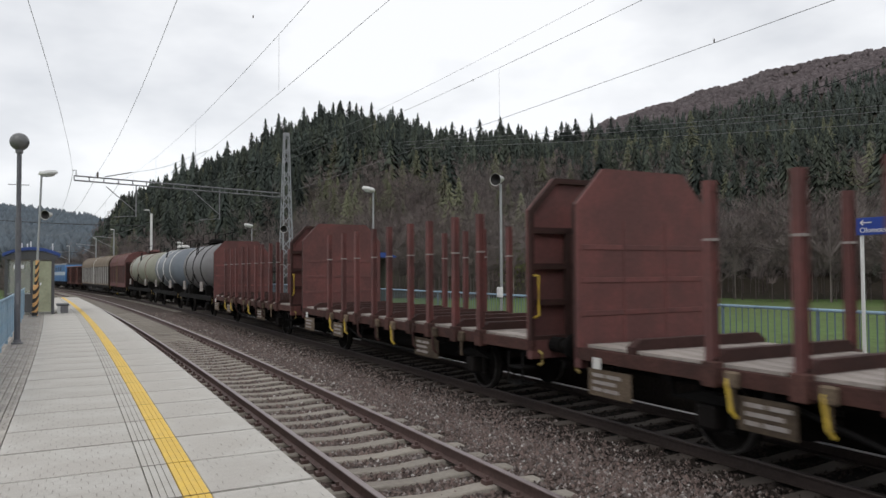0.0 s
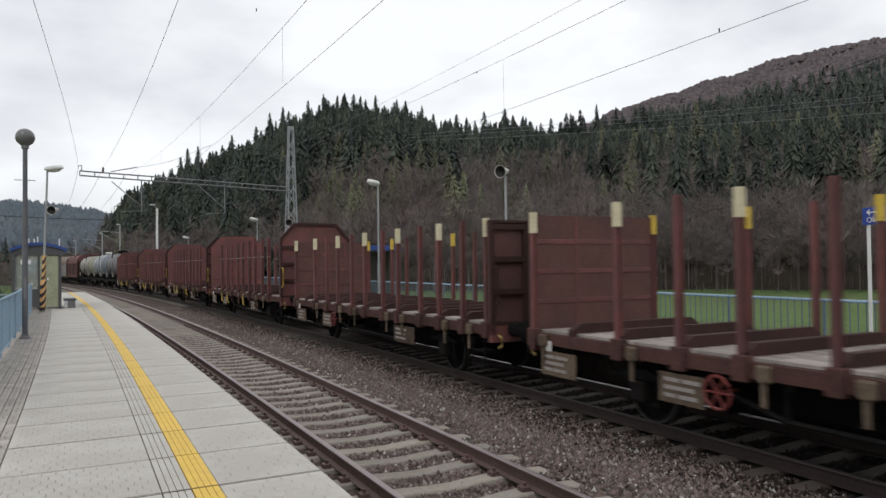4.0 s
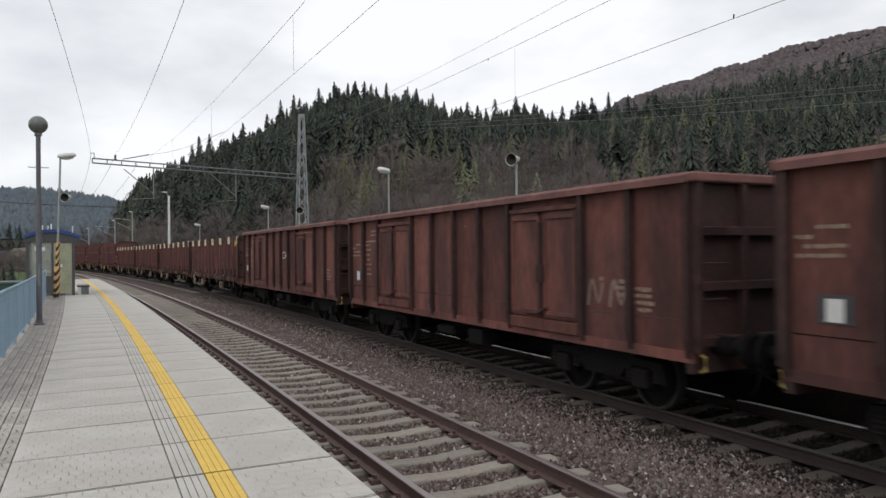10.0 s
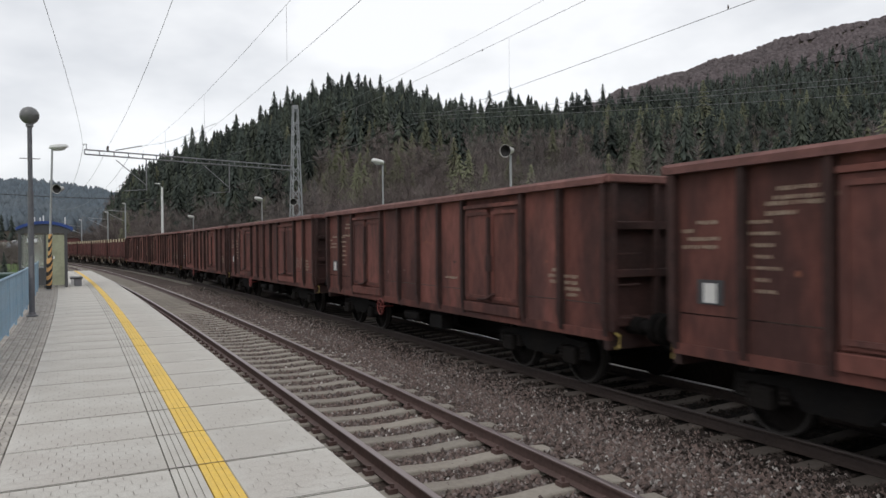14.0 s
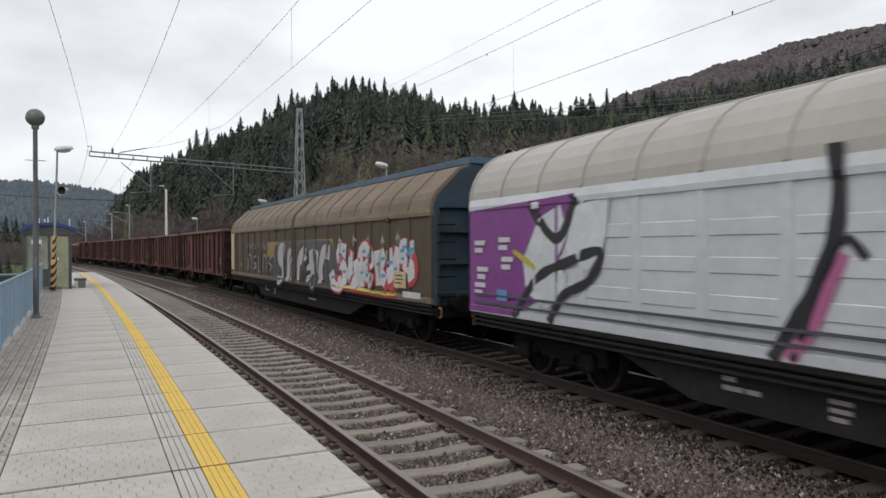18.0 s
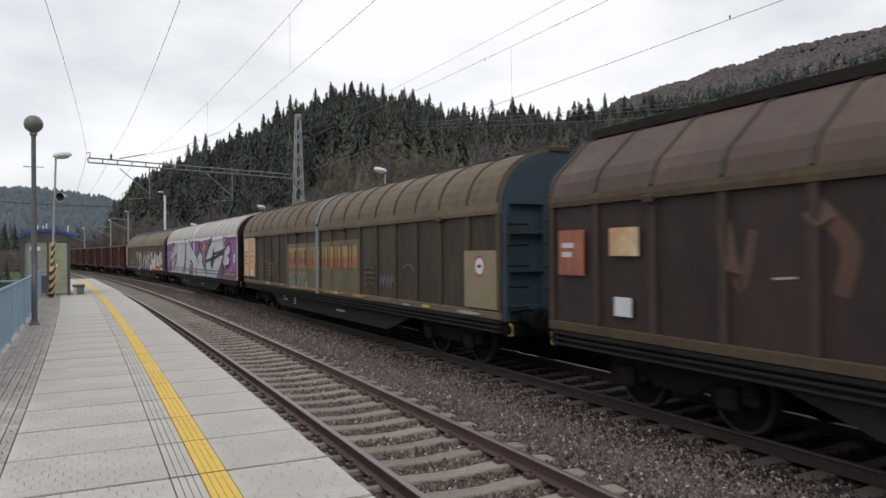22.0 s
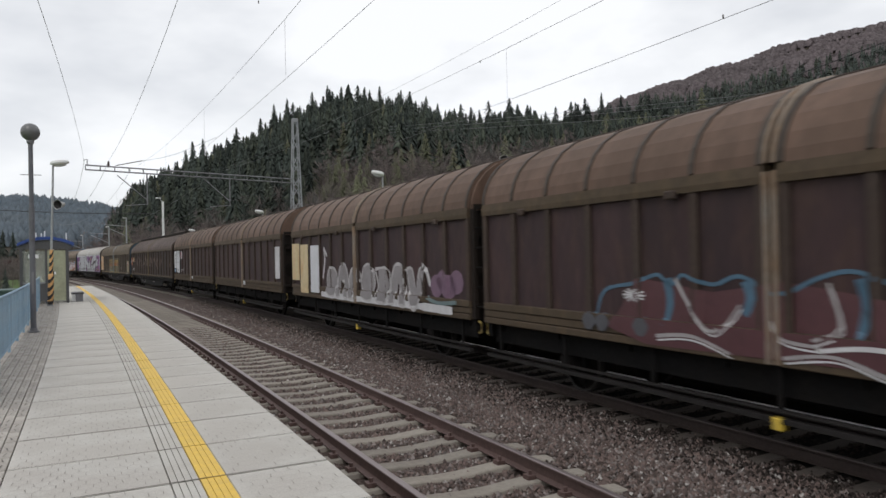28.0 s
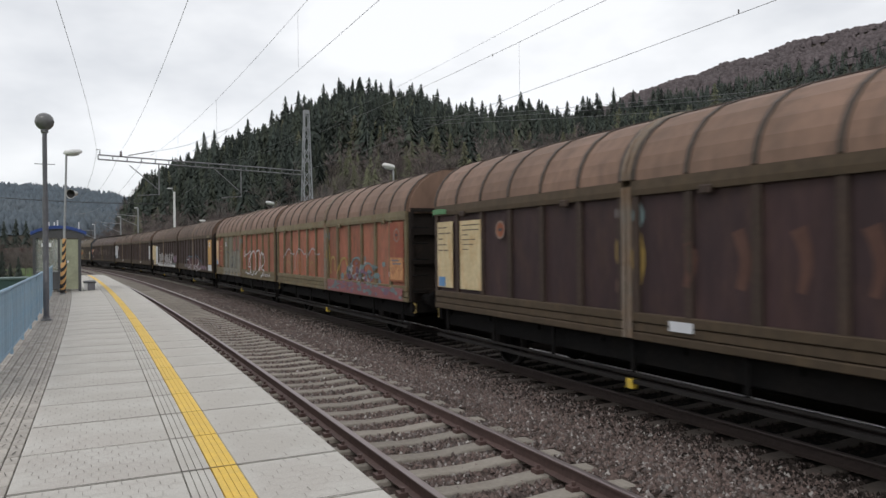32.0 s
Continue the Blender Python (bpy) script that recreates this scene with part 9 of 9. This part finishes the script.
    w, f, wall = covered_wagon(-341.05, "brown covered wagon with cream boards and olive frame", tw, True, "round", M_PANEL_RD, M_RIB_BR, M_BAND_OL, M_COVER_RD, M_BROWN_END, M_RUSTSEAL, M_RIB_BR, 6, 0.03, M_COVERRIB, grp, 0.055)
    plate(w, "board", 0.23, 0.95, 1.44, 2.83, -1.372, M_CREAMB, "peeling cream board", f)
    plate(w, "board", 1.29, 2.16, 1.44, 2.82, -1.372, M_CREAMB, "peeling cream board", f)
    bars(w, 1.4, 2.74, -1.38, f, [(0.7,), (0.7,), (0.25,), (0.3, 0.2), (0.45,), (0.25,)], M_FADE, 0.022, 0.075)
    bars(w, 0.3, 2.72, -1.38, f, [(0.15, 0.2), (0.3, 0.2), (0.2,), (0.18, 0.12), (0.2, 0.2)], M_FADE, 0.03, 0.09)
    plate(w, "tag", 0.3, 0.6, 1.46, 1.66, -1.38, M_BLUE_TAG, "small blue tag", f)
    pictogram(w, f, 2.9, 2.6, -1.37, 0.17, P_SCUFF, M_REDB)
    plate(w, "tag", 7.2, 7.6, 1.17, 1.3, -1.38, M_PALEW, "", f)
    p = Paint(w, f, wall)
    m_stain = spray("brown_rust_stain", (0.092, 0.045, 0.034), 0.85)
    for k in range(6):
        p.stroke([(7.45 + 0.8 * k, 2.45), (7.55 + 0.8 * k, 2.1), (7.48 + 0.8 * k, 1.75)], 0.22, m_stain, 0.4)
    rust_at_seal(p, f)
    p.stroke([(0.05, 3.05), (0.35, 3.06), (0.7, 3.04)], 0.14, spray("green", (0.08, 0.22, 0.09)))
    p.done("rusty stains")


make_train()


# the head of the train, far down the line -----------------------------------
def tank_wagon(offset, length, label, m_tank, m_band):
    f = length / 2
    w = empty("tank_wagon", label, "tank wagon", "tank wagons")
    r, zc = 1.32, 2.55
    bm = bmesh.new()
    lathe(bm, [(0.02, -f + 0.75), (0.7, -f + 0.82), (1.1, -f + 1.0), (r, -f + 1.35), (r, f - 1.35), (1.1, f - 1.0), (0.7, f - 0.82), (0.02, f - 0.75)], "Y", 24, (0, 0, zc))
    part("tank", bm, m_tank, w, smooth=True)
    for y in (-f + 2.2, 0, f - 2.2):
        bm = bmesh.new()
        lathe(bm, [(r + 0.005, y - 0.07), (r + 0.025, y - 0.06), (r + 0.025, y + 0.06), (r + 0.005, y + 0.07)], "Y", 24, (0, 0, zc))
        part("band", bm, m_band, w)
    part("dome", lathe(bmesh.new(), [(0.42, zc + r - 0.1), (0.42, zc + r + 0.22), (0.3, zc + r + 0.3)], "Z", 14), m_band, w)
    bm = bmesh.new()
    box(bm, -0.45, 0.45, -1.6, 1.6, zc + r + 0.05, zc + r + 0.08)
    for x in (-0.45, 0.45):
        rod(bm, (x, -1.6, zc + r + 0.6), (x, 1.6, zc + r + 0.6), 0.02, 5)
        for y in (-1.6, 0, 1.6):
            rod(bm, (x, y, zc + r + 0.05), (x, y, zc + r + 0.6), 0.02, 5)
    part("walkway", bm, M_DARK, w)
    bm = bmesh.new()
    for d in (-0.2, 0.2):
        rod(bm, (-1.42, d, 1.1), (-1.0, d, zc + r + 0.05), 0.025, 5)
    for k in range(8):
        t = k / 7
        rod(bm, (-1.42 + 0.42 * t, -0.2, 1.1 + (zc + r - 1.05) * t), (-1.42 + 0.42 * t, 0.2, 1.1 + (zc + r - 1.05) * t), 0.015, 5)
    part("ladder", bm, M_DARK, w)
    for y in (-f + 1.9, f - 1.9):
        part("saddle", box(bmesh.new(), -1.1, 1.1, y - 0.25, y + 0.25, 0.95, 1.6), M_DARK, w)
        part("data_board", box(bmesh.new(), -1.36, -1.3, y - 0.3, y + 0.3, 1.3, 1.8), M_BARS, w)
    for s in (-1, 1):
        part("side_sill", box(bmesh.new(), *sorted((s * 1.1, s * 1.25)), -f, f, 0.85, 1.08), M_DARK, w)
    part("underframe", box(bmesh.new(), -0.5, 0.5, -f, f, 0.7, 0.98), M_DARK, w)
    if length > 10:
        bogie(w, f - 2.0)
        bogie(w, -f + 2.0)
    else:
        for y in (-f + 1.6, f - 1.6):
            wheelset(w, y)
            axle_guard(w, y)
    buffers(w, (-f, f))
    return enter(w, f, offset)


def locomotive(offset):
    f = 8.1
    w = empty("electric_locomotive", "light blue and white electric locomotive with raised pantograph", "locomotive", "")
    m_blue = mat("locomotive_blue", (0.045, 0.16, 0.36), 0.45, var=0.08, dirt=(0.05, 0.1, 0.18), dirt_amount=0.5, bump=0.05)
    m_pale = mat("locomotive_pale_band", (0.45, 0.52, 0.58), 0.5, var=0.06, bump=0.03)
    bm = bmesh.new()
    prism(bm, [(-f, 1.1), (-f, 2.5), (-f + 0.45, 3.55), (f - 0.45, 3.55), (f, 2.5), (f, 1.1)], "X", -1.45, 1.45)
    part("body", bm, m_blue, w)
    for s in (-1, 1):
        part("band", box(bmesh.new(), *sorted((s * 1.452, s * 1.46)), -f + 0.1, f - 0.1, 2.0, 2.5), m_pale, w)
        for k in range(4):
            y = -4.2 + 2.5 * k
            part("side_window", box(bmesh.new(), *sorted((s * 1.455, s * 1.465)), y, y + 1.0, 2.65, 3.2), M_STRIPE_B, w)
    part("roof", prism(bmesh.new(), [(-1.35, 3.55), (-1.0, 3.8), (1.0, 3.8), (1.35, 3.55)], "Y", -f + 0.6, f - 0.6), M_GREYW, w)
    for e in (-1, 1):
        part("windscreen", box(bmesh.new(), -1.15, 1.15, *sorted((e * (f - 0.3), e * (f - 0.05))), 2.55, 3.1), M_STRIPE_B, w)
        for x in (-0.95, 0.95):
            part("headlight", lathe(bmesh.new(), [(0.12, 0), (0.12, e * 0.06), (0.08, e * 0.07)], "Y", 12, (x, e * f, 1.6)), M_LAMP, w)
        part("plough", box(bmesh.new(), -1.3, 1.3, *sorted((e * (f - 0.3), e * f)), 0.35, 1.08, 0.03), M_DARK, w)
        bogie(w, e * 4.3)
    bm = bmesh.new()
    tube(bm, [(0, -3.6, 3.85), (0, -2.2, 4.7), (0, -3.5, 5.42)], 0.04, 6)
    rod(bm, (-0.9, -3.5, 5.44), (0.9, -3.5, 5.44), 0.03, 6)
    part("pantograph", bm, M_DARK, w)
    part("underframe", box(bmesh.new(), -1.2, 1.2, -f + 0.3, f - 0.3, 0.6, 1.1), M_DARK, w)
    buffers(w, (-f, f))
    return enter(w, f, offset)


def head_of_train():
    m1 = mat("dull_grey_tank", (0.17, 0.165, 0.17), 0.5, 0.1, var=0.12, dirt=(0.09, 0.085, 0.085), dirt_amount=0.7, dirt_scale=0.8, bump=0.05)
    m2 = mat("blue_grey_tank", (0.15, 0.175, 0.205), 0.5, 0.1, var=0.12, dirt=(0.095, 0.095, 0.10), dirt_amount=0.7, dirt_scale=0.5, bump=0.05)
    m3 = mat("pale_greenish_tank", (0.25, 0.25, 0.20), 0.5, var=0.12, dirt=(0.15, 0.15, 0.12), dirt_amount=0.6, dirt_scale=0.7, bump=0.05)
    tank_wagon(37.0, 8.6, "dull grey tank wagon with walkway", m1, M_DARK)
    tank_wagon(47.4, 9.4, "blue-grey tank wagon with walkway", m2, M_WHITE)
    tank_wagon(60.0, 11.6, "pale greenish tank wagon with rusty bands", m3, M_RIM)
    covered_wagon(71.0, "dark red-brown covered wagon with a round roof", 9.8, True, "round", M_OXIDE_D, M_OXIDE, M_OXIDE, M_OXIDE, M_OXIDE_D, M_RIB_OL, M_OXIDE_D, 4, 0.03, None, "covered sliding-wall wagons")
    covered_wagon(94.0, "whitish covered wagon with white door panels", 21.6, False, "round", mat("pale_dusty_wall", (0.26, 0.245, 0.235), 0.6, var=0.1, dirt=(0.17, 0.155, 0.15), dirt_amount=0.6, bump=0.05), M_RIB_BR, M_COVER_TAN, M_COVER_TAN, M_BROWN_END, M_WHITE, M_RIB_BR, 8)
    gondola(107.8, "dark rust-brown open gondola wagon behind the locomotive", [])
    locomotive(125.0)


head_of_train()


# ---- movement ----
def motions():
    for w, half, offset in TRAIN:
        walk(w, [(t, line_pose(AXIS_2, START + offset + SPEED * t - half, RAIL_2)) for t in range(33)])
    # all wheels roll alike, one key a frame
    first = WHEELS[0]
    walk(first, [(i / FPS, pose(0, 0, 0, -math.degrees(SPEED * i / FPS / 0.46))) for i in range(int(SECONDS * FPS) + 1)])
    roll = first.animation_data
    for ax in WHEELS[1:]:
        ax.rotation_mode = "QUATERNION"
        own = ax.animation_data_create()
        own.action = roll.action
        own.action_slot = roll.action_slot


motions()
